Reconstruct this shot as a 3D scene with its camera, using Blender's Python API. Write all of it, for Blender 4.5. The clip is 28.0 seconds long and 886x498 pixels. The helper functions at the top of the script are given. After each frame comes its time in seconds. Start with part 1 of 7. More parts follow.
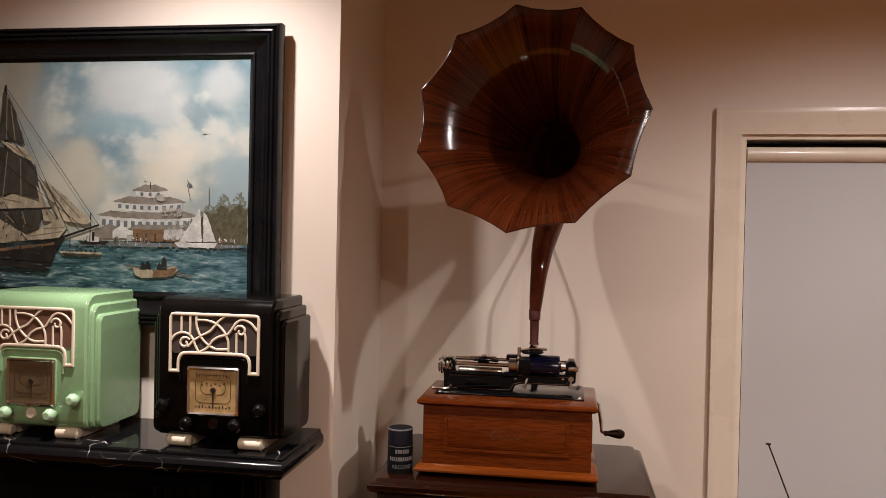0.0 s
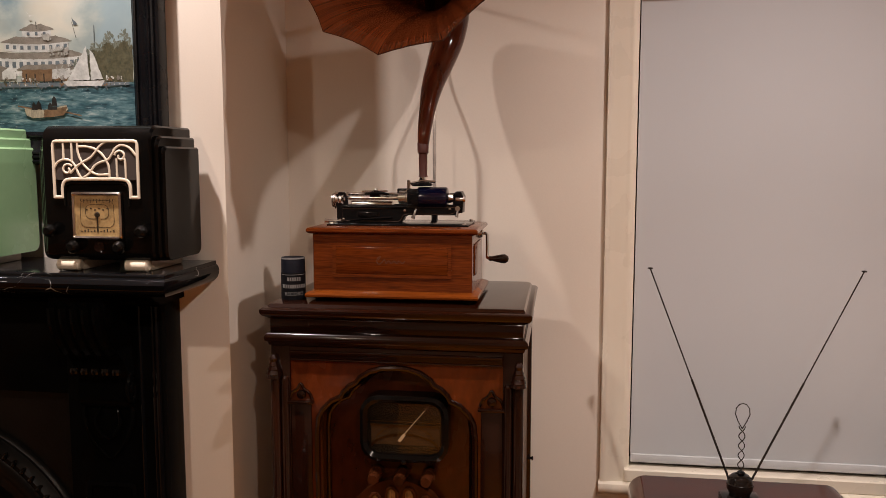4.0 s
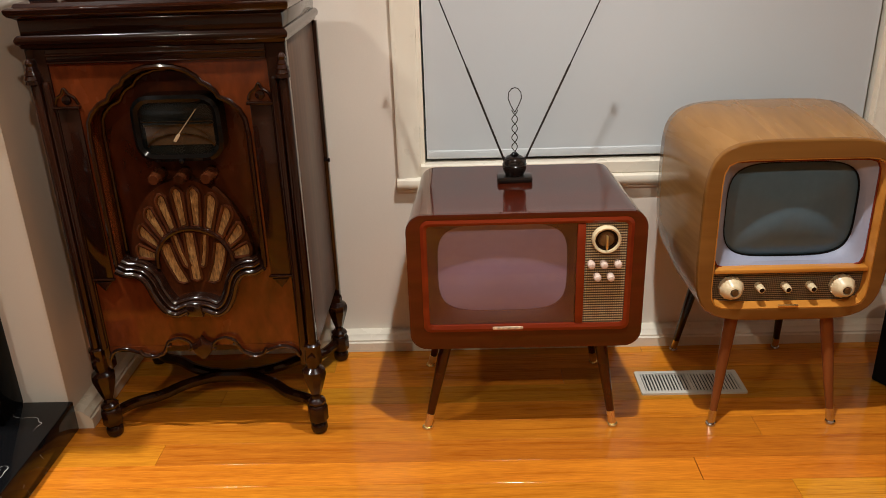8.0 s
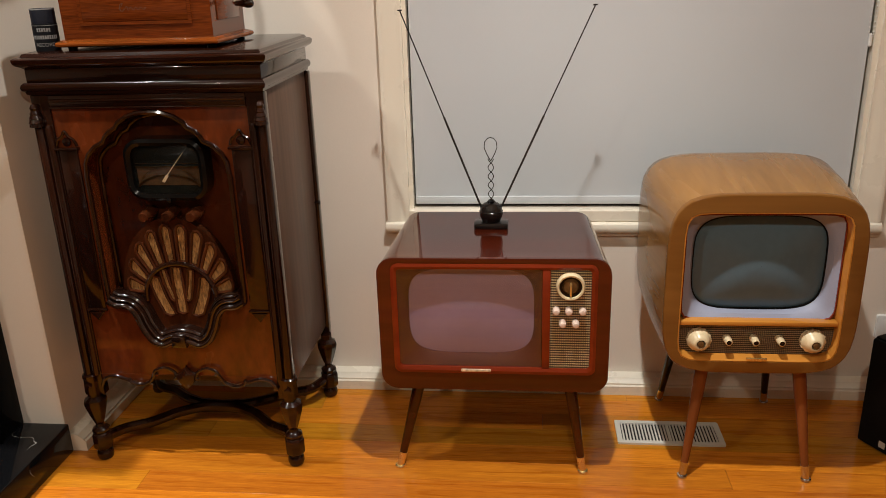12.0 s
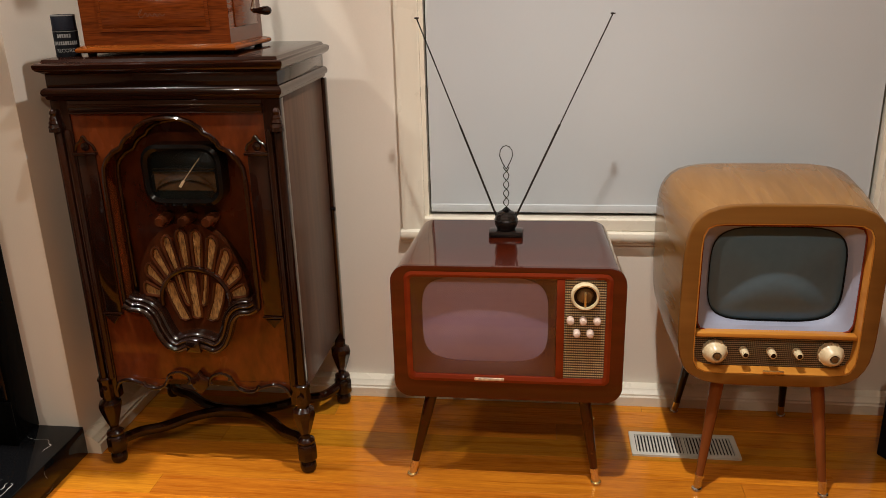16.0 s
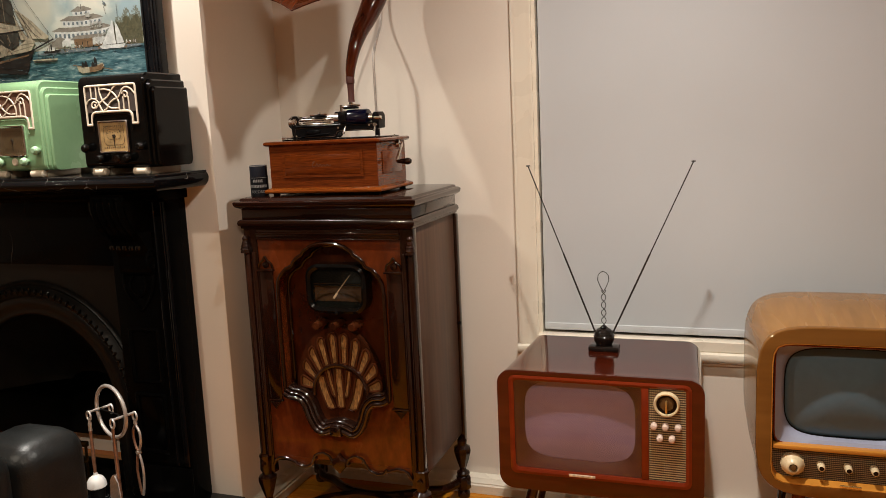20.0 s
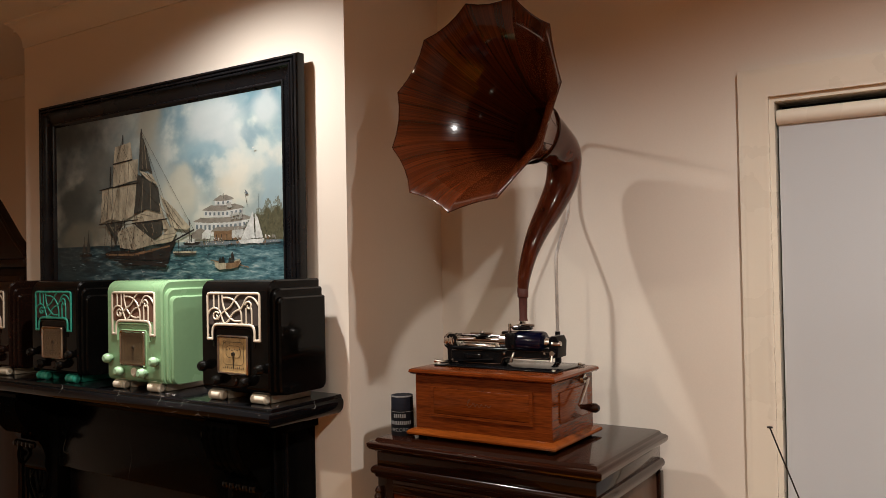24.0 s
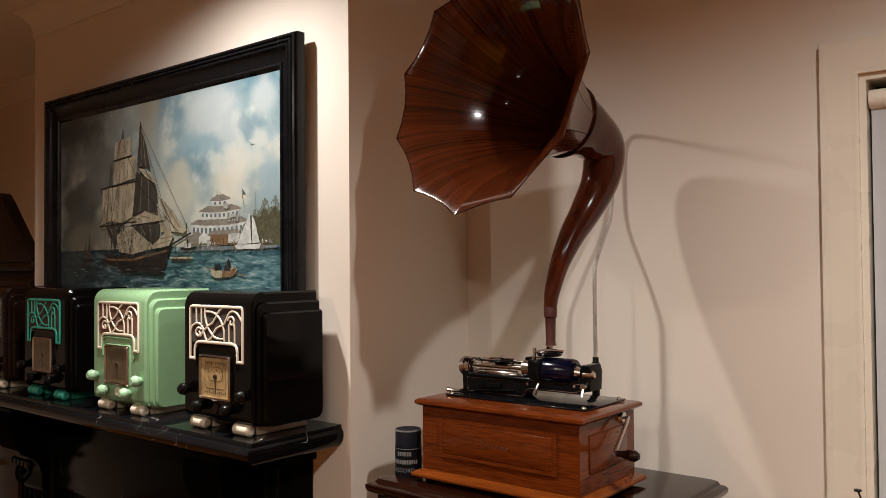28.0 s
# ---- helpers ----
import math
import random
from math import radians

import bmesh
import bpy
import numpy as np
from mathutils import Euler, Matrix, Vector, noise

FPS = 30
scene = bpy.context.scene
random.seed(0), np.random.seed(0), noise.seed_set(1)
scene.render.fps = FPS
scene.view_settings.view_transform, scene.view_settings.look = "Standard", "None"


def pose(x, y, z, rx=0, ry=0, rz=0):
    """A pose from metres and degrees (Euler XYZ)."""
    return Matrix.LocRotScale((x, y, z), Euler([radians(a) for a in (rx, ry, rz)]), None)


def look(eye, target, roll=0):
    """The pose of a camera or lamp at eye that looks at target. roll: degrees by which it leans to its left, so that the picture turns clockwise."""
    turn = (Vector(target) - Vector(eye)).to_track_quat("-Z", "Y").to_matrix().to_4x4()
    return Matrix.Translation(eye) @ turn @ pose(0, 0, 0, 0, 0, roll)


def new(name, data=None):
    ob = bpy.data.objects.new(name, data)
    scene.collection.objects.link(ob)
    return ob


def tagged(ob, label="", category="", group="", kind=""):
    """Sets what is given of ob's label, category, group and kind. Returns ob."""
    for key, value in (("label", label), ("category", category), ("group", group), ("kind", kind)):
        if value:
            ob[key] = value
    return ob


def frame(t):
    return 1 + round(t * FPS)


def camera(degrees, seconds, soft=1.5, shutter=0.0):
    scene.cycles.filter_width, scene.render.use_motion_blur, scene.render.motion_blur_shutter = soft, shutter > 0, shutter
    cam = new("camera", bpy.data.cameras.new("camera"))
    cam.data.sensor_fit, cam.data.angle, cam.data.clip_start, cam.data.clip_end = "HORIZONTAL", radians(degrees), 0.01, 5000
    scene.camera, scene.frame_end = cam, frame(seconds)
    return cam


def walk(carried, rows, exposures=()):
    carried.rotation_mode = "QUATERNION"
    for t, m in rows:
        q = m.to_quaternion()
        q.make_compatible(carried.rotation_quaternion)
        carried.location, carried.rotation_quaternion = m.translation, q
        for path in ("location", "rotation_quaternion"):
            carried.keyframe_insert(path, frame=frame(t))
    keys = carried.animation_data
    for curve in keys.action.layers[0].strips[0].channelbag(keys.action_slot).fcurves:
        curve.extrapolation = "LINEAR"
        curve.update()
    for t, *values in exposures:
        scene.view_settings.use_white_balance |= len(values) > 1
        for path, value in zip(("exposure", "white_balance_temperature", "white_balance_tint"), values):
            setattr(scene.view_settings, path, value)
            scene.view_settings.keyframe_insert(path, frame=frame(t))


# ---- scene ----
cam = camera(57.7, 28.0, soft=0.8)
PATH = [
    (0, (0.029, -0.014, 1.612), (-0.278, 1.962, 1.587), 1.2),
    (0.5, (0.042, -0.009, 1.607), (-0.263, 1.967, 1.585), 1.2),
    (1, (0.078, -0.005, 1.601), (-0.257, 1.967, 1.587), 1.2),
    (1.5, (0.108, 0.003, 1.59), (-0.235, 1.974, 1.589), 1.0),
    (2, (0.13, 0.007, 1.59), (-0.235, 1.973, 1.588), 1.0),
    (2.5, (0.144, 0.001, 1.563), (-0.242, 1.963, 1.562), 1.1),
    (3, (0.167, -0.018, 1.53), (-0.228, 1.942, 1.517), 1.1),
    (3.5, (0.2, -0.03, 1.485), (-0.126, 1.94, 1.369), 0.9),
    (4, (0.274, -0.038, 1.411), (-0.01, 1.93, 1.196), 0.0),
    (4.5, (0.345, -0.026, 1.367), (0.087, 1.92, 0.986), -0.7),
    (6.5, (0.473, -0.022, 1.238), (0.298, 1.834, 0.513), -1.8),
    (7, (0.518, -0.03, 1.233), (0.384, 1.822, 0.489), -2.0),
    (7.5, (0.548, -0.042, 1.243), (0.462, 1.801, 0.472), -2.0),
    (8, (0.576, -0.09, 1.247), (0.526, 1.755, 0.475), -1.9),
    (8.5, (0.623, -0.154, 1.262), (0.583, 1.693, 0.496), -1.8),
    (9, (0.685, -0.179, 1.284), (0.647, 1.677, 0.541), -1.6),
    (9.5, (0.748, -0.151, 1.285), (0.68, 1.72, 0.58), -1.4),
    (10, (0.776, -0.143, 1.274), (0.658, 1.734, 0.592), -1.4),
    (10.5, (0.792, -0.144, 1.274), (0.624, 1.735, 0.607), -1.6),
    (11, (0.802, -0.147, 1.268), (0.613, 1.731, 0.604), -1.7),
    (11.5, (0.803, -0.146, 1.267), (0.606, 1.729, 0.601), -1.7),
    (12, (0.802, -0.139, 1.265), (0.599, 1.735, 0.597), -1.8),
    (12.5, (0.798, -0.136, 1.259), (0.595, 1.739, 0.594), -1.7),
    (14.5, (0.797, -0.133, 1.262), (0.578, 1.741, 0.599), -1.6),
    (15, (0.805, -0.131, 1.263), (0.572, 1.742, 0.601), -1.7),
    (15.5, (0.807, -0.132, 1.26), (0.567, 1.742, 0.604), -1.7),
    (16, (0.809, -0.133, 1.265), (0.563, 1.742, 0.615), -1.6),
    (16.5, (0.811, -0.143, 1.259), (0.552, 1.745, 0.653), -1.6),
    (17, (0.812, -0.159, 1.26), (0.538, 1.732, 0.67), -1.5),
    (17.5, (0.802, -0.186, 1.27), (0.527, 1.708, 0.69), -1.5),
    (18, (0.823, -0.23, 1.282), (0.526, 1.669, 0.731), -1.8),
    (18.5, (0.931, -0.309, 1.29), (0.511, 1.599, 0.862), -2.5),
    (19, (1.003, -0.373, 1.288), (0.45, 1.507, 0.889), -3.0),
    (19.5, (1.053, -0.427, 1.299), (0.414, 1.43, 0.921), -2.9),
    (20, (1.055, -0.47, 1.299), (0.392, 1.391, 0.99), -2.6),
    (20.5, (1.054, -0.488, 1.327), (0.365, 1.369, 1.048), -2.3),
    (22.5, (0.933, -0.247, 1.451), (0.133, 1.583, 1.339), -1.2),
    (23, (0.874, -0.097, 1.489), (0.008, 1.706, 1.453), -1.2),
    (23.5, (0.846, -0.014, 1.508), (-0.074, 1.762, 1.512), -1.3),
    (24, (0.86, 0.125, 1.518), (-0.244, 1.792, 1.552), -1.1),
    (24.5, (0.877, 0.255, 1.532), (-0.314, 1.861, 1.589), -1.0),
    (25, (0.844, 0.342, 1.543), (-0.368, 1.931, 1.626), -0.8),
    (25.5, (0.793, 0.396, 1.541), (-0.438, 1.97, 1.633), -0.5),
    (26, (0.805, 0.427, 1.542), (-0.447, 1.984, 1.623), -0.5),
    (26.5, (0.812, 0.415, 1.537), (-0.44, 1.973, 1.609), -0.7),
    (27, (0.802, 0.427, 1.535), (-0.452, 1.984, 1.593), -0.8),
    (27.5, (0.796, 0.439, 1.534), (-0.457, 1.998, 1.583), -0.6),
    (28, (0.792, 0.444, 1.534), (-0.456, 2.006, 1.578), -0.5),
]
EXPOSURES = [(0, -0.28, 6500, 14), (3, -0.28, 6500, 14), (4.5, -0.10, 6650, 14), (6.5, 0.28, 6200, 5), (8, 0.28, 5980, 0), (9.5, 0.26, 5980, 0), (14, 0.20, 6220, 1),
             (17, 0.18, 6240, 2), (18.5, 0.18, 6380, 3), (20, 0.17, 6450, 3), (22.5, -0.08, 6400, 4), (25, -0.08, 6250, 5), (28, -0.12, 6250, 6)]
walk(cam, [(t, look(eye, target, roll)) for t, eye, target, roll in PATH], EXPOSURES)

# ---- light: recessed ceiling downlights at the front, at night, and added fill lamps ----
CEIL = 2.39
world = bpy.data.worlds.new("night_world")
scene.world = world
world.use_nodes = True
world.node_tree.nodes["Background"].inputs[0].default_value = (0.02, 0.025, 0.035, 1)
world.node_tree.nodes["Background"].inputs[1].default_value = 0.05


WARM = (1.0, 0.85, 0.70)


def ceiling_spot(x, y, watts, size=2.5, blend=1.0, tint=(1.0, 0.905, 0.855)):
    lamp = bpy.data.lights.new("ceiling_spot", "SPOT")
    lamp.energy, lamp.color = watts, tint
    lamp.spot_size, lamp.spot_blend, lamp.shadow_soft_size = size, blend, 0.024
    ob = new("ceiling_spot", lamp)
    ob.matrix_basis = pose(x, y, CEIL - 0.03)
    return ob


# each front fitting: a concentrated beam and its wide spill
ceiling_spot(0.86, 1.235, 74, 1.5)
ceiling_spot(0.86, 1.235, 75, 2.80, 0.95)
ceiling_spot(-0.74, 1.28, 130, 1.05)
ceiling_spot(-0.74, 1.28, 60, 2.72)
# added warm fill lamps towards the back, unseen, standing for the room's bounce
ceiling_spot(0.86, -0.40, 46, 2.95, 0.5, WARM)
ceiling_spot(-0.84, -0.40, 46, 2.95, 0.5, WARM)
# weak added lamp to brighten the low cabinet; no fitting is known there
ceiling_spot(2.44, 1.2, 3)


# ---- materials ----
def mat(name, col, rough=0.5, metal=0.0, vary=0.12, scale=12.0, fine=180.0, bump=0.0, rvary=0.08, coat=0.0, stretch=(1, 1, 1), col2=None, spec=0.5, hue=None):
    """A surface with a base colour, variation at two scales, uneven gloss and fine relief."""
    m = bpy.data.materials.new(name)
    m.use_nodes = True
    nt = m.node_tree
    N, L = nt.nodes, nt.links
    b = N["Principled BSDF"]
    b.inputs["Metallic"].default_value = metal
    b.inputs["Coat Weight"].default_value = coat
    b.inputs["Coat Roughness"].default_value = 0.06
    b.inputs["Specular IOR Level"].default_value = spec
    tc = N.new("ShaderNodeTexCoord")
    mp = N.new("ShaderNodeMapping")
    mp.inputs["Scale"].default_value = stretch
    L.new(tc.outputs["Object"], mp.inputs[0])
    big = N.new("ShaderNodeTexNoise")
    big.inputs["Scale"].default_value = scale
    big.inputs["Detail"].default_value = 5
    L.new(mp.outputs[0], big.inputs["Vector"])
    small = N.new("ShaderNodeTexNoise")
    small.inputs["Scale"].default_value = fine
    small.inputs["Detail"].default_value = 4
    L.new(mp.outputs[0], small.inputs["Vector"])
    mixn = N.new("ShaderNodeMix")
    mixn.data_type = "FLOAT"
    mixn.inputs[0].default_value = 0.35
    L.new(big.outputs[0], mixn.inputs[2])
    L.new(small.outputs[0], mixn.inputs[3])
    ramp = N.new("ShaderNodeValToRGB")
    c2 = col2 or tuple(c * (1 - vary) for c in col)
    c1 = col if col2 else tuple(min(1, c * (1 + vary)) for c in col)
    ramp.color_ramp.elements[0].position, ramp.color_ramp.elements[1].position = 0.32, 0.68
    ramp.color_ramp.elements[0].color, ramp.color_ramp.elements[1].color = (*c2, 1), (*c1, 1)
    L.new(mixn.outputs[0], ramp.inputs[0])
    L.new(ramp.outputs[0], b.inputs["Base Color"])
    mr = N.new("ShaderNodeMapRange")
    mr.inputs[1].default_value, mr.inputs[2].default_value = 0.3, 0.7
    mr.inputs[3].default_value, mr.inputs[4].default_value = max(0.02, rough - rvary), min(1, rough + rvary)
    L.new(big.outputs[0], mr.inputs[0])
    L.new(mr.outputs[0], b.inputs["Roughness"])
    if bump:
        bp = N.new("ShaderNodeBump")
        bp.inputs["Strength"].default_value, bp.inputs["Distance"].default_value = min(1, bump), 0.001
        L.new(small.outputs[0], bp.inputs["Height"])
        L.new(bp.outputs[0], b.inputs["Normal"])
    return m


def wood(name, dark, light, rough=0.3, grain=60.0, axis=0, coat=0.3, rings=0.5, perpiece=0.0, bump=0.12, coatr=0.08, radial=False):
    """Varnished timber: streaks along one axis, slower figure across them, pores."""
    m = bpy.data.materials.new(name)
    m.use_nodes = True
    nt = m.node_tree
    N, L = nt.nodes, nt.links
    b = N["Principled BSDF"]
    b.inputs["Coat Weight"].default_value = coat
    b.inputs["Coat Roughness"].default_value = coatr
    b.inputs["Specular IOR Level"].default_value = 0.08
    tc = N.new("ShaderNodeTexCoord")
    mp = N.new("ShaderNodeMapping")
    s = [1.0, 1.0, 1.0]
    s[axis] = 0.06
    mp.inputs["Scale"].default_value = s
    if radial:
        # streaks fan out from the axis
        sp, at, cb = N.new("ShaderNodeSeparateXYZ"), N.new("ShaderNodeMath"), N.new("ShaderNodeCombineXYZ")
        at.operation = "ARCTAN2"
        L.new(tc.outputs["Object"], sp.inputs[0])
        L.new(sp.outputs[1], at.inputs[0])
        L.new(sp.outputs[0], at.inputs[1])
        L.new(at.outputs[0], cb.inputs[1])
        L.new(sp.outputs[2], cb.inputs[0])
        L.new(cb.outputs[0], mp.inputs[0])
    else:
        L.new(tc.outputs["Object"], mp.inputs[0])
    info = N.new("ShaderNodeObjectInfo")
    off = N.new("ShaderNodeVectorMath")
    off.operation = "MULTIPLY_ADD"
    off.inputs[1].default_value = (7.3, 5.1, 3.7)
    L.new(info.outputs["Random"], off.inputs[0])
    L.new(mp.outputs[0], off.inputs[2])
    streak = N.new("ShaderNodeTexNoise")
    streak.inputs["Scale"].default_value, streak.inputs["Detail"].default_value = grain, 6
    L.new(off.outputs[0], streak.inputs["Vector"])
    slow = N.new("ShaderNodeTexNoise")
    slow.inputs["Scale"].default_value, slow.inputs["Detail"].default_value, slow.inputs["Distortion"].default_value = grain * 0.12, 3, 1.0
    L.new(off.outputs[0], slow.inputs["Vector"])
    mx = N.new("ShaderNodeMix")
    mx.data_type = "FLOAT"
    mx.inputs[0].default_value = rings
    L.new(streak.outputs[0], mx.inputs[2])
    L.new(slow.outputs[0], mx.inputs[3])
    ramp = N.new("ShaderNodeValToRGB")
    ramp.color_ramp.elements[0].position, ramp.color_ramp.elements[1].position = 0.33, 0.66
    ramp.color_ramp.elements[0].color, ramp.color_ramp.elements[1].color = (*dark, 1), (*light, 1)
    L.new(mx.outputs[0], ramp.inputs[0])
    if perpiece:
        hsv = N.new("ShaderNodeHueSaturation")
        fr, hr = N.new("ShaderNodeMath"), N.new("ShaderNodeMapRange")
        fr.operation = "PINGPONG"
        fr.inputs[1].default_value = 0.11
        hr.inputs[2].default_value, hr.inputs[3].default_value, hr.inputs[4].default_value = 0.11, 0.486, 0.508
        L.new(info.outputs["Random"], fr.inputs[0])
        L.new(fr.outputs[0], hr.inputs[0])
        L.new(hr.outputs[0], hsv.inputs["Hue"])
        mr = N.new("ShaderNodeMapRange")
        mr.inputs[3].default_value, mr.inputs[4].default_value = 1 - perpiece, 1 + perpiece
        L.new(info.outputs["Random"], mr.inputs[0])
        L.new(mr.outputs[0], hsv.inputs["Value"])
        L.new(ramp.outputs[0], hsv.inputs["Color"])
        L.new(hsv.outputs[0], b.inputs["Base Color"])
    else:
        L.new(ramp.outputs[0], b.inputs["Base Color"])
    rr = N.new("ShaderNodeMapRange")
    rr.inputs[3].default_value, rr.inputs[4].default_value = rough - 0.06, rough + 0.08
    L.new(slow.outputs[0], rr.inputs[0])
    L.new(rr.outputs[0], b.inputs["Roughness"])
    bp = N.new("ShaderNodeBump")
    bp.inputs["Strength"].default_value, bp.inputs["Distance"].default_value = bump, 0.0006
    L.new(streak.outputs[0], bp.inputs["Height"])
    L.new(bp.outputs[0], b.inputs["Normal"])
    return m


def veined(name, base, vein, rough=0.08, scale=3.0, more=0.50):
    """Polished black stone with thin pale veins."""
    m = bpy.data.materials.new(name)
    m.use_nodes = True
    N, L = m.node_tree.nodes, m.node_tree.links
    b = N["Principled BSDF"]
    tc = N.new("ShaderNodeTexCoord")
    warp = N.new("ShaderNodeTexNoise")
    warp.inputs["Scale"].default_value, warp.inputs["Detail"].default_value = scale * 1.3, 2
    L.new(tc.outputs["Object"], warp.inputs["Vector"])
    add = N.new("ShaderNodeVectorMath")
    add.operation = "MULTIPLY_ADD"
    add.inputs[1].default_value = (0.35, 0.35, 0.35)
    L.new(warp.outputs["Color"], add.inputs[0])
    L.new(tc.outputs["Object"], add.inputs[2])
    vo = N.new("ShaderNodeTexVoronoi")
    vo.feature = "DISTANCE_TO_EDGE"
    vo.inputs["Scale"].default_value = scale
    L.new(add.outputs[0], vo.inputs["Vector"])
    thick = N.new("ShaderNodeTexNoise")
    thick.inputs["Scale"].default_value = scale * 3
    L.new(tc.outputs["Object"], thick.inputs["Vector"])
    mr = N.new("ShaderNodeMapRange")
    mr.inputs[1].default_value, mr.inputs[2].default_value = more, more + 0.28
    mr.inputs[3].default_value, mr.inputs[4].default_value = 0.0, 0.0085
    L.new(thick.outputs[0], mr.inputs[0])
    lt = N.new("ShaderNodeMath")
    lt.operation = "LESS_THAN"
    L.new(vo.outputs["Distance"], lt.inputs[0])
    L.new(mr.outputs[0], lt.inputs[1])
    mx = N.new("ShaderNodeMix")
    mx.data_type = "RGBA"
    mx.inputs[6].default_value, mx.inputs[7].default_value = (*base, 1), (*vein, 1)
    L.new(lt.outputs[0], mx.inputs[0])
    L.new(mx.outputs[2], b.inputs["Base Color"])
    b.inputs["Roughness"].default_value = rough
    b.inputs["Specular IOR Level"].default_value = 0.22
    return m


M_WALL = mat("cream_wall_paint", (0.76, 0.685, 0.595), 0.6, vary=0.03, scale=3, fine=260, bump=0.12)
M_CEIL = mat("ceiling_paint", (0.78, 0.73, 0.66), 0.85, vary=0.03, scale=2, fine=200, bump=0.1)
M_TRIM = mat("gloss_cream_trim", (0.77, 0.705, 0.59), 0.3, vary=0.012, scale=8, fine=150, bump=0.08)
M_BLIND = mat("blind_fabric", (0.52, 0.535, 0.55), 0.8, vary=0.03, scale=3, fine=700, bump=0.25)
M_FLOOR = wood("honey_floor_boards", (0.355, 0.110, 0.006), (0.61, 0.236, 0.014), 0.28, grain=400, axis=0, coat=0.6, rings=0.5, perpiece=0.20, coatr=0.09)
M_GAP = mat("board_joint", (0.05, 0.022, 0.008), 0.7)
M_STONE = veined("black_marble", (0.004, 0.004, 0.0045), (0.36, 0.345, 0.32), scale=5.0, more=0.48)
M_VSLATE = veined("veined_black_slate", (0.0028, 0.0027, 0.0026), (0.040, 0.038, 0.034), rough=0.14, scale=2.6)
M_VSLATE.node_tree.nodes["Principled BSDF"].inputs["Specular IOR Level"].default_value = 0.06
M_SLATE = mat("black_painted_slate", (0.0025, 0.0024, 0.0023), 0.14, vary=0.3, scale=6, fine=90, bump=0.05, spec=0.02)
M_IRON = mat("cast_iron", (0.0050, 0.0044, 0.0038), 0.36, metal=0.0, spec=0.22, vary=0.3, scale=14, fine=160, bump=0.5)
M_GLINT = mat("worn_black_enamel", (0.003, 0.0028, 0.0026), 0.14, vary=0.4, scale=60, fine=200, bump=0.3, spec=0.35)
M_FRAME = mat("black_frame_lacquer", (0.005, 0.005, 0.006), 0.26, spec=0.25, vary=0.2, scale=9, fine=120, bump=0.05)
M_WALNUT = wood("dark_walnut", (0.0045, 0.0014, 0.0007), (0.018, 0.0048, 0.0021), 0.22, grain=45, axis=2, coat=0.75, coatr=0.06)
M_WALNUT_H = wood("dark_walnut_rail", (0.0055, 0.0016, 0.0008), (0.020, 0.0054, 0.0023), 0.22, grain=45, axis=0, coat=0.7, coatr=0.06)
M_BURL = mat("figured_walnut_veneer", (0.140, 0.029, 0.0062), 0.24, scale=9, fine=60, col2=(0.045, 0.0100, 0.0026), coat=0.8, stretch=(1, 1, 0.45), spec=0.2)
# dark veneer, deepened further to put the recess's shade into its colour
M_BURLD = mat("dark_figured_walnut_shaded", (0.072, 0.0145, 0.0030), 0.24, scale=8, fine=40, col2=(0.018, 0.004, 0.0015), coat=0.6, stretch=(1, 1, 0.45), spec=0.2)
# lighter than the front walnut: the blind's grazing reflection put into the colour
M_SIDE = wood("walnut_side_sheen", (0.058, 0.030, 0.018), (0.105, 0.056, 0.034), 0.40, grain=45, axis=2, coat=0.3, coatr=0.25)
M_CARVE = wood("carved_walnut", (0.020, 0.0055, 0.002), (0.070, 0.0185, 0.006), 0.24, grain=60, axis=2, coat=0.3)
M_VARNISH = wood("thick_black_varnish", (0.005, 0.002, 0.0013), (0.014, 0.0048, 0.0026), 0.2, grain=40, axis=0, coat=1.0, coatr=0.10)
M_VARNISH.node_tree.nodes["Principled BSDF"].inputs["Coat IOR"].default_value = 1.6
M_OAK = wood("golden_oak", (0.062, 0.0115, 0.0019), (0.160, 0.033, 0.0052), 0.22, grain=420, axis=0, coat=0.5, rings=0.3, bump=0.2)
M_OAK_S = wood("golden_oak_end", (0.062, 0.0115, 0.0019), (0.160, 0.033, 0.0052), 0.22, grain=420, axis=1, coat=0.5, rings=0.3, bump=0.2)
M_ROSE = wood("red_mahogany_lacquer", (0.022, 0.0032, 0.0011), (0.060, 0.0082, 0.0025), 0.14, grain=30, axis=0, coat=0.9, coatr=0.03)
M_ROSE_F = wood("red_mahogany_front", (0.040, 0.0066, 0.0022), (0.090, 0.0145, 0.0043), 0.16, grain=30, axis=0, coat=0.7, coatr=0.03)
M_REDTRIM = wood("orange_red_trim", (0.120, 0.0140, 0.0040), (0.215, 0.028, 0.0068), 0.20, grain=30, axis=0, coat=0.4)
M_MAPLE = wood("blond_maple", (0.175, 0.082, 0.022), (0.285, 0.144, 0.043), 0.26, grain=60, axis=1, coat=0.4, rings=0.6)
M_MAPLE_F = wood("brown_maple_front", (0.125, 0.050, 0.010), (0.205, 0.090, 0.020), 0.22, grain=35, axis=0, coat=0.5, rings=0.6)
M_MAPLE_T = wood("amber_maple_trim", (0.40, 0.155, 0.022), (0.56, 0.245, 0.042), 0.25, grain=35, axis=0, coat=0.4)
M_LEG = wood("tapered_leg_timber", (0.12, 0.033, 0.009), (0.22, 0.066, 0.017), 0.25, grain=40, axis=2, coat=0.4)
M_HORN = wood("grained_horn", (0.010, 0.0020, 0.0009), (0.105, 0.021, 0.0052), 0.14, grain=75, coat=0.8, rings=0.42, coatr=0.05, radial=True)
M_AGED = mat("aged_brass", (0.12, 0.075, 0.028), 0.35, metal=1.0, vary=0.4, scale=30)
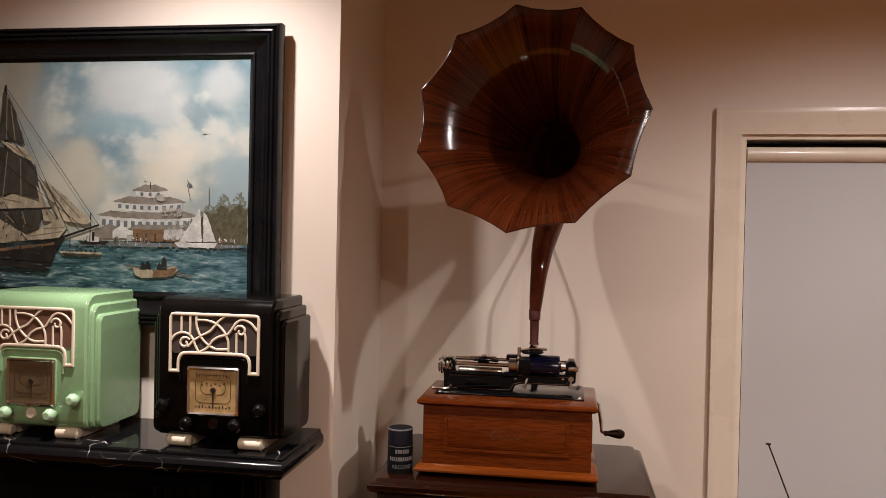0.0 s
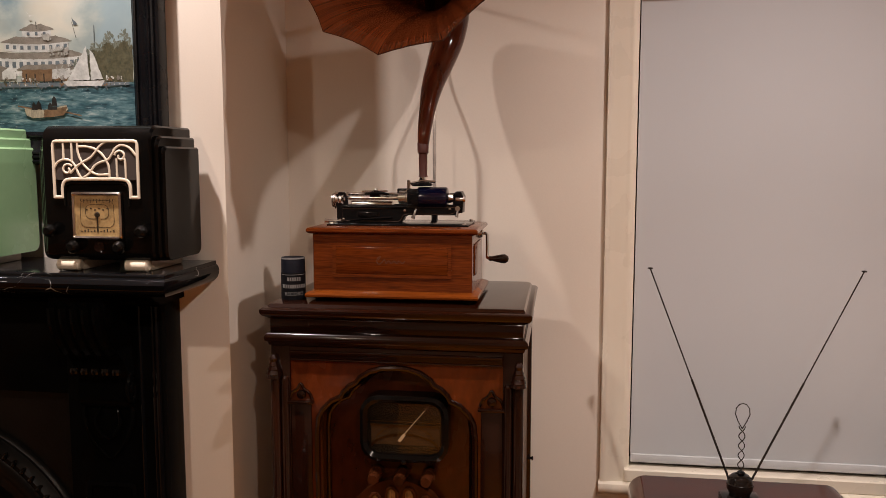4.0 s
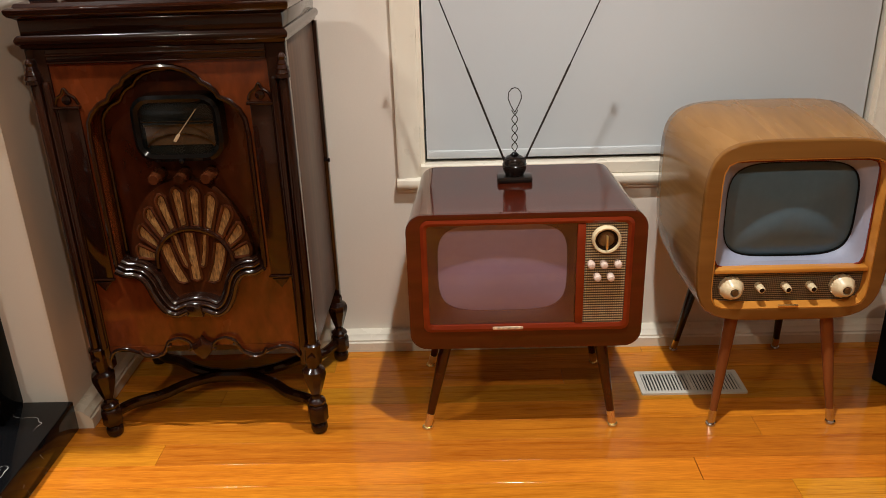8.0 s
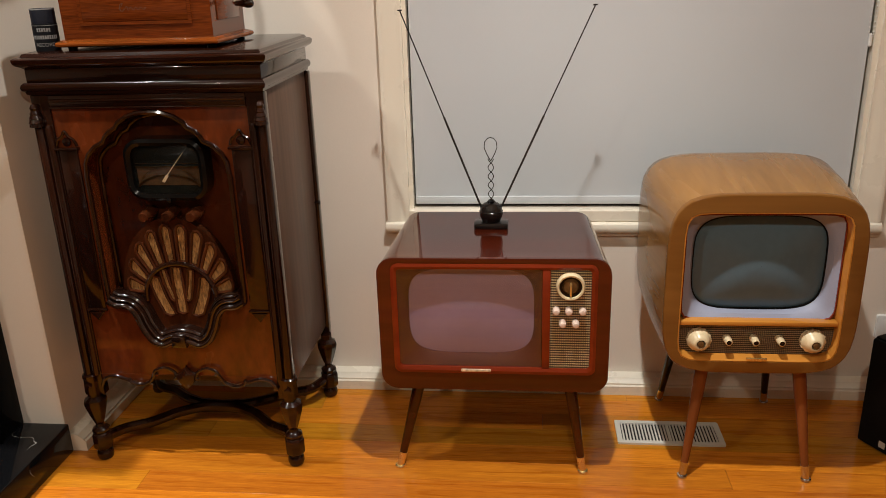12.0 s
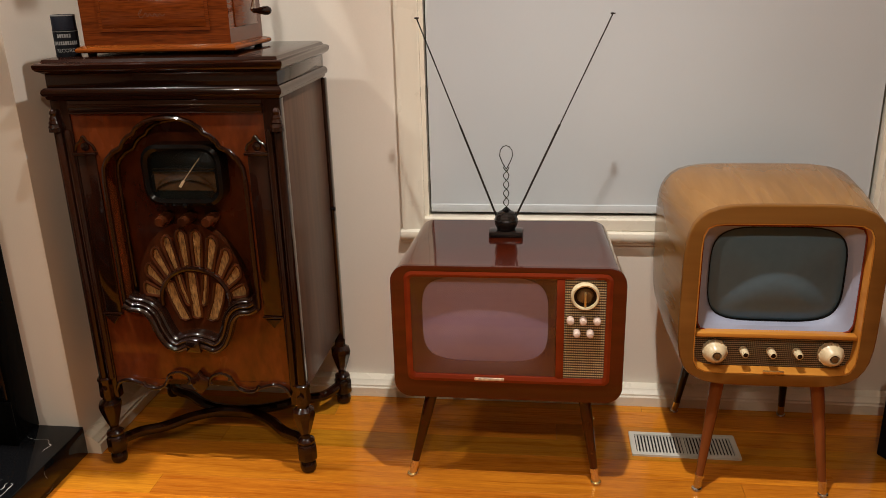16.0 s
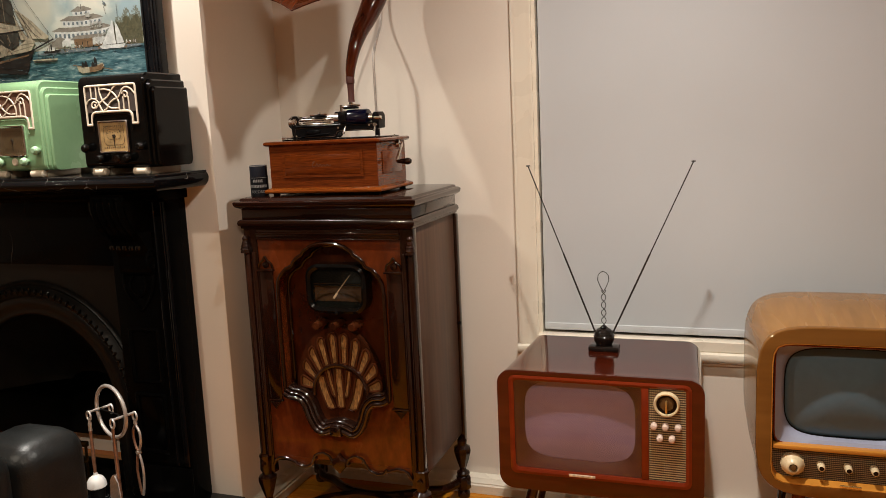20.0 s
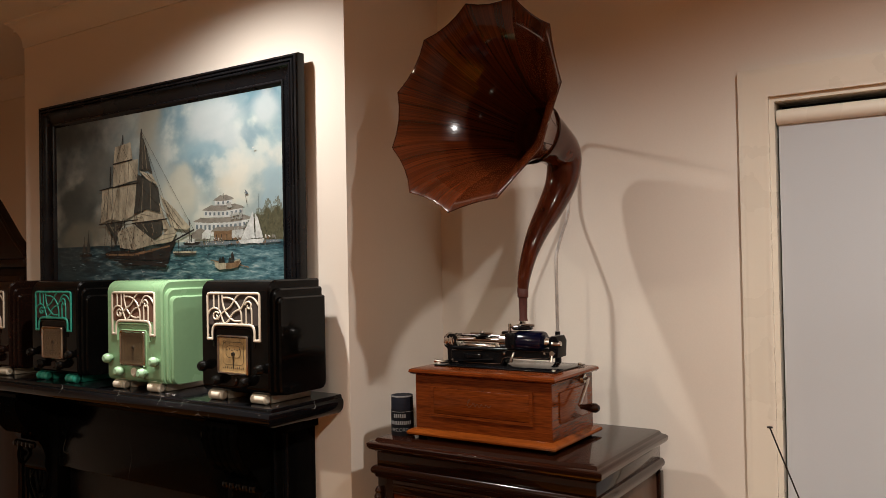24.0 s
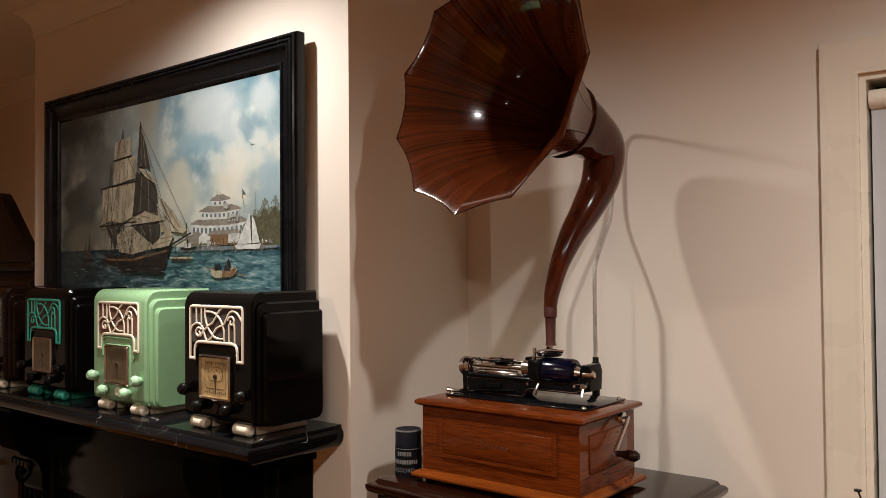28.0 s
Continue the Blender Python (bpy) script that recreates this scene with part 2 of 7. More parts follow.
M_BRASS = mat("brass", (0.80, 0.60, 0.25), 0.26, metal=0.9, vary=0.1)
M_PALEGILT = mat("pale_gilt_script", (0.62, 0.52, 0.38), 0.35, metal=0.3, vary=0.5, scale=160)
M_STEEL = mat("nickel_plate", (0.62, 0.60, 0.57), 0.16, metal=1.0, vary=0.08)
M_BLACK = mat("black_enamel", (0.004, 0.004, 0.0045), 0.13, vary=0.2, spec=0.2)
M_BAKE = mat("black_phenolic", (0.0028, 0.0025, 0.0023), 0.12, vary=0.3, scale=8, spec=0.17)
M_AERIAL = mat("dark_aerial_plastic", (0.010, 0.0075, 0.0065), 0.16, vary=0.3, scale=20, spec=0.4)
M_BAKEBR = mat("brown_phenolic", (0.011, 0.0048, 0.0032), 0.15, vary=0.3, scale=8, spec=0.22)
M_GREEN = mat("mint_green_plastic", (0.195, 0.325, 0.175), 0.25, vary=0.05, scale=7, fine=90, coat=0.15)
M_CREAM = mat("cream_plastic", (0.60, 0.52, 0.41), 0.32, vary=0.06, scale=20, fine=150)
M_JADE = mat("jade_green_trim", (0.035, 0.27, 0.20), 0.25, vary=0.2, scale=40, fine=120)
M_BLUE = mat("cobalt_cylinder", (0.0015, 0.002, 0.010), 0.12, vary=0.15)
M_RUBBER = mat("black_rubber", (0.0045, 0.0045, 0.0045), 0.6, spec=0.12, vary=0.15, bump=0.3)
M_LEATHER = mat("black_leather", (0.0095, 0.0105, 0.0105), 0.36, spec=0.32, vary=0.2, scale=14, fine=220, bump=0.7)
M_CHERRY = wood("cherry_cabinet", (0.15, 0.040, 0.009), (0.28, 0.085, 0.020), 0.3, grain=40, axis=2, coat=0.3)
M_WHITE = mat("white_plastic", (0.74, 0.73, 0.70), 0.35, vary=0.03)
M_OAKL = wood("light_oak_moulding", (0.11, 0.024, 0.0032), (0.24, 0.058, 0.008), 0.2, grain=300, axis=0, coat=0.2)
M_NECK = wood("horn_neck_varnish", (0.026, 0.0052, 0.0024), (0.085, 0.016, 0.005), 0.10, grain=40, axis=2, coat=0.7, rings=0.3, coatr=0.04)
M_FADED = mat("worn_script", (0.070, 0.026, 0.007), 0.45, vary=0.3, scale=120)
M_MINTK = mat("pale_mint_knob", (0.27, 0.42, 0.26), 0.25, vary=0.08, scale=30)
M_DIALBR = mat("brown_dial_paper", (0.12, 0.085, 0.045), 0.45, vary=0.3, scale=30, fine=160)
M_SLEEVE = mat("red_rubber", (0.060, 0.012, 0.007), 0.5, vary=0.2, scale=40)
M_RECBOX = mat("dark_record_card", (0.005, 0.005, 0.0065), 0.6, spec=0.12, vary=0.4, scale=50, fine=260, bump=0.2)
M_RECLID = mat("blue_record_card", (0.0085, 0.009, 0.014), 0.55, spec=0.12, vary=0.4, scale=50, fine=260, bump=0.2)
M_RECEDGE = mat("worn_card_print", (0.17, 0.165, 0.16), 0.6, vary=0.3, scale=80)


def screen_material(name, col, col2):
    """Grey phosphor under curved glass."""
    return mat(name, col, 0.14, vary=0.1, scale=5, fine=60, col2=col2, coat=0.05, spec=0.22)


def speaker_weave(name, light, dark, sx, sz):
    """Open woven speaker fabric: pale weft bars over a dark ground."""
    m = bpy.data.materials.new(name)
    m.use_nodes = True
    N, L = m.node_tree.nodes, m.node_tree.links
    b = N["Principled BSDF"]
    b.inputs["Roughness"].default_value = 0.6
    tc = N.new("ShaderNodeTexCoord")
    w1, w2 = N.new("ShaderNodeTexWave"), N.new("ShaderNodeTexWave")
    w1.bands_direction, w2.bands_direction = "Z", "X"
    w1.inputs["Scale"].default_value, w2.inputs["Scale"].default_value = sz, sx
    for w in (w1, w2):
        w.inputs["Distortion"].default_value = 0.4
        L.new(tc.outputs["Object"], w.inputs["Vector"])
    ns = N.new("ShaderNodeTexNoise")
    ns.inputs["Scale"].default_value = 60
    L.new(tc.outputs["Object"], ns.inputs["Vector"])
    mul = N.new("ShaderNodeMath")
    mul.operation = "MULTIPLY"
    L.new(w1.outputs[1], mul.inputs[0])
    mr = N.new("ShaderNodeMapRange")
    mr.inputs[3].default_value = 0.45
    L.new(w2.outputs[1], mr.inputs[0])
    L.new(mr.outputs[0], mul.inputs[1])
    ramp = N.new("ShaderNodeValToRGB")
    ramp.color_ramp.elements[0].position, ramp.color_ramp.elements[1].position = 0.25, 0.6
    ramp.color_ramp.elements[0].color, ramp.color_ramp.elements[1].color = (*dark, 1), (*light, 1)
    L.new(mul.outputs[0], ramp.inputs[0])
    mx = N.new("ShaderNodeMix")
    mx.data_type, mx.blend_type = "RGBA", "MULTIPLY"
    mx.inputs[0].default_value = 0.3
    L.new(ramp.outputs[0], mx.inputs[6])
    L.new(ns.outputs["Color"], mx.inputs[7])
    L.new(mx.outputs[2], b.inputs["Base Color"])
    bp = N.new("ShaderNodeBump")
    bp.inputs["Strength"].default_value, bp.inputs["Distance"].default_value = 0.5, 0.0008
    L.new(mul.outputs[0], bp.inputs["Height"])
    L.new(bp.outputs[0], b.inputs["Normal"])
    return m


M_SCREEN1 = screen_material("grey_phosphor_warm", (0.33, 0.27, 0.395), (0.28, 0.225, 0.33))
M_SCREEN2 = screen_material("grey_phosphor_cool", (0.095, 0.150, 0.190), (0.080, 0.125, 0.156))
M_MASK1 = mat("brown_screen_mask", (0.058, 0.017, 0.018), 0.5, spec=0.2, vary=0.15)
M_MASK2 = mat("lilac_grey_mask", (0.27, 0.285, 0.375), 0.6, vary=0.05)
M_WEAVE1 = speaker_weave("gold_speaker_weave", (0.56, 0.43, 0.23), (0.045, 0.025, 0.012), 60, 48)
M_WEAVE2 = speaker_weave("brown_speaker_weave", (0.30, 0.225, 0.13), (0.03, 0.02, 0.012), 70, 60)
M_IVORYK = mat("ivory_knob", (0.64, 0.52, 0.32), 0.3, vary=0.08, scale=30)
M_TAN = mat("pearl_knob", (0.62, 0.48, 0.40), 0.25, vary=0.15, scale=60)
M_ANT = mat("dark_rod", (0.045, 0.04, 0.036), 0.35, metal=0.8, vary=0.2)
M_GREYM = mat("grey_vent_enamel", (0.55, 0.52, 0.46), 0.4, vary=0.08)
M_VENTSHADE = mat("vent_shade", (0.012, 0.010, 0.008), 0.9)
M_GRILLE = mat("black_speaker_grille", (0.0055, 0.0055, 0.006), 0.75, spec=0.12, vary=0.2, scale=40, fine=900, bump=0.8)
M_DUSKWOOD = wood("dusky_cabinet_wood", (0.010, 0.004, 0.002), (0.028, 0.011, 0.005), 0.4, grain=40, axis=2, coat=0.2)


# ---- building helpers ----
def finish(bm, smooth=True, angle=35):
    bmesh.ops.recalc_face_normals(bm, faces=bm.faces)
    me = bpy.data.meshes.new("m")
    bm.to_mesh(me)
    bm.free()
    if smooth:
        me.polygons.foreach_set("use_smooth", [True] * len(me.polygons))
        me.set_sharp_from_angle(angle=radians(angle))
    return me


def part(name, bm, material, parent=None, label="", m=None, smooth=True, angle=35):
    me = bm if isinstance(bm, bpy.types.Mesh) else finish(bm, smooth, angle)
    me.name = name
    if material and not me.materials:
        me.materials.append(material)
    ob = new(name, me)
    if parent:
        ob.parent = parent
    if m is not None:
        ob.matrix_basis = m
    if label:
        ob["label"] = label
    return ob


def thing(name, m, label, category, group=""):
    ob = new(name)
    ob.matrix_basis = m
    ob.empty_display_size = 0.05
    return tagged(ob, label, category, group)


def structure(name, bm, material, label, category, smooth=True):
    return tagged(part(name, bm, material, smooth=smooth), label, category, kind="structure")


def box(x0, x1, y0, y1, z0, z1, bevel=0.0, seg=2, bm=None):
    bm = bm or bmesh.new()
    r = bmesh.ops.create_cube(bm, size=1)
    v = r["verts"]
    for p in v:
        p.co = Vector((x0 + (p.co.x + 0.5) * (x1 - x0), y0 + (p.co.y + 0.5) * (y1 - y0), z0 + (p.co.z + 0.5) * (z1 - z0)))
    if bevel:
        e = list({e for p in v for e in p.link_edges})
        bmesh.ops.bevel(bm, geom=e, offset=bevel, segments=seg, affect="EDGES", profile=0.5)
    return bm


def loft(rings, close=True, caps=True, bm=None):
    """Skin between rings of equal count."""
    bm = bm or bmesh.new()
    vs = [[bm.verts.new(p) for p in r] for r in rings]
    n = len(vs[0])
    for a, b in zip(vs, vs[1:]):
        for i in range(n if close else n - 1):
            j = (i + 1) % n
            bm.faces.new((a[i], a[j], b[j], b[i]))
    if caps and close:
        bm.faces.new(vs[0][::-1])
        bm.faces.new(vs[-1])
    return bm


def lathe(profile, n=24, at=(0, 0, 0), axis="z", caps=True, bm=None):
    """profile: (radius, height) pairs along the axis."""
    rings = []
    for r, h in profile:
        ring = []
        for i in range(n):
            a = 2 * math.pi * i / n
            c, s = max(r, 1e-5) * math.cos(a), max(r, 1e-5) * math.sin(a)
            p = {"z": (c, s, h), "y": (c, h, s), "x": (h, c, s)}[axis]
            ring.append((p[0] + at[0], p[1] + at[1], p[2] + at[2]))
        rings.append(ring)
    return loft(rings, True, caps, bm)


def rrect(w, h, r, n=6, cx=0.0, cz=0.0):
    """Outline of a rounded rectangle, counter-clockwise, as (x, z) pairs."""
    out = []
    r = min(r, w / 2 - 1e-4, h / 2 - 1e-4)
    for sx, sz, a0 in ((1, 1, 0), (-1, 1, 90), (-1, -1, 180), (1, -1, 270)):
        for i in range(n + 1):
            a = radians(a0 + 90 * i / n)
            out.append((cx + sx * (w / 2 - r) + r * math.cos(a), cz + sz * (h / 2 - r) + r * math.sin(a)))
    return out


def slab(outline, y0, y1, bevel=0.0, bm=None, seg=2):
    """A plate of an (x, z) outline between two depths, its front (y0) edge rounded."""
    def inset(d):
        n = len(outline)
        res = []
        for i in range(n):
            p0, p1, p2 = (Vector(outline[(i + k) % n]) for k in (-1, 0, 1))
            a, b = p1 - p0, p2 - p1
            a = a.normalized() if a.length > 1e-9 else b.normalized()
            b = b.normalized() if b.length > 1e-9 else a
            nrm = Vector((-(a.y + b.y), a.x + b.x))
            nrm = nrm.normalized() if nrm.length > 1e-6 else Vector((-a.y, a.x))
            res.append(p1 + nrm * d)
        return res
    rings = []
    if bevel:
        for k in range(seg + 1):
            a = radians(90 * k / seg)
            q = inset(bevel * (1 - math.sin(a)))
            rings.append([(p[0], y0 + bevel * (1 - math.cos(a)), p[1]) for p in q])
    else:
        rings.append([(x, y0, z) for x, z in outline])
    rings.append([(x, y1, z) for x, z in outline])
    return loft(rings, bm=bm)


def hoop(outer, inner, y0, y1, lift=0.0, bm=None):
    """A frame between two outlines of equal count; lift brings its middle forward."""
    o0 = [(x, y0, z) for x, z in outer]
    i0 = [(x, y0, z) for x, z in inner]
    o1 = [(x, y1, z) for x, z in outer]
    i1 = [(x, y1, z) for x, z in inner]
    rings = [o1, o0]
    if lift:
        rings.append([((a[0] + b[0]) / 2, y0 - lift, (a[2] + b[2]) / 2) for a, b in zip(o0, i0)])
    rings += [i0, i1, o1]
    return loft(rings, caps=False, bm=bm)


def tube(points, radius, n=8, bm=None, flat=1.0, caps=True):
    """A round bar along points; radius may be a list. flat squeezes it in depth (y)."""
    P = [Vector(p) for p in points]
    rad = radius if isinstance(radius, (list, tuple)) else [radius] * len(P)
    rings = []
    up = None
    for i, p in enumerate(P):
        d = (P[min(i + 1, len(P) - 1)] - P[max(i - 1, 0)]).normalized()
        if up is None:
            up = Vector((0, 1, 0)) if abs(d.y) < 0.9 else Vector((1, 0, 0))
        u = (up - d * up.dot(d)).normalized()
        up = u
        v = d.cross(u)
        rings.append([p + (u * math.cos(a) * flat + v * math.sin(a)) * rad[i] for a in (2 * math.pi * k / n for k in range(n))])
    return loft(rings, caps=caps, bm=bm)


def spline(pts, n=6):
    """Points of a smooth curve through pts (Catmull-Rom)."""
    P = [Vector(p) for p in pts]
    Q = [P[0] * 2 - P[1]] + P + [P[-1] * 2 - P[-2]]
    out = []
    for i in range(1, len(Q) - 2):
        a, b, c, d = Q[i - 1:i + 3]
        for k in range(n):
            t = k / n
            out.append(0.5 * ((2 * b) + (c - a) * t + (2 * a - 5 * b + 4 * c - d) * t * t + (3 * b - a - 3 * c + d) * t ** 3))
    out.append(P[-1])
    return out


def profile_run(profile, p0, p1, out, bm=None):
    """A moulding: (depth, height) profile drawn from p0 to p1; out is the direction of depth."""
    o = Vector(out)
    rings = [[Vector(p) + o * d + Vector((0, 0, h)) for d, h in profile] for p in (p0, p1)]
    return loft(rings, bm=bm)


# ---- structure ----
WY, BX0, BX1, BY = 2.132, -1.97, -0.475, 1.70
X0, X1, Y0 = -3.3, 3.3, -3.2
WX0, WX1, WZ0, WZ1 = 0.461, 1.725, 0.56, 1.894

floor = structure("floor", box(X0, X1, Y0, WY, -0.06, -0.012), M_GAP, "polished honey-coloured timber board floor", "floor")
ceiling = structure("ceiling", box(X0, X1, Y0, WY + 0.12, CEIL, CEIL + 0.1), M_CEIL, "plain painted plaster ceiling", "ceiling")


def cove(p0, p1, out):
    """Coved plaster cornice."""
    prof = [(0, 0), (0, -0.075), (0.006, -0.075)]
    for k in range(7):
        a = radians(90 * k / 6)
        prof.append((0.07 - 0.064 * math.cos(a), -0.07 + 0.064 * math.sin(a)))
    prof += [(0.07, 0)]
    return profile_run(prof, (p0[0], p0[1], CEIL), (p1[0], p1[1], CEIL), out)


wn = bmesh.new()
box(X0 - 0.1, WX0, WY, WY + 0.12, 0, CEIL, bm=wn)
box(WX1, X1 + 0.1, WY, WY + 0.12, 0, CEIL, bm=wn)
box(WX0, WX1, WY, WY + 0.12, 0, WZ0, bm=wn)
box(WX0, WX1, WY, WY + 0.12, WZ1, CEIL, bm=wn)
structure("wall_north", wn, M_WALL, "cream painted plaster wall with a window", "wall")
structure("wall_east", box(X1, X1 + 0.1, Y0, WY, 0, CEIL), M_WALL, "cream painted plaster wall", "wall")
structure("wall_west", box(X0 - 0.1, X0, Y0, WY, 0, CEIL), M_WALL, "cream painted plaster wall", "wall")
structure("wall_south", box(X0 - 0.1, X1 + 0.1, Y0 - 0.1, Y0, 0, CEIL), M_WALL, "cream painted plaster wall", "wall")
# chimney breast with the firebox opening
FX = (BX0 + BX1) / 2
cb = bmesh.new()
box(BX0, FX - 0.36, BY, WY, 0, CEIL, bm=cb)
box(FX + 0.36, BX1, BY, WY, 0, CEIL, bm=cb)
box(FX - 0.36, FX + 0.36, BY, WY, 0.9, CEIL, bm=cb)
box(FX - 0.36, FX + 0.36, WY - 0.05, WY, 0, 0.9, bm=cb)
structure("wall_chimney_breast", cb, M_WALL, "cream painted chimney breast", "wall")
for k, (p, q, o) in enumerate((((BX1, WY), (X1, WY), (0, -1, 0)), ((X0, WY), (BX0, WY), (0, -1, 0)), ((BX0, BY), (BX1, BY), (0, -1, 0)),
                               ((BX1, BY), (BX1, WY), (1, 0, 0)), ((BX0, BY), (BX0, WY), (-1, 0, 0)))):
    structure("cornice", cove(p, q, o), M_CEIL, "coved plaster cornice", "cornice")


def skirting(p, q, out):
    prof = [(0, 0), (0.052, 0), (0.052, 0.029), (0.046, 0.032), (0.046, 0.037), (0.036, 0.042), (0.031, 0.050), (0.020, 0.054), (0, 0.054)]
    return structure("baseboard", profile_run(prof, (*p, 0), (*q, 0), out), M_TRIM, "gloss cream moulded skirting board", "skirting board")


skirting((BX1, WY), (X1, WY), (0, -1, 0))
skirting((X0, WY), (BX0, WY), (0, -1, 0))
skirting((BX1, BY), (BX1, WY - 0.052), (1, 0, 0))

# window: casing, sill, sash, roller blind
window = tagged(new("window_1"), "cream-framed window with a closed pale roller blind", "window", kind="structure")


def casing(outer_w=0.066):
    """Moulded architrave, mitred at the head."""
    prof = [(0.0, 0.0), (0.0, 0.017), (0.008, 0.020), (0.016, 0.018), (0.030, 0.014), (0.052, 0.012), (0.058, 0.008), (0.066, 0.008), (0.066, 0.0)]
    path = [(WX0, 0.546, -1, 0), (WX0, WZ1, -1, 1), (WX1, WZ1, 1, 1), (WX1, 0.546, 1, 0)]
    rings = []
    for x, z, dx, dz in path:
        rings.append([(x + dx * (0.066 - d), WY - h, z + dz * (0.066 - d)) for d, h in prof])
    return loft(rings)


part("window_frame", casing(), M_TRIM, window, "gloss cream architrave")
jm = bmesh.new()
box(WX0, WX0 + 0.012, WY + 0.002, WY + 0.1, WZ0, WZ1, bm=jm)
box(WX1 - 0.012, WX1, WY + 0.002, WY + 0.1, WZ0, WZ1, bm=jm)
box(WX0 + 0.012, WX1 - 0.012, WY + 0.002, WY + 0.1, WZ1 - 0.012, WZ1, bm=jm)
part("jamb", jm, M_TRIM, window)
sill = profile_run([(0.1, 0), (-0.012, 0), (-0.015, 0.003), (-0.015, 0.033), (-0.011, 0.036), (0.1, 0.036)], (WX0, WY, 0.546), (WX1, WY, 0.546), (0, 1, 0))
part("window_sill", sill, M_TRIM, window, "gloss cream sill board")
part("apron", profile_run([(0, 0), (-0.010, 0.002), (-0.013, 0.010), (-0.020, 0.013), (-0.026, 0.020), (-0.028, 0.032), (-0.025, 0.041), (-0.018, 0.0458), (0, 0.0458)], (WX0 - 0.070, WY, 0.500), (WX1 + 0.070, WY, 0.500), (0, 1, 0)), M_TRIM, window, "gloss cream moulding under the sill")
glass = mat("night_glass", (0.01, 0.012, 0.015), 0.05)
part("pane", box(WX0 + 0.013, WX1 - 0.013, WY + 0.085, WY + 0.09, WZ0, WZ1 - 0.013), glass, window)
blind = tagged(new("roller_blind"), "pale grey fabric roller blind, pulled down", "blind")
part("fabric", box(WX0 + 0.017, WX1 - 0.020, 2.152, 2.1535, 0.615, 1.86), M_BLIND, blind)
part("bottom_bar", box(WX0 + 0.017, WX1 - 0.020, 2.146, 2.158, 0.592, 0.6155, 0.003), M_BLIND, blind)
part("roller", lathe([(0.0, WX0 + 0.015), (0.0185, WX0 + 0.015), (0.0185, WX1 - 0.018), (0.0, WX1 - 0.018)], 24, (0, 2.152, 1.846), "x"), M_TRIM, blind)


# ---- fireplace ----
HZ = 0.088
hearth = tagged(part("hearth", box(BX0 - 0.012, -0.462, 1.19, BY - 0.002, 0, HZ, 0.004), M_STONE), "raised polished black marble hearth slab", "hearth", kind="structure")

fire = thing("fireplace", pose(FX, BY, HZ), "black slate fireplace surround with arched cast-iron insert", "fireplace")
HW = 0.6305


def arch_outline(r, z0, zc, n=28):
    """Legs and a half circle, from the right foot over the crown to the left foot."""
    return [(r, z0)] + [(r * math.cos(math.pi * k / n), zc + r * math.sin(math.pi * k / n)) for k in range(n + 1)] + [(-r, z0)]


def strip_between(a, b, y0, y1):
    """A band between two open outlines of equal count."""
    rings = [[(p[0], y, p[1]) for p in o] for o, y in ((a, y1), (a, y0), (b, y0), (b, y1))]
    bm = loft([list(r) for r in zip(*rings)], close=True, caps=True)
    return bm


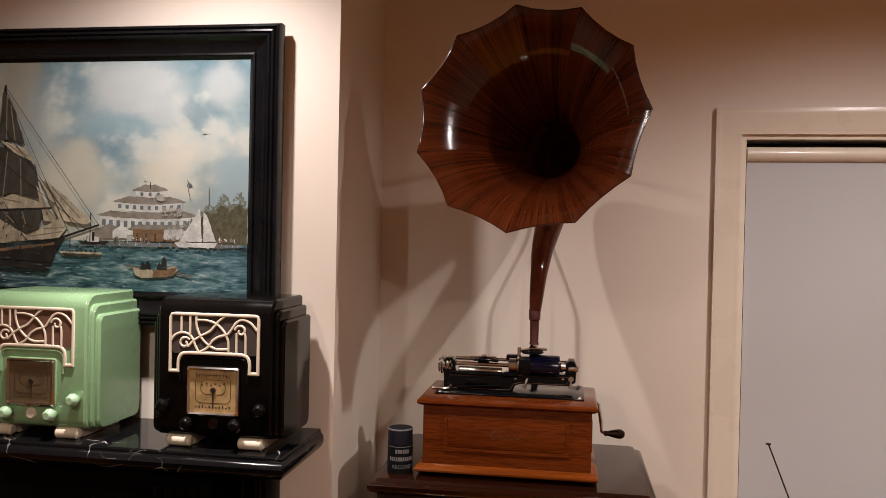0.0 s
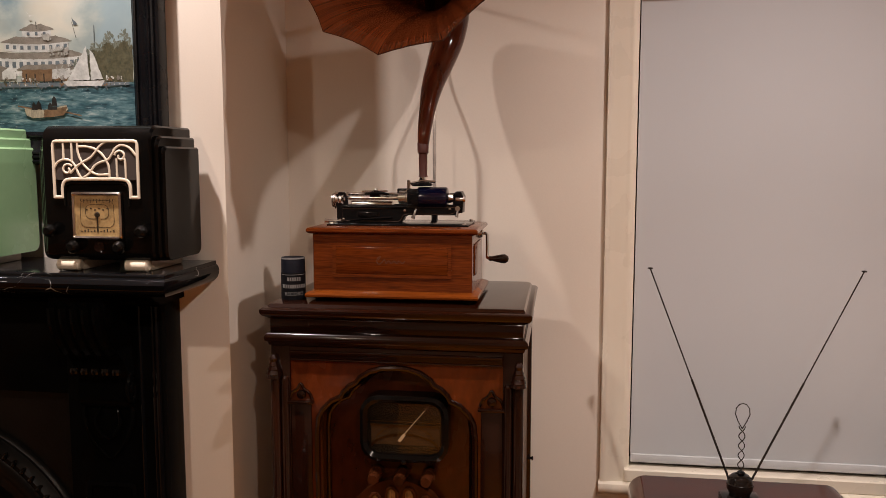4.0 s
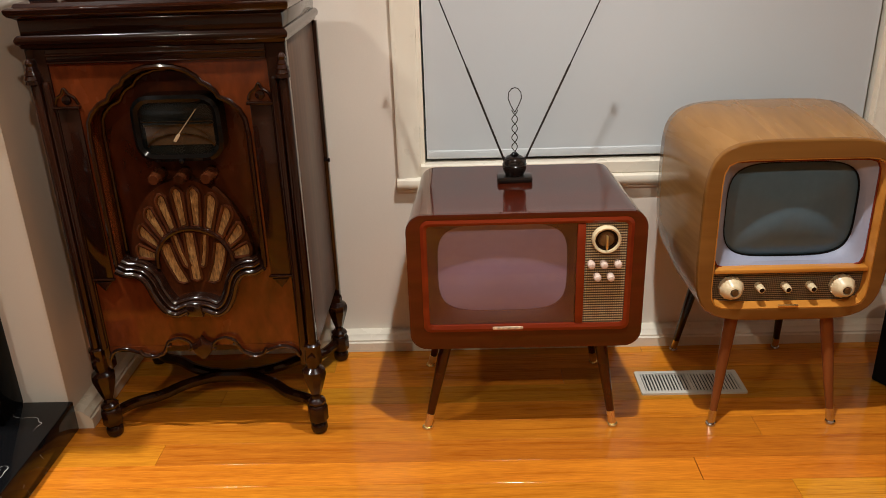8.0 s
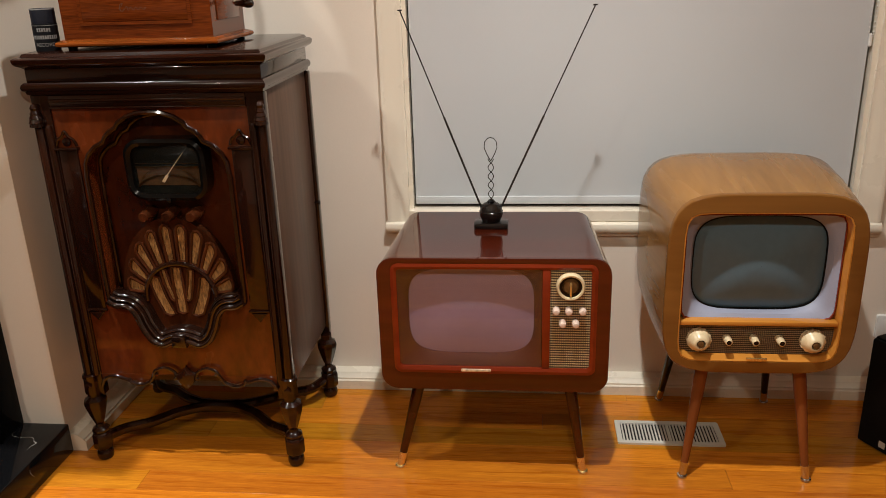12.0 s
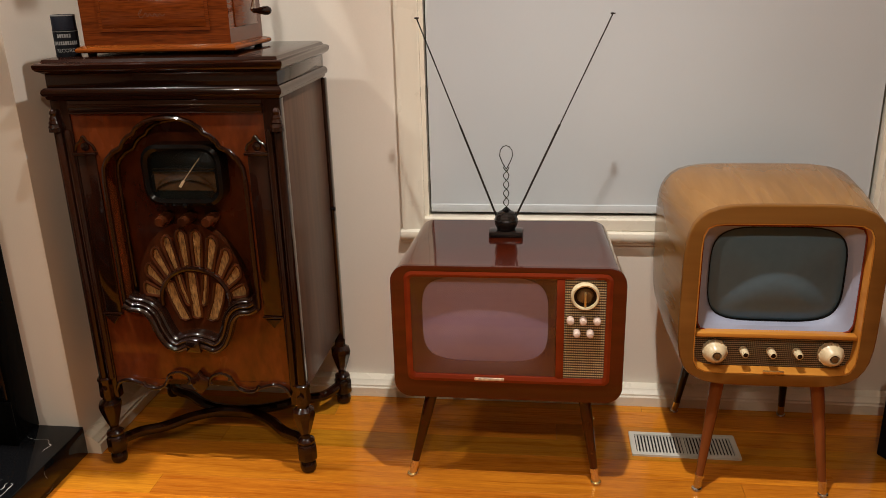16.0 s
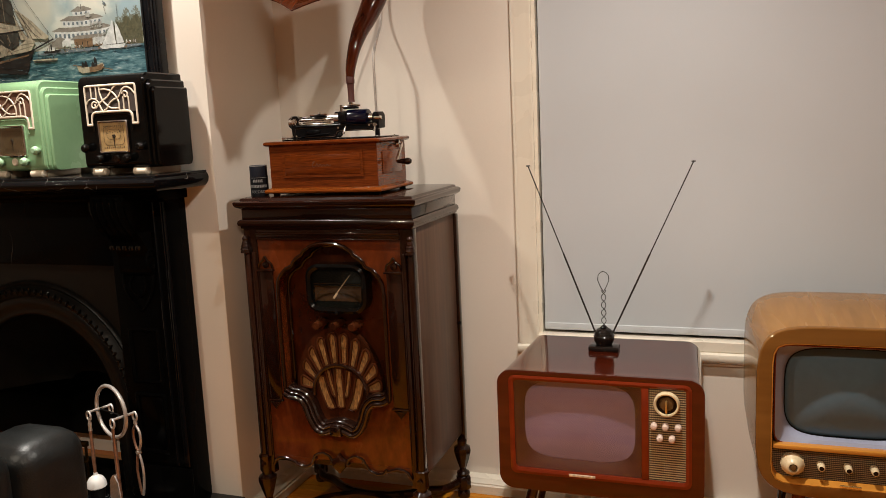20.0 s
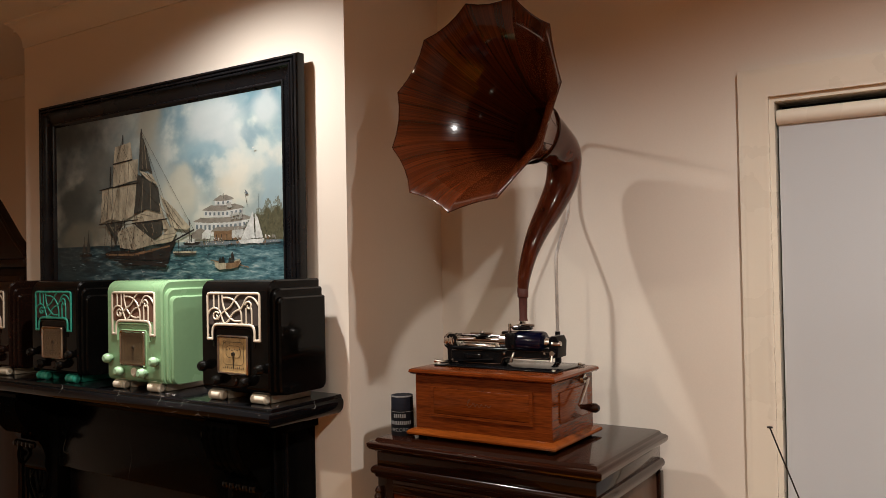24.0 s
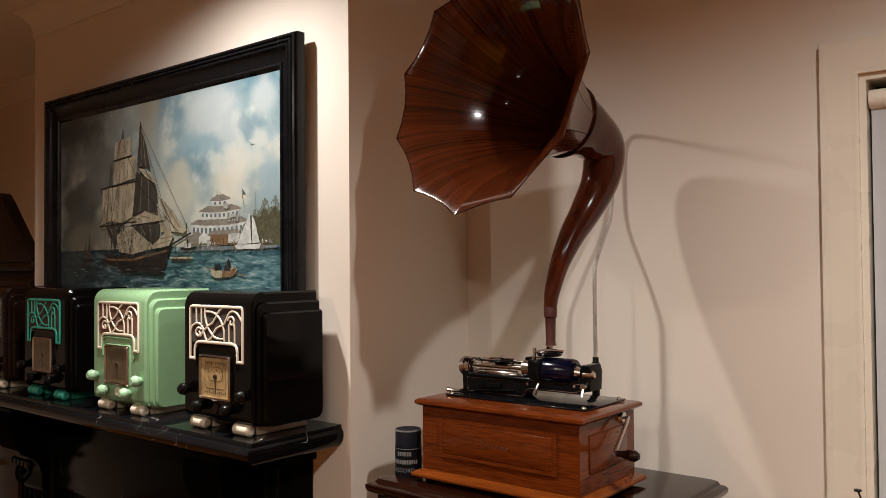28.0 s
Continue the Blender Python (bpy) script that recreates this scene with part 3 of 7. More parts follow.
for s in (1, -1):
    x0, x1 = sorted((s * 0.40, s * HW))
    pil = part("pilaster", box(x0, x1, -0.10, -0.003, 0, 1.049, 0.004), M_SLATE, fire)
    for bx, br in ((0.582, 0.0045), (0.612, 0.004), (0.622, 0.006)):
        part("pilaster_bead", tube([(s * bx, -0.1015, 0.135), (s * bx, -0.1015, 1.008)], br, 8), M_BLACK, pil)
    part("plinth", box(x0 - 0.006, x1 + 0.006, -0.112, -0.1005, 0, 0.13, 0.004), M_SLATE, fire)
    for xa, xb, za, zb in ((0.435, 0.560, 0.17, 0.38), (0.435, 0.560, 0.41, 0.60)):
        o, i = rrect(xb - xa, zb - za, 0.008, 2, s * (xa + xb) / 2, (za + zb) / 2), rrect(xb - xa - 0.03, zb - za - 0.03, 0.006, 2, s * (xa + xb) / 2, (za + zb) / 2)
        part("panel_mould", hoop(o, i, -0.104, -0.1002, 0.004), M_SLATE, fire)
    # carved corbel with leaves and a row of beads
    prof = [(-0.10, 0.77), (-0.112, 0.78), (-0.118, 0.80), (-0.115, 0.83), (-0.125, 0.86), (-0.15, 0.90), (-0.185, 0.94), (-0.205, 0.98), (-0.21, 1.01), (-0.21, 1.042), (-0.10, 1.042)]
    cx = s * 0.502
    corbel = part("corbel", loft([[(cx + dx, y, z) for y, z in prof] for dx in (-0.062, 0.062)]), M_SLATE, fire)
    leaf = bmesh.new()
    for k in range(5):
        xx = cx + (k - 2) * 0.025
        tube(spline([(xx, -0.213, 1.03), (xx, -0.211, 0.99), (xx, -0.192, 0.945), (xx, -0.165, 0.912)], 4), [0.002] + [0.0125] * 11 + [0.003], 8, leaf)
    part("carved_leaf", leaf, M_SLATE, corbel)
    for k in range(5):
        part("bead", lathe([(0.002, -0.011), (0.009, -0.007), (0.011, 0), (0.009, 0.007), (0.002, 0.011)], 10, (cx + (k - 2) * 0.0245, -0.150, 0.870)), M_GLINT, corbel)
    scroll = bmesh.new()
    tube([(cx + s * 0.064, -0.115 + 0.028 * (1 - a / 11) * math.cos(a), 0.82 + 0.045 * (1 - a / 11) * math.sin(a)) for a in (k * 0.4 for k in range(26))], 0.005, 6, scroll)
    part("scroll", scroll, M_SLATE, corbel)
    # pendant leaf carving under the corbel
    for q in (1, -1):
        part("pendant_leaf", tube(spline([(cx + q * 0.055, -0.103, 0.795), (cx + q * 0.058, -0.108, 0.75), (cx + q * 0.040, -0.108, 0.70), (cx + q * 0.012, -0.106, 0.665), (cx, -0.102, 0.655)], 4), [0.002] + [0.0045] * 8 + [0.0035] * 7 + [0.002], 8), M_SLATE, corbel)
        part("pendant_leaf", tube(spline([(cx + q * 0.020, -0.104, 0.775), (cx + q * 0.030, -0.112, 0.745), (cx + q * 0.016, -0.112, 0.715), (cx + q * 0.002, -0.104, 0.70)], 4), [0.002] + [0.004] * 11 + [0.002], 8), M_SLATE, corbel)
part("frieze", box(-0.40, 0.40, -0.098, -0.003, 0.80, 1.049, 0.004), M_VSLATE, fire)
part("bed_mould", profile_run([(0, 0), (-0.115, 0), (-0.12, 0.008), (-0.135, 0.012), (-0.15, 0.024), (-0.152, 0.03), (0, 0.03)], (-HW - 0.01, -0.003, 1.013), (HW + 0.01, -0.003, 1.013), (0, 1, 0)), M_SLATE, fire)
# cast-iron insert: plate with an arched opening, ribbed arch moulding, basket
ZA = 0.30
outer = [(0.40, 0)] + [(max(-0.4, min(0.4, 0.9 * math.cos(math.pi * k / 28))), 0.80 if 3 < k < 25 else (0.80 if k in (3, 25) else ZA + 0.2)) for k in range(29)] + [(-0.40, 0)]
part("insert_plate", strip_between(outer, arch_outline(0.318, 0, ZA), -0.055, -0.045), M_IRON, fire)
am_prof = [(0.437, -0.046), (0.437, -0.060), (0.428, -0.067), (0.418, -0.062), (0.412, -0.071), (0.402, -0.083), (0.390, -0.080), (0.380, -0.069), (0.372, -0.074), (0.350, -0.070), (0.334, -0.061), (0.326, -0.064), (0.316, -0.062), (0.312, -0.052), (0.312, -0.02)]
arch = part("arch_moulding", loft([[(x, y, z) for x, z in arch_outline(r, 0, ZA, 40)] for r, y in am_prof], close=False, caps=False), M_IRON, fire, "cast-iron arch moulding with a band of leaves", angle=60)
leaf0 = None
for k in range(46):
    a = math.pi * (k + 0.5) / 46
    lm = pose(0.402 * math.cos(a), -0.083, ZA + 0.402 * math.sin(a), 0, 90 - math.degrees(a), 0)
    if leaf0 is None:
        leaf0 = part("arch_leaf", lathe([(0.001, -0.012), (0.005, -0.006), (0.0065, 0.002), (0.004, 0.009), (0.001, 0.013)], 8), M_GLINT, arch, m=lm)
    else:
        part("arch_leaf", leaf0.data, None, arch, m=lm)
for nm, q in (("firebox_side", (-0.33, -0.30, -0.05, 0.36, 0, 0.73)), ("firebox_side", (0.30, 0.33, -0.05, 0.36, 0, 0.73)), ("firebox_back", (-0.30, 0.30, 0.34, 0.37, 0, 0.73)), ("firebox_top", (-0.33, 0.33, -0.05, 0.37, 0.73, 0.76))):
    part(nm, box(*q), M_IRON, fire)
hood = loft([[(r * math.cos(a), y, ZA + r * math.sin(a) * sq) for a in (math.pi * k / 20 for k in range(21))] for r, y, sq in ((0.310, -0.04, 1.0), (0.27, 0.02, 0.9), (0.18, 0.12, 0.6), (0.10, 0.18, 0.35))], close=False)
part("smoke_hood", hood, M_IRON, fire)
basket = part("fire_basket", box(-0.20, 0.20, -0.10, -0.085, 0.16, 0.178, 0.003), M_AGED, fire, "aged brass fire basket bars")
part("rail", box(-0.20, 0.20, -0.10, -0.085, 0.03, 0.046, 0.003), M_AGED, basket)
part("rail", box(-0.20, 0.20, -0.10, -0.085, 0.10, 0.110, 0.003), M_AGED, basket)
for k in range(13):
    x = -0.19 + 0.38 * k / 12
    part("bar", lathe([(0.005, 0.046), (0.005, 0.16)], 8, (x, -0.092, 0)), M_AGED, basket)
part("ash_tray", box(-0.25, 0.25, -0.12, 0.1, 0.0, 0.028, 0.006), M_IRON, fire)

# shelf with a moulded front edge, its own stone
prof = [(0, 0), (-0.215, 0), (-0.232, 0.003), (-0.244, 0.008), (-0.254, 0.014), (-0.260, 0.022), (-0.261, 0.030), (-0.257, 0.037), (-0.250, 0.041), (-0.246, 0.042), (-0.246, 0.047), (-0.243, 0.050), (0, 0.050)]
MT = 1.187


def shelf():
    rings = []
    for y, z in prof:
        e = -0.26 - y
        o = 0.727 + e * 0.45
        rings.append([(FX - o, BY - 0.002, MT - 0.050 + z), (FX - o, BY - 0.002 + y, MT - 0.050 + z), (FX + o, BY - 0.002 + y, MT - 0.050 + z), (FX + o, BY - 0.002, MT - 0.050 + z)])
    return rings


sh = shelf()[1:-1]
mantel = thing("mantel_shelf", pose(0, 0, 0), "polished black marble mantel shelf with thin white veins", "mantel shelf")
part("edge_moulding", loft(sh[:9]), M_STONE, mantel)
part("slab", loft(sh[8:]), M_STONE, mantel)

# companion set on the hearth
TX, TY = -0.765, 1.46
M_PEWTER = mat("dull_silver", (0.60, 0.56, 0.52), 0.38, metal=0.7, vary=0.2, scale=40)
M_COPPER = mat("copper_rod", (0.34, 0.19, 0.125), 0.38, metal=0.6, vary=0.3, scale=50)
tools = thing("fireplace_tool_set", pose(TX, TY, HZ, 0, 0, -18), "steel fireplace tool set with ring handle and hanging tools", "fireplace tools")
part("base", lathe([(0.0, 0), (0.085, 0), (0.085, 0.006), (0.06, 0.014), (0.018, 0.020), (0.012, 0.03), (0, 0.03)], 24), M_PEWTER, tools)
part("post", lathe([(0.0065, 0.02), (0.0065, 0.262)], 10), M_COPPER, tools)
part("collar", lathe([(0.008, 0.258), (0.010, 0.264), (0.008, 0.270), (0.009, 0.276), (0.005, 0.282)], 12), M_PEWTER, tools)
part("ring_handle", tube([(0.083 * math.cos(a), 0, 0.362 + 0.083 * math.sin(a)) for a in (2 * math.pi * k / 40 for k in range(41))], 0.0062, 10), M_PEWTER, tools, "wide pewter ring")
part("cross_bar", tube([(-0.068, 0, 0.359), (0.068, 0, 0.359)], 0.0022, 6), M_RUBBER, tools)


def eyelet(x, y, z, rad, parent, material):
    return part("eyelet", tube([(x + rad * math.cos(a), y, z + 1.25 * rad * math.sin(a)) for a in (2 * math.pi * k / 16 for k in range(17))], 0.0034, 8), material, parent)


for sx_ in (1, -1):
    am = part("cross_arm", tube([(sx_ * 0.068, -0.038, 0.359), (sx_ * 0.068, 0.038, 0.359)], 0.0042, 8), M_PEWTER, tools)
    for sy_ in (1, -1):
        eyelet(sx_ * 0.068, sy_ * 0.038, 0.347, 0.0115, am, M_PEWTER)
brush = part("brush", lathe([(0.005, 0.155), (0.0062, 0.20), (0.005, 0.30)], 10, (-0.068, -0.038, 0)), M_COPPER, tools)
part("brush_neck", lathe([(0.0065, 0.298), (0.005, 0.312), (0.0065, 0.318), (0.003, 0.334)], 10, (-0.068, -0.038, 0)), M_PEWTER, brush)
part("brush_head", lathe([(0.0, 0.108), (0.027, 0.108), (0.031, 0.112), (0.029, 0.128), (0.020, 0.142), (0.007, 0.150), (0.006, 0.158)], 20, (-0.068, -0.038, 0)), M_WHITE, brush, "white domed brush head")
part("bristles", lathe([(0.023, 0.070), (0.025, 0.108)], 16, (-0.068, -0.038, 0)), M_RUBBER, brush, "short black bristles")
tongs = part("tongs", lathe([(0.003, 0.318), (0.006, 0.322), (0.006, 0.330), (0.003, 0.336)], 10, (0.068, 0.038, 0)), M_PEWTER, tools)
for q in (1, -1):
    part("tong_loop", tube(spline([(0.068, 0.038, 0.320), (0.068 + q * 0.017, 0.038, 0.298), (0.068 + q * 0.019, 0.038, 0.270), (0.068 + q * 0.010, 0.038, 0.243), (0.068, 0.038, 0.228)], 5), 0.0042, 8), M_PEWTER if q > 0 else M_COPPER, tongs)
    part("tong_arm", tube(spline([(0.068, 0.038, 0.228), (0.068 + q * 0.011, 0.038, 0.205), (0.068 + q * 0.017, 0.038, 0.165), (0.068 + q * 0.012, 0.038, 0.120), (0.068 + q * 0.003, 0.038, 0.085)], 5), 0.0042, 8), M_PEWTER if q > 0 else M_COPPER, tongs)
part("tong_pivot", lathe([(0.001, -0.007), (0.007, -0.006), (0.007, 0.006), (0.001, 0.007)], 12, (0.068, 0.038, 0.228), "y"), M_PEWTER, tongs)
shovel = part("shovel", lathe([(0.0045, 0.17), (0.0045, 0.334)], 8, (0.068, -0.038, 0)), M_COPPER, tools)
part("blade", loft([[(0.068 + w * c, -0.044 - 0.010 * abs(c), z) for c in (-1, -0.5, 0, 0.5, 1)] + [(0.068 + w * c, -0.041 - 0.010 * abs(c), z) for c in (1, 0.5, 0, -0.5, -1)] for w, z in ((0.006, 0.185), (0.022, 0.165), (0.030, 0.11), (0.028, 0.055))]), M_PEWTER, shovel)


# ---- mantel radios ----
def fret(material, parent):
    """Pierced scrollwork grille: surround with two short legs, uprights, crossing arcs and curls."""
    X = lambda u: -0.0915 + 0.183 * u
    Z = lambda v: 0.266 - 0.115 * v

    def bar(nm, pts, r=0.0025, up=None):
        q = [(X(u), 0, Z(v)) for u, v in pts]
        return part(nm, tube(spline(q, 5) if len(q) > 2 else q, r, 8, flat=0.75), material, up or grille)
    grille = part("grille", tube([(X(0), 0, Z(1)), (X(0), 0, Z(0.06)), (X(0.012), 0, Z(0.012)), (X(0.04), 0, Z(0)), (X(0.96), 0, Z(0)), (X(0.988), 0, Z(0.012)), (X(1), 0, Z(0.06)), (X(1), 0, Z(1))], 0.0034, 8, flat=0.75), material, parent, "scrollwork fret")
    bar("leg", [(0.0, 0.985), (0.095, 0.985)], 0.0036)
    bar("leg", [(1.0, 0.985), (0.905, 0.985)], 0.0036)
    bar("lower_bar", [(0.095, 1.0), (0.095, 0.82), (0.115, 0.72), (0.165, 0.675), (0.30, 0.665), (0.70, 0.665), (0.835, 0.675), (0.885, 0.72), (0.905, 0.82), (0.905, 1.0)], 0.0036)
    bar("upright", [(0.125, 0.0), (0.125, 0.31)])
    bar("upright", [(0.225, 0.0), (0.225, 0.34)])
    bar("upright", [(0.755, 0.66), (0.755, 0.30)])
    bar("upright", [(0.858, 0.66), (0.855, 0.36), (0.83, 0.27)])
    bar("arc", [(0.01, 0.46), (0.05, 0.37), (0.13, 0.32), (0.215, 0.35), (0.265, 0.45), (0.29, 0.55), (0.33, 0.66)])
    bar("arc", [(0.295, 0.0), (0.298, 0.18), (0.335, 0.35), (0.41, 0.49), (0.50, 0.575), (0.58, 0.59), (0.655, 0.58)])
    bar("arc", [(0.31, 0.095), (0.42, 0.10), (0.53, 0.16), (0.615, 0.29), (0.66, 0.45), (0.665, 0.66)])
    bar("arc", [(0.20, 0.56), (0.27, 0.45), (0.36, 0.36), (0.44, 0.295), (0.50, 0.20), (0.56, 0.09), (0.64, 0.0)])
    bar("arc", [(0.33, 0.66), (0.42, 0.57), (0.48, 0.45), (0.55, 0.375), (0.65, 0.325), (0.70, 0.23), (0.75, 0.12), (0.82, 0.07), (0.91, 0.12), (0.985, 0.25)])
    for cx, cz, d, a0 in ((0.165, 0.50, 1, 0.6), (0.80, 0.265, -1, 0.2)):
        rr = 0.0125
        part("curl", tube([(X(cx) + d * rr * (1 - a / 9) * math.cos(a + a0), 0, Z(cz) + rr * (1 - a / 9) * math.sin(a + a0)) for a in (k * 0.35 for k in range(20))], 0.0025, 8, flat=0.75), material, grille)
    grille.matrix_basis = pose(0, -0.002, 0)
    return grille


def radio(x, body_m, trim_m, foot_m, knob_m, dial_m, label, dial_label, group="radios on the mantel shelf"):
    r = thing("radio", pose(x, 1.481, MT), label, "radio", group)
    top, bot, dep = 0.298, 0.022, 0.176
    tiers = [(0.119, top, 0.0, 0.030), (0.1285, top - 0.021, 0.009, 0.022), (0.138, top - 0.042, 0.018, 0.014)]
    for k, (hw, t, y0, rad) in enumerate(tiers):
        # side profile with a rounded front shoulder, drawn across the width
        pr = [(y0, bot + 0.018), (y0, t - rad)]
        pr += [(y0 + rad * (1 - math.cos(radians(a))), t - rad * (1 - math.sin(radians(a)))) for a in (20, 40, 60, 75, 90)]
        pr += [(dep, t)] + [(dep - 0.018 * (1 - math.cos(radians(a))), bot + 0.018 * (1 - math.sin(radians(a)))) for a in (0, 30, 60, 90)] + [(y0 + 0.018, bot)]
        pr += [(y0 + 0.018 * (1 - math.sin(radians(a))), bot + 0.018 * (1 - math.cos(radians(a)))) for a in (30, 60)]
        b = 0.004
        rings = []
        cyy, czz = (y0 + dep) / 2, (t + bot) / 2
        for xx, s in ((-hw, 1 - 0.05), (-hw + b, 1.0), (hw - b, 1.0), (hw, 1 - 0.05)):
            q = (1 - s) * 0.08
            rings.append([(xx, min(y + (q if y < cyy else 0), dep), z - (q if z > czz else 0)) for y, z in pr])
        part("body" if k == 0 else "side_step", loft(rings), body_m, r)
    # recess behind the fret
    part("grille_cloth", slab(rrect(0.176, 0.078, 0.005, 3, 0, 0.227), -0.0012, 0.004), M_CLOTHD if body_m is M_GREEN else M_CLOTHK, r)
    fret(trim_m, r)
    # raised dial surround, bezel, scale
    o = [(-0.070, 0.135), (-0.070, 0.168), (-0.060, 0.180), (-0.03, 0.1815), (0.03, 0.1815), (0.060, 0.180), (0.070, 0.168), (0.070, 0.135)]
    part("dial_arch", tube(spline([(a, 0.0, b) for a, b in o], 4), 0.0035, 8), body_m, r)
    part("dial_mount", slab(rrect(0.112, 0.100, 0.006, 3, 0, 0.1155), -0.0025, 0.002, 0.002), body_m, r)
    dial = part("dial", slab(rrect(0.098, 0.086, 0.004, 2, 0, 0.1155), -0.0032, 0.002), dial_m, r, dial_label)
    part("bezel", hoop(rrect(0.108, 0.096, 0.004, 3, 0, 0.1155), rrect(0.096, 0.084, 0.003, 3, 0, 0.1155), -0.006, 0.001, 0.003), M_STEEL, dial, "nickel bezel")
    for w, h, dz in ((0.074, 0.056, 0.004), (0.052, 0.030, 0.008)):
        part("scale_line", hoop(rrect(w, h, 0.012, 4, 0, 0.1155 + dz), rrect(w - 0.002, h - 0.002, 0.011, 4, 0, 0.1155 + dz), -0.0036, -0.003), M_DARK, dial)
    for k in range(11):
        hh = 0.008 if k % 2 else 0.005
        part("scale_mark", box(-0.035 + 0.007 * k - 0.0007, -0.035 + 0.007 * k + 0.0007, -0.0036, -0.003, 0.1495 - hh, 0.1495), M_DARK, dial)
        part("scale_mark", box(-0.035 + 0.007 * k - 0.0016, -0.035 + 0.007 * k + 0.0012, -0.0036, -0.003, 0.082, 0.0845 + 0.002 * (k % 3)), M_DARK, dial)
    for k in range(6):
        part("scale_mark", box(-0.022 + 0.009 * k - 0.002, -0.022 + 0.009 * k + 0.0015, -0.0036, -0.003, 0.126 + 0.003 * (k % 2), 0.1285 + 0.003 * (k % 2)), M_DARK, dial)
    part("pointer", box(-0.0015, 0.0015, -0.0042, -0.003, 0.082, 0.119), M_DARK, dial)
    part("hub", lathe([(0.0, -0.006), (0.005, -0.006), (0.006, -0.003), (0.006, -0.002)], 12, (0, 0, 0.1175), "y"), M_DARK, dial)
    part("screen", sheet(rrect(0.095, 0.083, 0.003, 2, 0, 0.1155), -0.006), M_PANE, dial)
    for kx, kz, kr in ((-0.100, 0.085, 0.014), (0.100, 0.085, 0.014), (-0.050, 0.052, 0.014), (0.050, 0.052, 0.014), (0, 0.051, 0.012)):
        if kx == 0:
            part("badge", lathe([(0, -0.005), (0.009, -0.005), (0.012, -0.002), (0.012, 0.002)], 16, (kx, 0, kz), "y"), foot_m if body_m is M_GREEN else M_BAKEBR, r)
            continue
        part("knob", lathe([(0, -0.026), (0.007, -0.026), (kr * 0.82, -0.022), (kr, -0.014), (kr * 0.8, -0.006), (kr * 0.5, 0.002)], 10, (kx, 0, kz), "y"), knob_m, r, "faceted knob")
    for fx in (-0.075, 0.075):
        ft = []
        for k in range(13):
            xx = -0.026 + 0.052 * k / 12
            rr = 0.0125 if k % 2 else 0.0115
            ft.append((rr if 0 < k < 12 else 0.008, xx))
        part("foot", lathe(ft, 12, (fx, 0.012, 0.0125), "x"), foot_m, r, "ribbed roll foot")
        part("runner", box(fx - 0.024, fx + 0.024, 0.028, 0.165, 0, 0.024, 0.004), foot_m, r)
    return r


M_CLOTHK = mat("dark_speaker_cloth", (0.032, 0.020, 0.015), 0.85, vary=0.3, scale=60, fine=500, bump=0.5)
M_CLOTHD = mat("brown_speaker_cloth", (0.105, 0.045, 0.024), 0.85, vary=0.3, scale=60, fine=500, bump=0.5)
M_DIAL = mat("aged_dial_paper", (0.47, 0.33, 0.16), 0.5, vary=0.45, scale=28, fine=160)
M_DARK = mat("dial_ink", (0.03, 0.02, 0.012), 0.6, vary=0.1)


def sheet(outline, y):
    """A single flat face of an (x, z) outline, facing forward."""
    bm = bmesh.new()
    bm.faces.new([bm.verts.new((x, y, z)) for x, z in outline])
    return bm


def pane_material(name, tint, gloss_rough=0.02, base=0.06):
    m = bpy.data.materials.new(name)
    m.use_nodes = True
    N, L = m.node_tree.nodes, m.node_tree.links
    N.remove(N["Principled BSDF"])
    tr, gl, mx = N.new("ShaderNodeBsdfTransparent"), N.new("ShaderNodeBsdfGlossy"), N.new("ShaderNodeMixShader")
    lw, pw, ma = N.new("ShaderNodeLayerWeight"), N.new("ShaderNodeMath"), N.new("ShaderNodeMath")
    pw.operation, ma.operation = "POWER", "MULTIPLY_ADD"
    pw.inputs[1].default_value, ma.inputs[1].default_value, ma.inputs[2].default_value = 5.0, 1 - base, base
    tr.inputs[0].default_value = (*tint, 1)
    gl.inputs["Roughness"].default_value = gloss_rough
    L.new(lw.outputs["Facing"], pw.inputs[0])
    L.new(pw.outputs[0], ma.inputs[0])
    L.new(ma.outputs[0], mx.inputs[0])
    L.new(tr.outputs[0], mx.inputs[1])
    L.new(gl.outputs[0], mx.inputs[2])
    L.new(mx.outputs[0], N["Material Output"].inputs[0])
    return m


M_PANE = pane_material("clear_pane", (0.92, 0.90, 0.86))
M_TVPANE = pane_material("safety_pane", (0.90, 0.88, 0.90), base=0.10)
radio(-0.655, M_BAKE, M_CREAM, M_CREAM, M_BAKE, M_DIAL, "black moulded plastic radio with cream fret grille and ribbed cream feet", "lit cream dial")
radio(-1.049, M_GREEN, M_CREAM, M_CREAM, M_MINTK, M_DIALBR, "mint green radio with cream fret grille and stepped sides", "brown dial")
radio(-1.432, M_BAKE, M_JADE, M_JADE, M_BAKE, M_DIALBR, "black moulded plastic radio with jade green grille and feet", "brown dial")
radio(-1.800, M_BAKEBR, M_CREAM, M_CREAM, M_BAKEBR, M_DIALBR, "dark brown moulded plastic radio with cream fret grille", "brown dial")


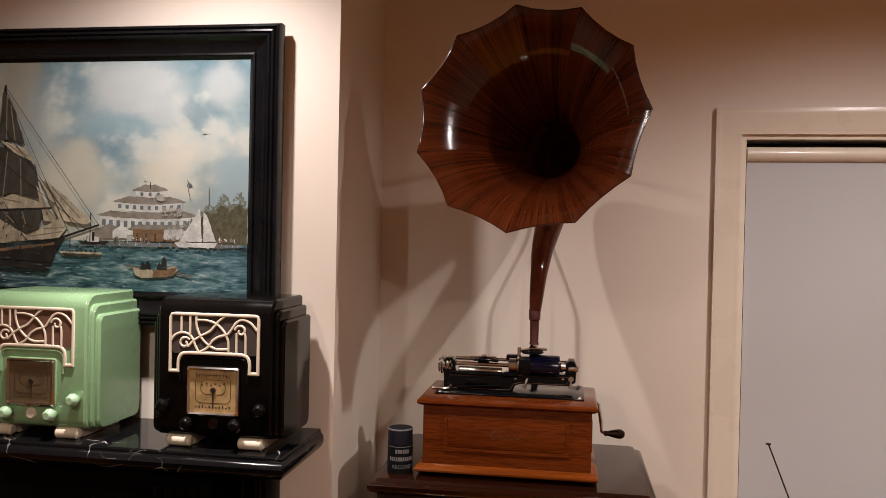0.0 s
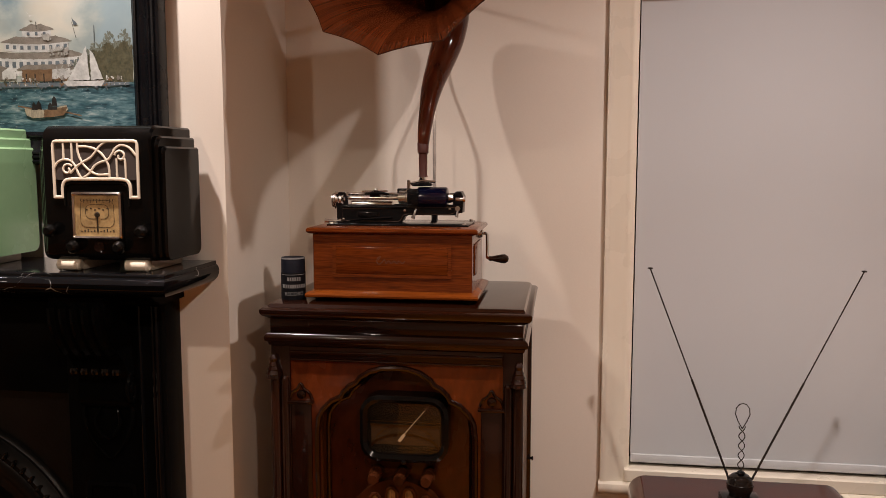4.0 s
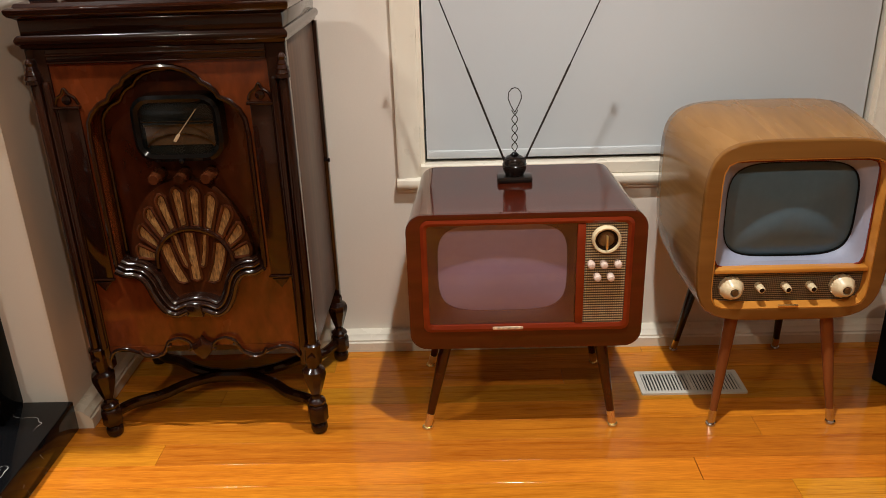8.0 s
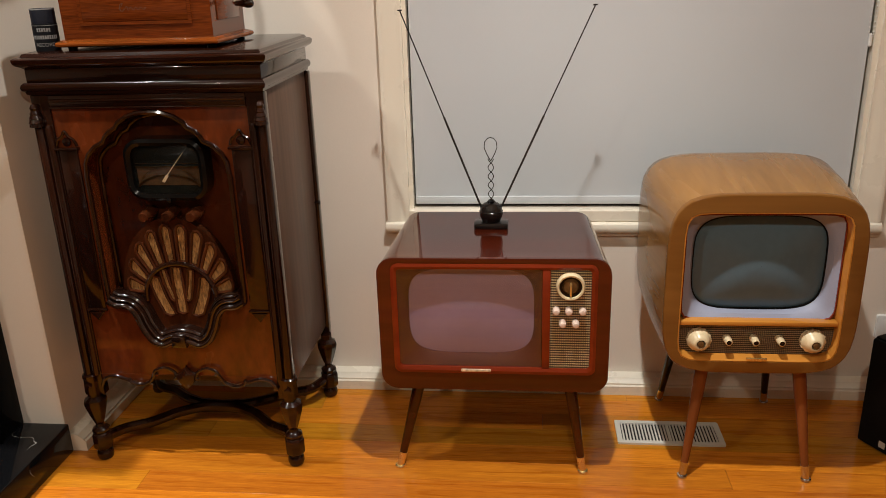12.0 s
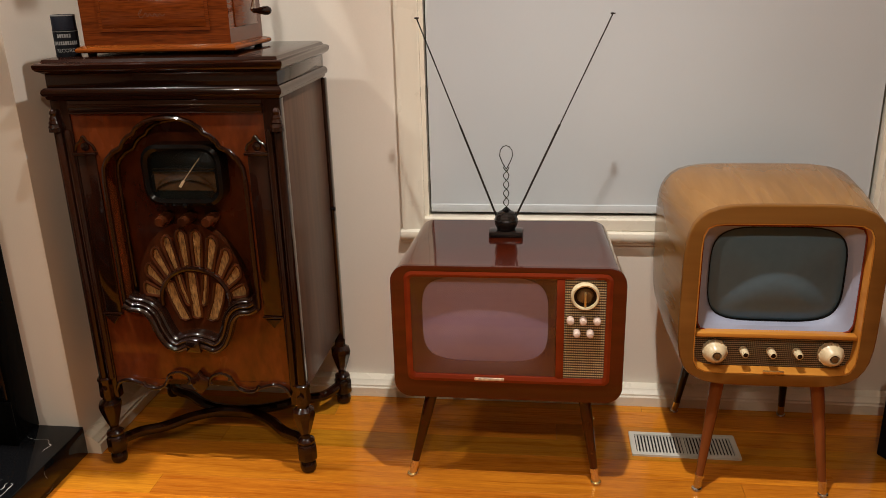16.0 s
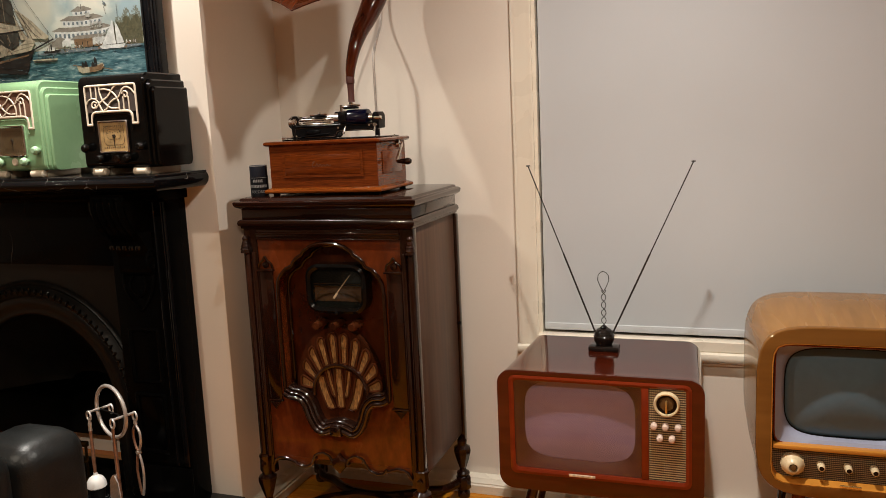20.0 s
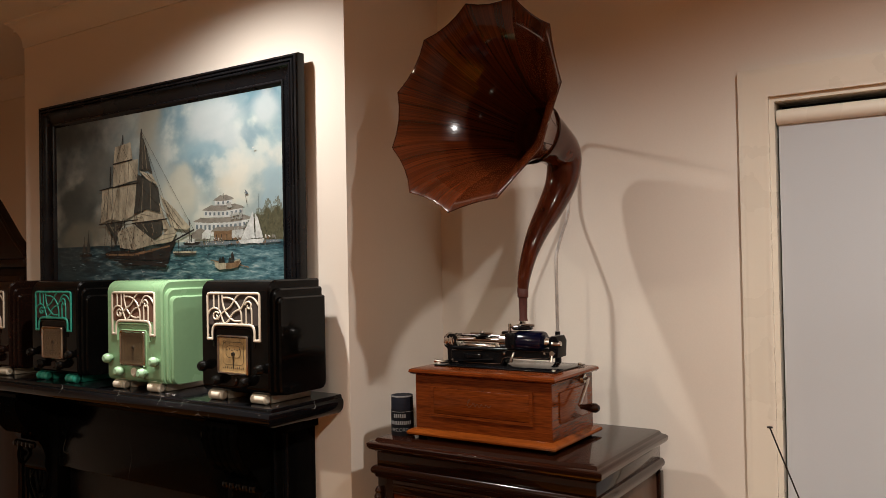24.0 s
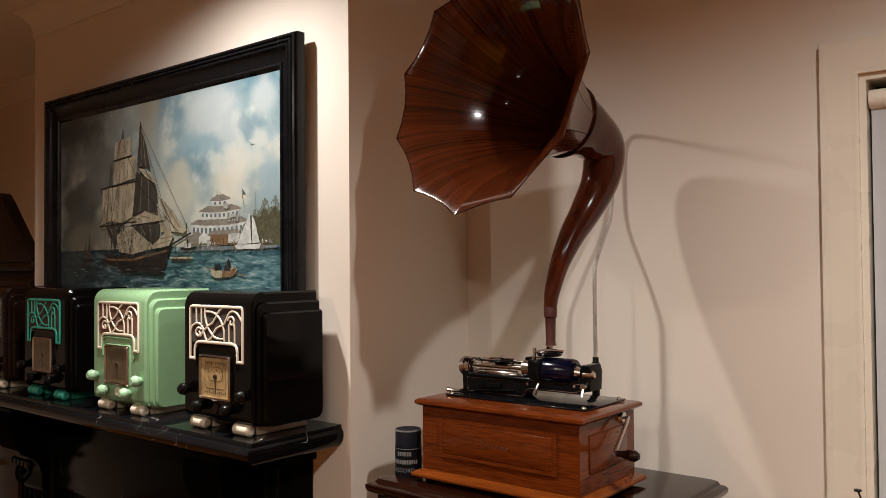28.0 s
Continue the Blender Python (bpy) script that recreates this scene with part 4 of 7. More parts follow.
# ---- radio console ----
def plate_with_hole(x0, x1, z0, z1, inner, y0, y1):
    """A board pierced by an outline (x, z), counter-clockwise."""
    cx = sum(p[0] for p in inner) / len(inner)
    cz = sum(p[1] for p in inner) / len(inner)
    outer = []
    for x, z in inner:
        dx, dz = x - cx, z - cz
        tx = ((x1 if dx > 0 else x0) - cx) / dx if abs(dx) > 1e-9 else 1e9
        tz = ((z1 if dz > 0 else z0) - cz) / dz if abs(dz) > 1e-9 else 1e9
        t = min(tx, tz)
        outer.append([cx + dx * t, cz + dz * t])
    for c in ((x0, z0), (x0, z1), (x1, z0), (x1, z1)):
        k = min(range(len(outer)), key=lambda i: (outer[i][0] - c[0]) ** 2 + (outer[i][1] - c[1]) ** 2)
        outer[k] = list(c)
    return hoop(outer, inner, y0, y1)


def mirrored(right):
    """Closed outline from its right half (top to bottom), counter-clockwise seen from the front."""
    return [(-x, z) for x, z in right] + [(x, z) for x, z in right[::-1]]


con = thing("radio_console", pose(-0.081, 1.665, 0), "tall dark walnut console radio with carved front on turned legs", "radio")
D = 0.40
# top: moulded slab
rings = []
for o, z in ((0.285, 1.062), (0.290, 1.066), (0.298, 1.070), (0.302, 1.076), (0.303, 1.084), (0.298, 1.088), (0.288, 1.090), (0.284, 1.096), (0.272, 1.099)):
    rings.append([(-o, -(o - 0.288), z), (o, -(o - 0.288), z), (o, D + (o - 0.288) * 0.3, z), (-o, D + (o - 0.288) * 0.3, z)])
top = part("top", loft(rings), M_WALNUT_H, con, "polished dark walnut top")
part("frieze", box(-0.284, 0.284, 0.002, D, 1.030, 1.0625, 0.002), M_WALNUT_H, con)
mo = []
for o, z in ((0.280, 1.000), (0.286, 1.003), (0.288, 1.010), (0.293, 1.013), (0.295, 1.020), (0.293, 1.026), (0.288, 1.0305)):
    mo.append([(-o, -(o - 0.284), z), (o, -(o - 0.284), z), (o, D, z), (-o, D, z)])
part("cornice_mould", loft(mo), M_WALNUT_H, con)
# carcase
part("side_panel", box(-0.280, -0.262, 0.03, D - 0.02, 0.235, 1.0005, 0.002), M_SIDE, con)
part("side_panel", box(0.262, 0.280, 0.03, D - 0.02, 0.235, 1.0005, 0.002), M_SIDE, con)
part("bottom_board", box(-0.262, 0.262, 0.03, D - 0.02, 0.235, 0.25), M_WALNUT, con)
part("back_board", box(-0.262, 0.262, D - 0.03, D - 0.02, 0.25, 1.0), M_WALNUT, con)
for s in (1, -1):
    part("back_post", box(s * 0.276 - 0.014, s * 0.276 + 0.014, D - 0.02, D + 0.004, 0.20, 1.0, 0.003), M_WALNUT, con)
    post = part("front_post", box(s * 0.262 - 0.022, s * 0.262 + 0.022, 0.004, 0.03, 0.20, 1.0005, 0.002), M_WALNUT, con)
    for dx, r in ((-0.012, 0.010), (0.010, 0.012)):
        part("reeding", lathe([(0.002, 0.255), (r, 0.262), (r, 0.925), (r * 0.7, 0.93)], 12, (s * 0.264 + dx * s, 0.004, 0)), M_WALNUT, post)
    part("tassel", lathe([(0.003, 0.925), (0.017, 0.928), (0.016, 0.936), (0.0175, 0.938), (0.014, 0.946), (0.0155, 0.948), (0.011, 0.956), (0.012, 0.958), (0.008, 0.966), (0.010, 0.972), (0.006, 0.980), (0.001, 0.983)], 14, (s * 0.275, -0.004, 0)), M_WALNUT, post, "carved tassel")
    part("post_foot", lathe([(0.020, 0.205), (0.022, 0.212), (0.020, 0.25), (0.0225, 0.254), (0.0225, 0.260), (0.018, 0.264)], 8, (s * 0.272, 0.008, 0)), M_WALNUT, post)
    part("lozenge", slab([(s * 0.272 - 0.010, 0.232), (s * 0.272, 0.222), (s * 0.272 + 0.010, 0.232), (s * 0.272, 0.242)], -0.017, -0.010, 0.002), M_WALNUT, post)

# pierced front with a shaped recess
half = [(0.001, 0.957), (0.030, 0.955), (0.058, 0.946), (0.080, 0.932), (0.088, 0.920), (0.104, 0.912), (0.118, 0.898), (0.124, 0.886), (0.146, 0.876), (0.166, 0.856), (0.176, 0.836), (0.180, 0.80), (0.180, 0.75), (0.180, 0.70), (0.180, 0.65), (0.180, 0.60), (0.180, 0.55), (0.180, 0.50),
        (0.179, 0.476), (0.170, 0.466), (0.150, 0.462), (0.130, 0.460), (0.115, 0.450), (0.104, 0.430), (0.094, 0.400), (0.080, 0.372), (0.066, 0.358), (0.048, 0.354), (0.030, 0.360), (0.014, 0.366), (0.001, 0.366)]
out = mirrored(half)
RD = 0.012   # extra depth of the recess
part("front_veneer", plate_with_hole(-0.241, 0.241, 0.262, 0.9995, out, 0.010, 0.058), M_BURL, con, "reddish figured walnut veneer")
part("recess_board", box(-0.2, 0.2, 0.0582, 0.066, 0.33, 0.975), M_BURLD, con, "dark reddish centre veneer, darkened further for recess shade")
loop = [(x, 0.008, z) for x, z in out] + [(out[0][0], 0.008, out[0][1])]
part("recess_moulding", tube(loop, 0.0065, 8), M_WALNUT, con)
# dark rail under the cornice with its own bead
rail = part("top_rail", box(-0.2395, 0.2395, 0.0035, 0.0098, 0.968, 0.9995, 0.001), M_WALNUT_H, con)
part("rail_bead", box(-0.2395, 0.2395, -0.002, 0.0036, 0.984, 0.991, 0.0025), M_WALNUT_H, rail)
part("rail_bead", box(-0.2395, 0.2395, 0.000, 0.0036, 0.968, 0.972, 0.0015), M_WALNUT_H, rail)
# second, finer moulding inside the recess
cen = Vector((0, 0.66))
inl = []
for i in range(len(out)):
    p0, p1, p2 = (Vector(out[(i + k) % len(out)]) for k in (-1, 0, 1))
    tg = (p2 - p0).normalized()
    nrm = Vector((tg.y, -tg.x))
    if nrm.dot(cen - p1) < 0:
        nrm = -nrm
    inl.append(p1 + nrm * 0.013)
part("inner_moulding", tube([(p.x, 0.052, p.y) for p in inl + inl[:1]], 0.0055, 8), M_WALNUT, con)
# ledge under the fan: shaped shelf with scrolls
ledge = [(-0.180, 0.474), (-0.160, 0.463), (-0.130, 0.459), (-0.112, 0.440), (-0.098, 0.40), (-0.078, 0.366), (-0.050, 0.352), (-0.022, 0.362), (0, 0.366), (0.022, 0.362), (0.050, 0.352), (0.078, 0.366), (0.098, 0.40), (0.112, 0.440), (0.130, 0.459), (0.160, 0.463), (0.180, 0.474)]
lpath = spline([(x, 0, z) for x, z in ledge], 4)
lprof = [(-0.004, 0.036), (-0.006, 0.002), (-0.004, -0.008), (0.001, -0.0125), (0.006, -0.012), (0.010, -0.007), (0.012, -0.002), (0.015, -0.006), (0.019, -0.0065), (0.0225, -0.002), (0.024, 0.005), (0.027, 0.003), (0.031, 0.006), (0.033, 0.013), (0.034, 0.036)]
lrings = []
for i, p in enumerate(lpath):
    tg = lpath[min(i + 1, len(lpath) - 1)] - lpath[max(i - 1, 0)]
    nm = Vector((-tg.z, 0, tg.x)).normalized()
    lrings.append([(p.x + nm.x * n, y, p.z + nm.z * n) for n, y in lprof])
part("ledge_moulding", loft(lrings), M_VARNISH, con, "glossy carved ledge", angle=50)
part("ledge_keystone", slab([(-0.018, 0.385), (-0.020, 0.354), (0.020, 0.354), (0.016, 0.385)], -0.018, 0.01, 0.004), M_VARNISH, con)
# pilaster strips with arched heads
for s in (1, -1):
    cx = s * 0.216
    st = part("pilaster_strip", box(cx - 0.024, cx + 0.024, 0.004, 0.011, 0.452, 0.872, 0.002), M_WALNUT, con)
    part("shelf_cap", box(cx - 0.030, cx + 0.030, -0.004, 0.0105, 0.868, 0.875, 0.002), M_WALNUT, st)
    part("ogee", tube(spline([(cx - 0.026, 0.006, 0.878), (cx - 0.020, 0.005, 0.893), (cx - 0.008, 0.005, 0.902), (cx, 0.005, 0.914), (cx + 0.008, 0.005, 0.902), (cx + 0.020, 0.005, 0.893), (cx + 0.026, 0.006, 0.878)], 4), 0.0035, 6), M_WALNUT, st)
    part("trefoil", lathe([(0.001, 0.003), (0.010, 0.005), (0.011, 0.009), (0.011, 0.0105)], 12, (cx, 0, 0.888), "y"), M_WALNUT, st)
    part("base_cap", box(cx - 0.028, cx + 0.028, 0.0, 0.0105, 0.447, 0.453, 0.002), M_WALNUT, st)
    part("drop", slab([(cx - 0.020, 0.445), (cx, 0.420), (cx + 0.020, 0.445)], 0.001, 0.0105, 0.003), M_WALNUT, st)

# dial escutcheon
M_DIALBK = mat("smoky_dial_plate", (0.008, 0.0085, 0.007), 0.2, vary=0.5, scale=18, fine=90)
M_DIALTAN = mat("faded_dial_panel", (0.060, 0.033, 0.014), 0.4, vary=0.4, scale=30, fine=120)
M_IVORY = mat("pointer_ivory", (0.62, 0.50, 0.33), 0.5)
esc = part("dial_escutcheon", hoop(rrect(0.202, 0.152, 0.042, 4, 0.019, 0.816), rrect(0.170, 0.120, 0.030, 4, 0.019, 0.816), 0.000, 0.046, 0.006), M_BAKE, con, "glossy black escutcheon", m=pose(0, RD, 0))
part("dial_plate", slab(rrect(0.174, 0.124, 0.030, 4, 0.019, 0.816), 0.012, 0.0158), M_DIALBK, esc)
part("scale_panel", slab([(-0.058, 0.776), (0.098, 0.776), (0.098, 0.818), (-0.058, 0.818)], 0.0113, 0.0118), M_DIALTAN, esc, "faded tan scale panel")
part("scale_band", tube([(0.019 + 0.078 * math.cos(a), 0.0105, 0.765 + 0.036 * math.sin(a)) for a in (math.pi * (0.06 + 0.88 * k / 16) for k in range(17))], 0.0026, 6, flat=0.2), M_AGED, esc)
part("scale_band", tube([(0.019 + 0.070 * math.cos(a), 0.0105, 0.776 + 0.046 * math.sin(a)) for a in (math.pi * (0.1 + 0.8 * k / 16) for k in range(17))], 0.0014, 6, flat=0.2), M_AGED, esc)
part("scale_rule", box(-0.060, 0.098, 0.0098, 0.0112, 0.8185, 0.8235), M_AGED, esc)
part("scale_rule", box(-0.060, 0.098, 0.0098, 0.0112, 0.8290, 0.8305), M_AGED, esc)
part("pointer", tube([(0.014, 0.009, 0.797), (0.064, 0.009, 0.857)], 0.0010, 6), M_IVORY, esc)
part("pointer_tail", slab([(0.003, 0.786), (0.009, 0.783), (0.021, 0.799), (0.0185, 0.803), (0.014, 0.801)], 0.0078, 0.0096), M_IVORY, esc)
part("dial_glass", sheet(rrect(0.172, 0.122, 0.029, 4, 0.019, 0.816), 0.005), M_PANE, esc)
part("escutcheon_knob", lathe([(0.001, -0.008), (0.006, -0.006), (0.007, 0.0), (0.006, 0.004)], 10, (0.019, 0, 0.742), "y"), M_BLACK, esc)
for kx in (-0.051, 0.008, 0.070):
    part("knob", lathe([(0.004, -0.014), (0.011, -0.014), (0.0135, -0.009), (0.013, 0.004), (0.016, 0.012), (0.016, 0.046)], 12, (kx, 0, 0.700), "y"), M_CARVE, con, "small dark knob", m=pose(0, RD, 0))
# shell-shaped grille: fretted rays over gold cloth
M_GOLDCLOTH = mat("gold_grille_cloth", (0.46, 0.25, 0.085), 0.42, scale=260, fine=700, bump=1.0, stretch=(1, 1, 0.22), col2=(0.028, 0.009, 0.003))


def ray(a0, a1, rin, rout, cxz, material, parent):
    """A tapered opening between two angles of an oval fan."""
    am = (a0 + a1) / 2

    def pt(a, e):
        return (cxz[0] + (rin[0] + (rout[0] - rin[0]) * e) * math.cos(a), cxz[1] + (rin[1] + (rout[1] - rin[1]) * e) * math.sin(a))
    o = [pt(a0, 0), pt(a0, 0.5), pt(a0 + (am - a0) * 0.05, 0.88), pt(a0 + (am - a0) * 0.45, 0.98), pt(am, 1.02), pt(a1 + (am - a1) * 0.45, 0.98), pt(a1 + (am - a1) * 0.05, 0.88), pt(a1, 0.5), pt(a1, 0), pt(am, -0.03)]
    c = part("grille_ray", slab(o, 0.0195, 0.0243), material, parent, "gold cloth", m=pose(0, RD, 0))
    loop = [(x, 0.018, z) for x, z in o]
    part("ray_rim", tube(loop + loop[:1], 0.0046, 8), M_CARVE, c)


part("fan_board", slab([(x * 1.0, z) for x, z in ([(0.148 * math.cos(math.pi * k / 24), 0.485 + 0.205 * math.sin(math.pi * k / 24)) for k in range(25)] + [(-0.09, 0.40), (-0.05, 0.375), (0.05, 0.375), (0.09, 0.40)])], 0.0205, 0.046), M_CARVE, con, m=pose(0, RD, 0))
for k in range(10):
    g = math.pi / 10
    ray(k * g + 0.05, (k + 1) * g - 0.05, (0.096, 0.092), (0.140, 0.188), (0.006, 0.485), M_GOLDCLOTH, con)
part("fan_arch", tube([(0.006 + 0.092 * math.cos(a), 0.014, 0.482 + 0.088 * math.sin(a)) for a in (math.pi * k / 20 for k in range(-1, 22))], 0.0065, 8), M_WALNUT, con, m=pose(0, RD, 0))
for xa, xb, zt, zb in ((-0.012, 0.014, 0.562, 0.430), (-0.066, -0.036, 0.535, 0.424), (0.048, 0.078, 0.535, 0.424), (-0.036, -0.020, 0.556, 0.466), (0.024, 0.040, 0.556, 0.466)):
    cxm = (xa + xb) / 2
    lean = (cxm - 0.006) * -0.35
    o = [(xa - lean * 0.6, zt - 0.004), (xa, (zt + zb) / 2), (xa + lean, zb + 0.006), (cxm + lean, zb), (xb + lean, zb + 0.006), (xb, (zt + zb) / 2), (xb - lean * 0.6, zt - 0.004), (cxm - lean * 0.6, zt)][::-1]
    c = part("grille_ray", slab(o, 0.0185, 0.0243), M_GOLDCLOTH, con, "gold cloth", m=pose(0, RD, 0))
    lp = [(x, 0.017, z) for x, z in o]
    part("ray_rim", tube(lp + lp[:1], 0.0038, 8), M_CARVE, c)

# apron with carved scrolls
ap = [(-0.241, 0.262), (-0.241, 0.234), (-0.205, 0.258), (-0.160, 0.246), (-0.125, 0.238), (-0.098, 0.250), (-0.080, 0.276), (-0.050, 0.284), (-0.02, 0.27), (0, 0.262), (0.02, 0.27), (0.050, 0.284), (0.080, 0.276), (0.098, 0.250), (0.125, 0.238), (0.160, 0.246), (0.205, 0.258), (0.241, 0.234), (0.241, 0.262)]
apr = part("apron", slab([(0.241, 0.2615), (-0.241, 0.2615)] + [(x, min(z, 0.2610)) for x, z in ap[1:-1]], 0.0085, 0.0225), M_BURL, con)
for s in (1, -1):
    part("scroll_bead", tube(spline([(s * 0.241, 0.002, 0.228), (s * 0.228, 0.002, 0.250), (s * 0.200, 0.001, 0.259), (s * 0.165, 0.0, 0.250), (s * 0.152, 0, 0.246)], 5), [0.003] + [0.0048] * 19 + [0.003], 8), M_VARNISH, apr)
    part("scroll_bead", tube(spline([(s * 0.160, -0.002, 0.256), (s * 0.150, -0.002, 0.242), (s * 0.125, 0, 0.237), (s * 0.102, 0, 0.246), (s * 0.088, -0.002, 0.268), (s * 0.078, -0.003, 0.272)], 5), 0.0048, 8), M_VARNISH, apr)
    part("scroll_bead", tube(spline([(s * 0.090, -0.003, 0.266), (s * 0.082, -0.003, 0.280), (s * 0.058, 0, 0.287), (s * 0.034, -0.001, 0.278), (s * 0.026, -0.003, 0.262), (s * 0.034, -0.004, 0.256)], 5), 0.0045, 8), M_VARNISH, apr)
part("leaf_drop", slab([(0, 0.294), (-0.010, 0.278), (-0.026, 0.270), (-0.022, 0.250), (-0.010, 0.236), (0, 0.228), (0.010, 0.236), (0.022, 0.250), (0.026, 0.270), (0.010, 0.278)], -0.010, 0.006, 0.006), M_WALNUT, apr)


def leg(x, y):
    lg = part("leg", lathe([(0.0131, 0.012), (0.0198, 0.016), (0.0225, 0.026), (0.0209, 0.038), (0.0154, 0.044)], 16, (x, y, -0.012)), M_WALNUT_H, con, "turned octagonal leg")
    part("block", lathe([(0.0131, 0.035), (0.0247, 0.037), (0.0264, 0.042), (0.0264, 0.078), (0.0230, 0.083), (0.0186, 0.086)], 8, (x, y, 0)), M_WALNUT_H, lg)
    part("ring", lathe([(0.0154, 0.085), (0.0230, 0.088), (0.0241, 0.094), (0.0198, 0.099), (0.0131, 0.103), (0.0110, 0.112)], 8, (x, y, 0)), M_WALNUT_H, lg)
    part("cup", lathe([(0.0110, 0.110), (0.0143, 0.118), (0.0209, 0.138), (0.0285, 0.165), (0.0308, 0.176), (0.0296, 0.186), (0.0220, 0.192), (0.0165, 0.196), (0.0175, 0.212)], 8, (x, y, 0)), M_WALNUT_H, lg)


for lx, ly in ((-0.272, 0.008), (0.270, 0.008), (-0.279, 0.375), (0.279, 0.375)):
    leg(lx, ly)
for s in (1, -1):
    st = part("stretcher", tube(spline([(s * 0.272, 0.01, 0.062), (s * 0.235, 0.07, 0.056), (s * 0.175, 0.10, 0.058), (s * 0.12, 0.15, 0.060), (s * 0.05, 0.185, 0.062), (0, 0.19, 0.062)], 5), [0.015] * 20 + [0.018] * 6, 10), M_WALNUT, con)
    part("stretcher", tube(spline([(s * 0.272, 0.37, 0.062), (s * 0.235, 0.31, 0.056), (s * 0.175, 0.28, 0.058), (s * 0.12, 0.235, 0.060), (s * 0.05, 0.20, 0.062), (0, 0.19, 0.062)], 5), [0.015] * 20 + [0.018] * 6, 10), M_WALNUT, con)
part("catch", lathe([(0.001, 0.280), (0.003, 0.281), (0.003, 0.292), (0.006, 0.293), (0.006, 0.297), (0.001, 0.298)], 8, (0, D - 0.03, 0.63), "x"), M_BLACK, con)


# ---- cylinder phonograph with its horn ----
CT = 1.099   # top of the console
ph = thing("phonograph", pose(-0.0935, 1.817, CT), "oak cased cylinder phonograph with crank and large wooden horn", "phonograph")


def tiered(levels, bm=None):
    """Stacked rectangular outlines: (half width, half depth, z)."""
    return loft([[(-w, -d, z), (w, -d, z), (w, d, z), (-w, d, z)] for w, d, z in levels], bm=bm)


for fx in (-0.17, 0.17):
    for fy in (-0.10, 0.10):
        part("foot", lathe([(0.0, 0), (0.010, 0), (0.011, 0.008), (0.0, 0.008)], 12, (fx, fy, 0)), M_RUBBER, ph)
part("base", tiered([(0.190, 0.123, 0.008), (0.1955, 0.1285, 0.011), (0.1965, 0.1295, 0.015), (0.1945, 0.1275, 0.019), (0.188, 0.121, 0.022), (0.1815, 0.1125, 0.0245)]), M_OAKL, ph, "lighter oak base moulding")
part("body", tiered([(0.179, 0.110, 0.0245), (0.179, 0.110, 0.1515)]), M_OAK, ph)
part("lid_board", tiered([(0.183, 0.113, 0.1515), (0.190, 0.118, 0.154), (0.194, 0.121, 0.158), (0.193, 0.1205, 0.163), (0.188, 0.116, 0.166)]), M_OAK, ph, "oak lid moulding")
fp = part("front_panel", hoop([(0.135, 0.132), (-0.135, 0.132), (-0.135, 0.055), (0.135, 0.055)], [(0.127, 0.124), (-0.127, 0.124), (-0.127, 0.063), (0.127, 0.063)], -0.1135, -0.109, 0.0), M_OAK, ph)
part("raised_field", slab([(0.1268, 0.1238), (-0.1268, 0.1238), (-0.1268, 0.0632), (0.1268, 0.0632)], -0.1142, -0.1095, 0.0018), M_OAK, fp)
for s_ in (1, -1):
    part("side_board", box(min(s_ * 0.1788, s_ * 0.1806), max(s_ * 0.1788, s_ * 0.1806), -0.1095, 0.1095, 0.025, 0.151), M_OAK_S, ph)
part("side_frame", box(0.1805, 0.1835, -0.075, 0.075, 0.058, 0.128, 0.002), M_OAK_S, ph)
# gilt script mark: a few plain strokes
mk = [(-0.030, 0.094), (-0.024, 0.103), (-0.030, 0.100), (-0.033, 0.092), (-0.028, 0.085), (-0.021, 0.090), (-0.015, 0.096), (-0.012, 0.087), (-0.006, 0.094), (0.0, 0.087), (0.006, 0.094), (0.012, 0.087), (0.018, 0.094), (0.024, 0.088), (0.031, 0.093)]
part("script_mark", tube(spline([(x, -0.1143, z) for x, z in mk], 4), 0.0007, 5, flat=0.4), M_FADED, ph, "faded gilt script mark")
# motor plate and works
part("bed_plate", box(-0.165, 0.165, -0.055, 0.108, 0.1662, 0.170, 0.0015), M_BLACK, ph, "black enamel bed plate")
for bx in (-0.155, 0.155):
    for by in (-0.045, 0.098):
        part("bolt", lathe([(0.0, 0.174), (0.004, 0.173), (0.005, 0.170)], 10, (bx, by, 0)), M_STEEL, ph)
frame_o = [(0.140, 0.212), (0.140, 0.197), (0.128, 0.192), (0.022, 0.192), (0.010, 0.188), (0.004, 0.175), (-0.002, 0.1705), (-0.145, 0.1705), (-0.145, 0.205), (-0.02, 0.207), (-0.012, 0.212)]
part("casting", slab(frame_o, -0.012, 0.030, 0.003), M_BLACK, ph, "black enamelled casting")
part("gilt_line", tube([(x * 0.94 - 0.002, -0.0125, 0.19 + (z - 0.19) * 0.82) for x, z in frame_o + frame_o[:1]], 0.0006, 4), M_FADED, ph)
part("left_upright", slab([(-0.128, 0.170), (-0.150, 0.170), (-0.152, 0.232), (-0.146, 0.240), (-0.134, 0.240), (-0.128, 0.232)], -0.010, 0.028, 0.002), M_BLACK, ph)
for k, (r, xx) in enumerate(((0.019, -0.141), (0.016, -0.130), (0.018, -0.150))):
    part("pulley", lathe([(0.002, xx - 0.005), (r, xx - 0.005), (r - 0.002, xx), (r, xx + 0.005), (0.002, xx + 0.005)], 20, (0, 0.005, 0.224), "x"), M_STEEL, ph)
part("feed_screw", lathe([(0.0048, -0.128), (0.0048, -0.002)], 14, (0, 0.002, 0.228), "x"), M_STEEL, ph)
part("guide_rod", lathe([(0.005, -0.135), (0.005, 0.018)], 12, (0, -0.010, 0.208), "x"), M_BLACK, ph)
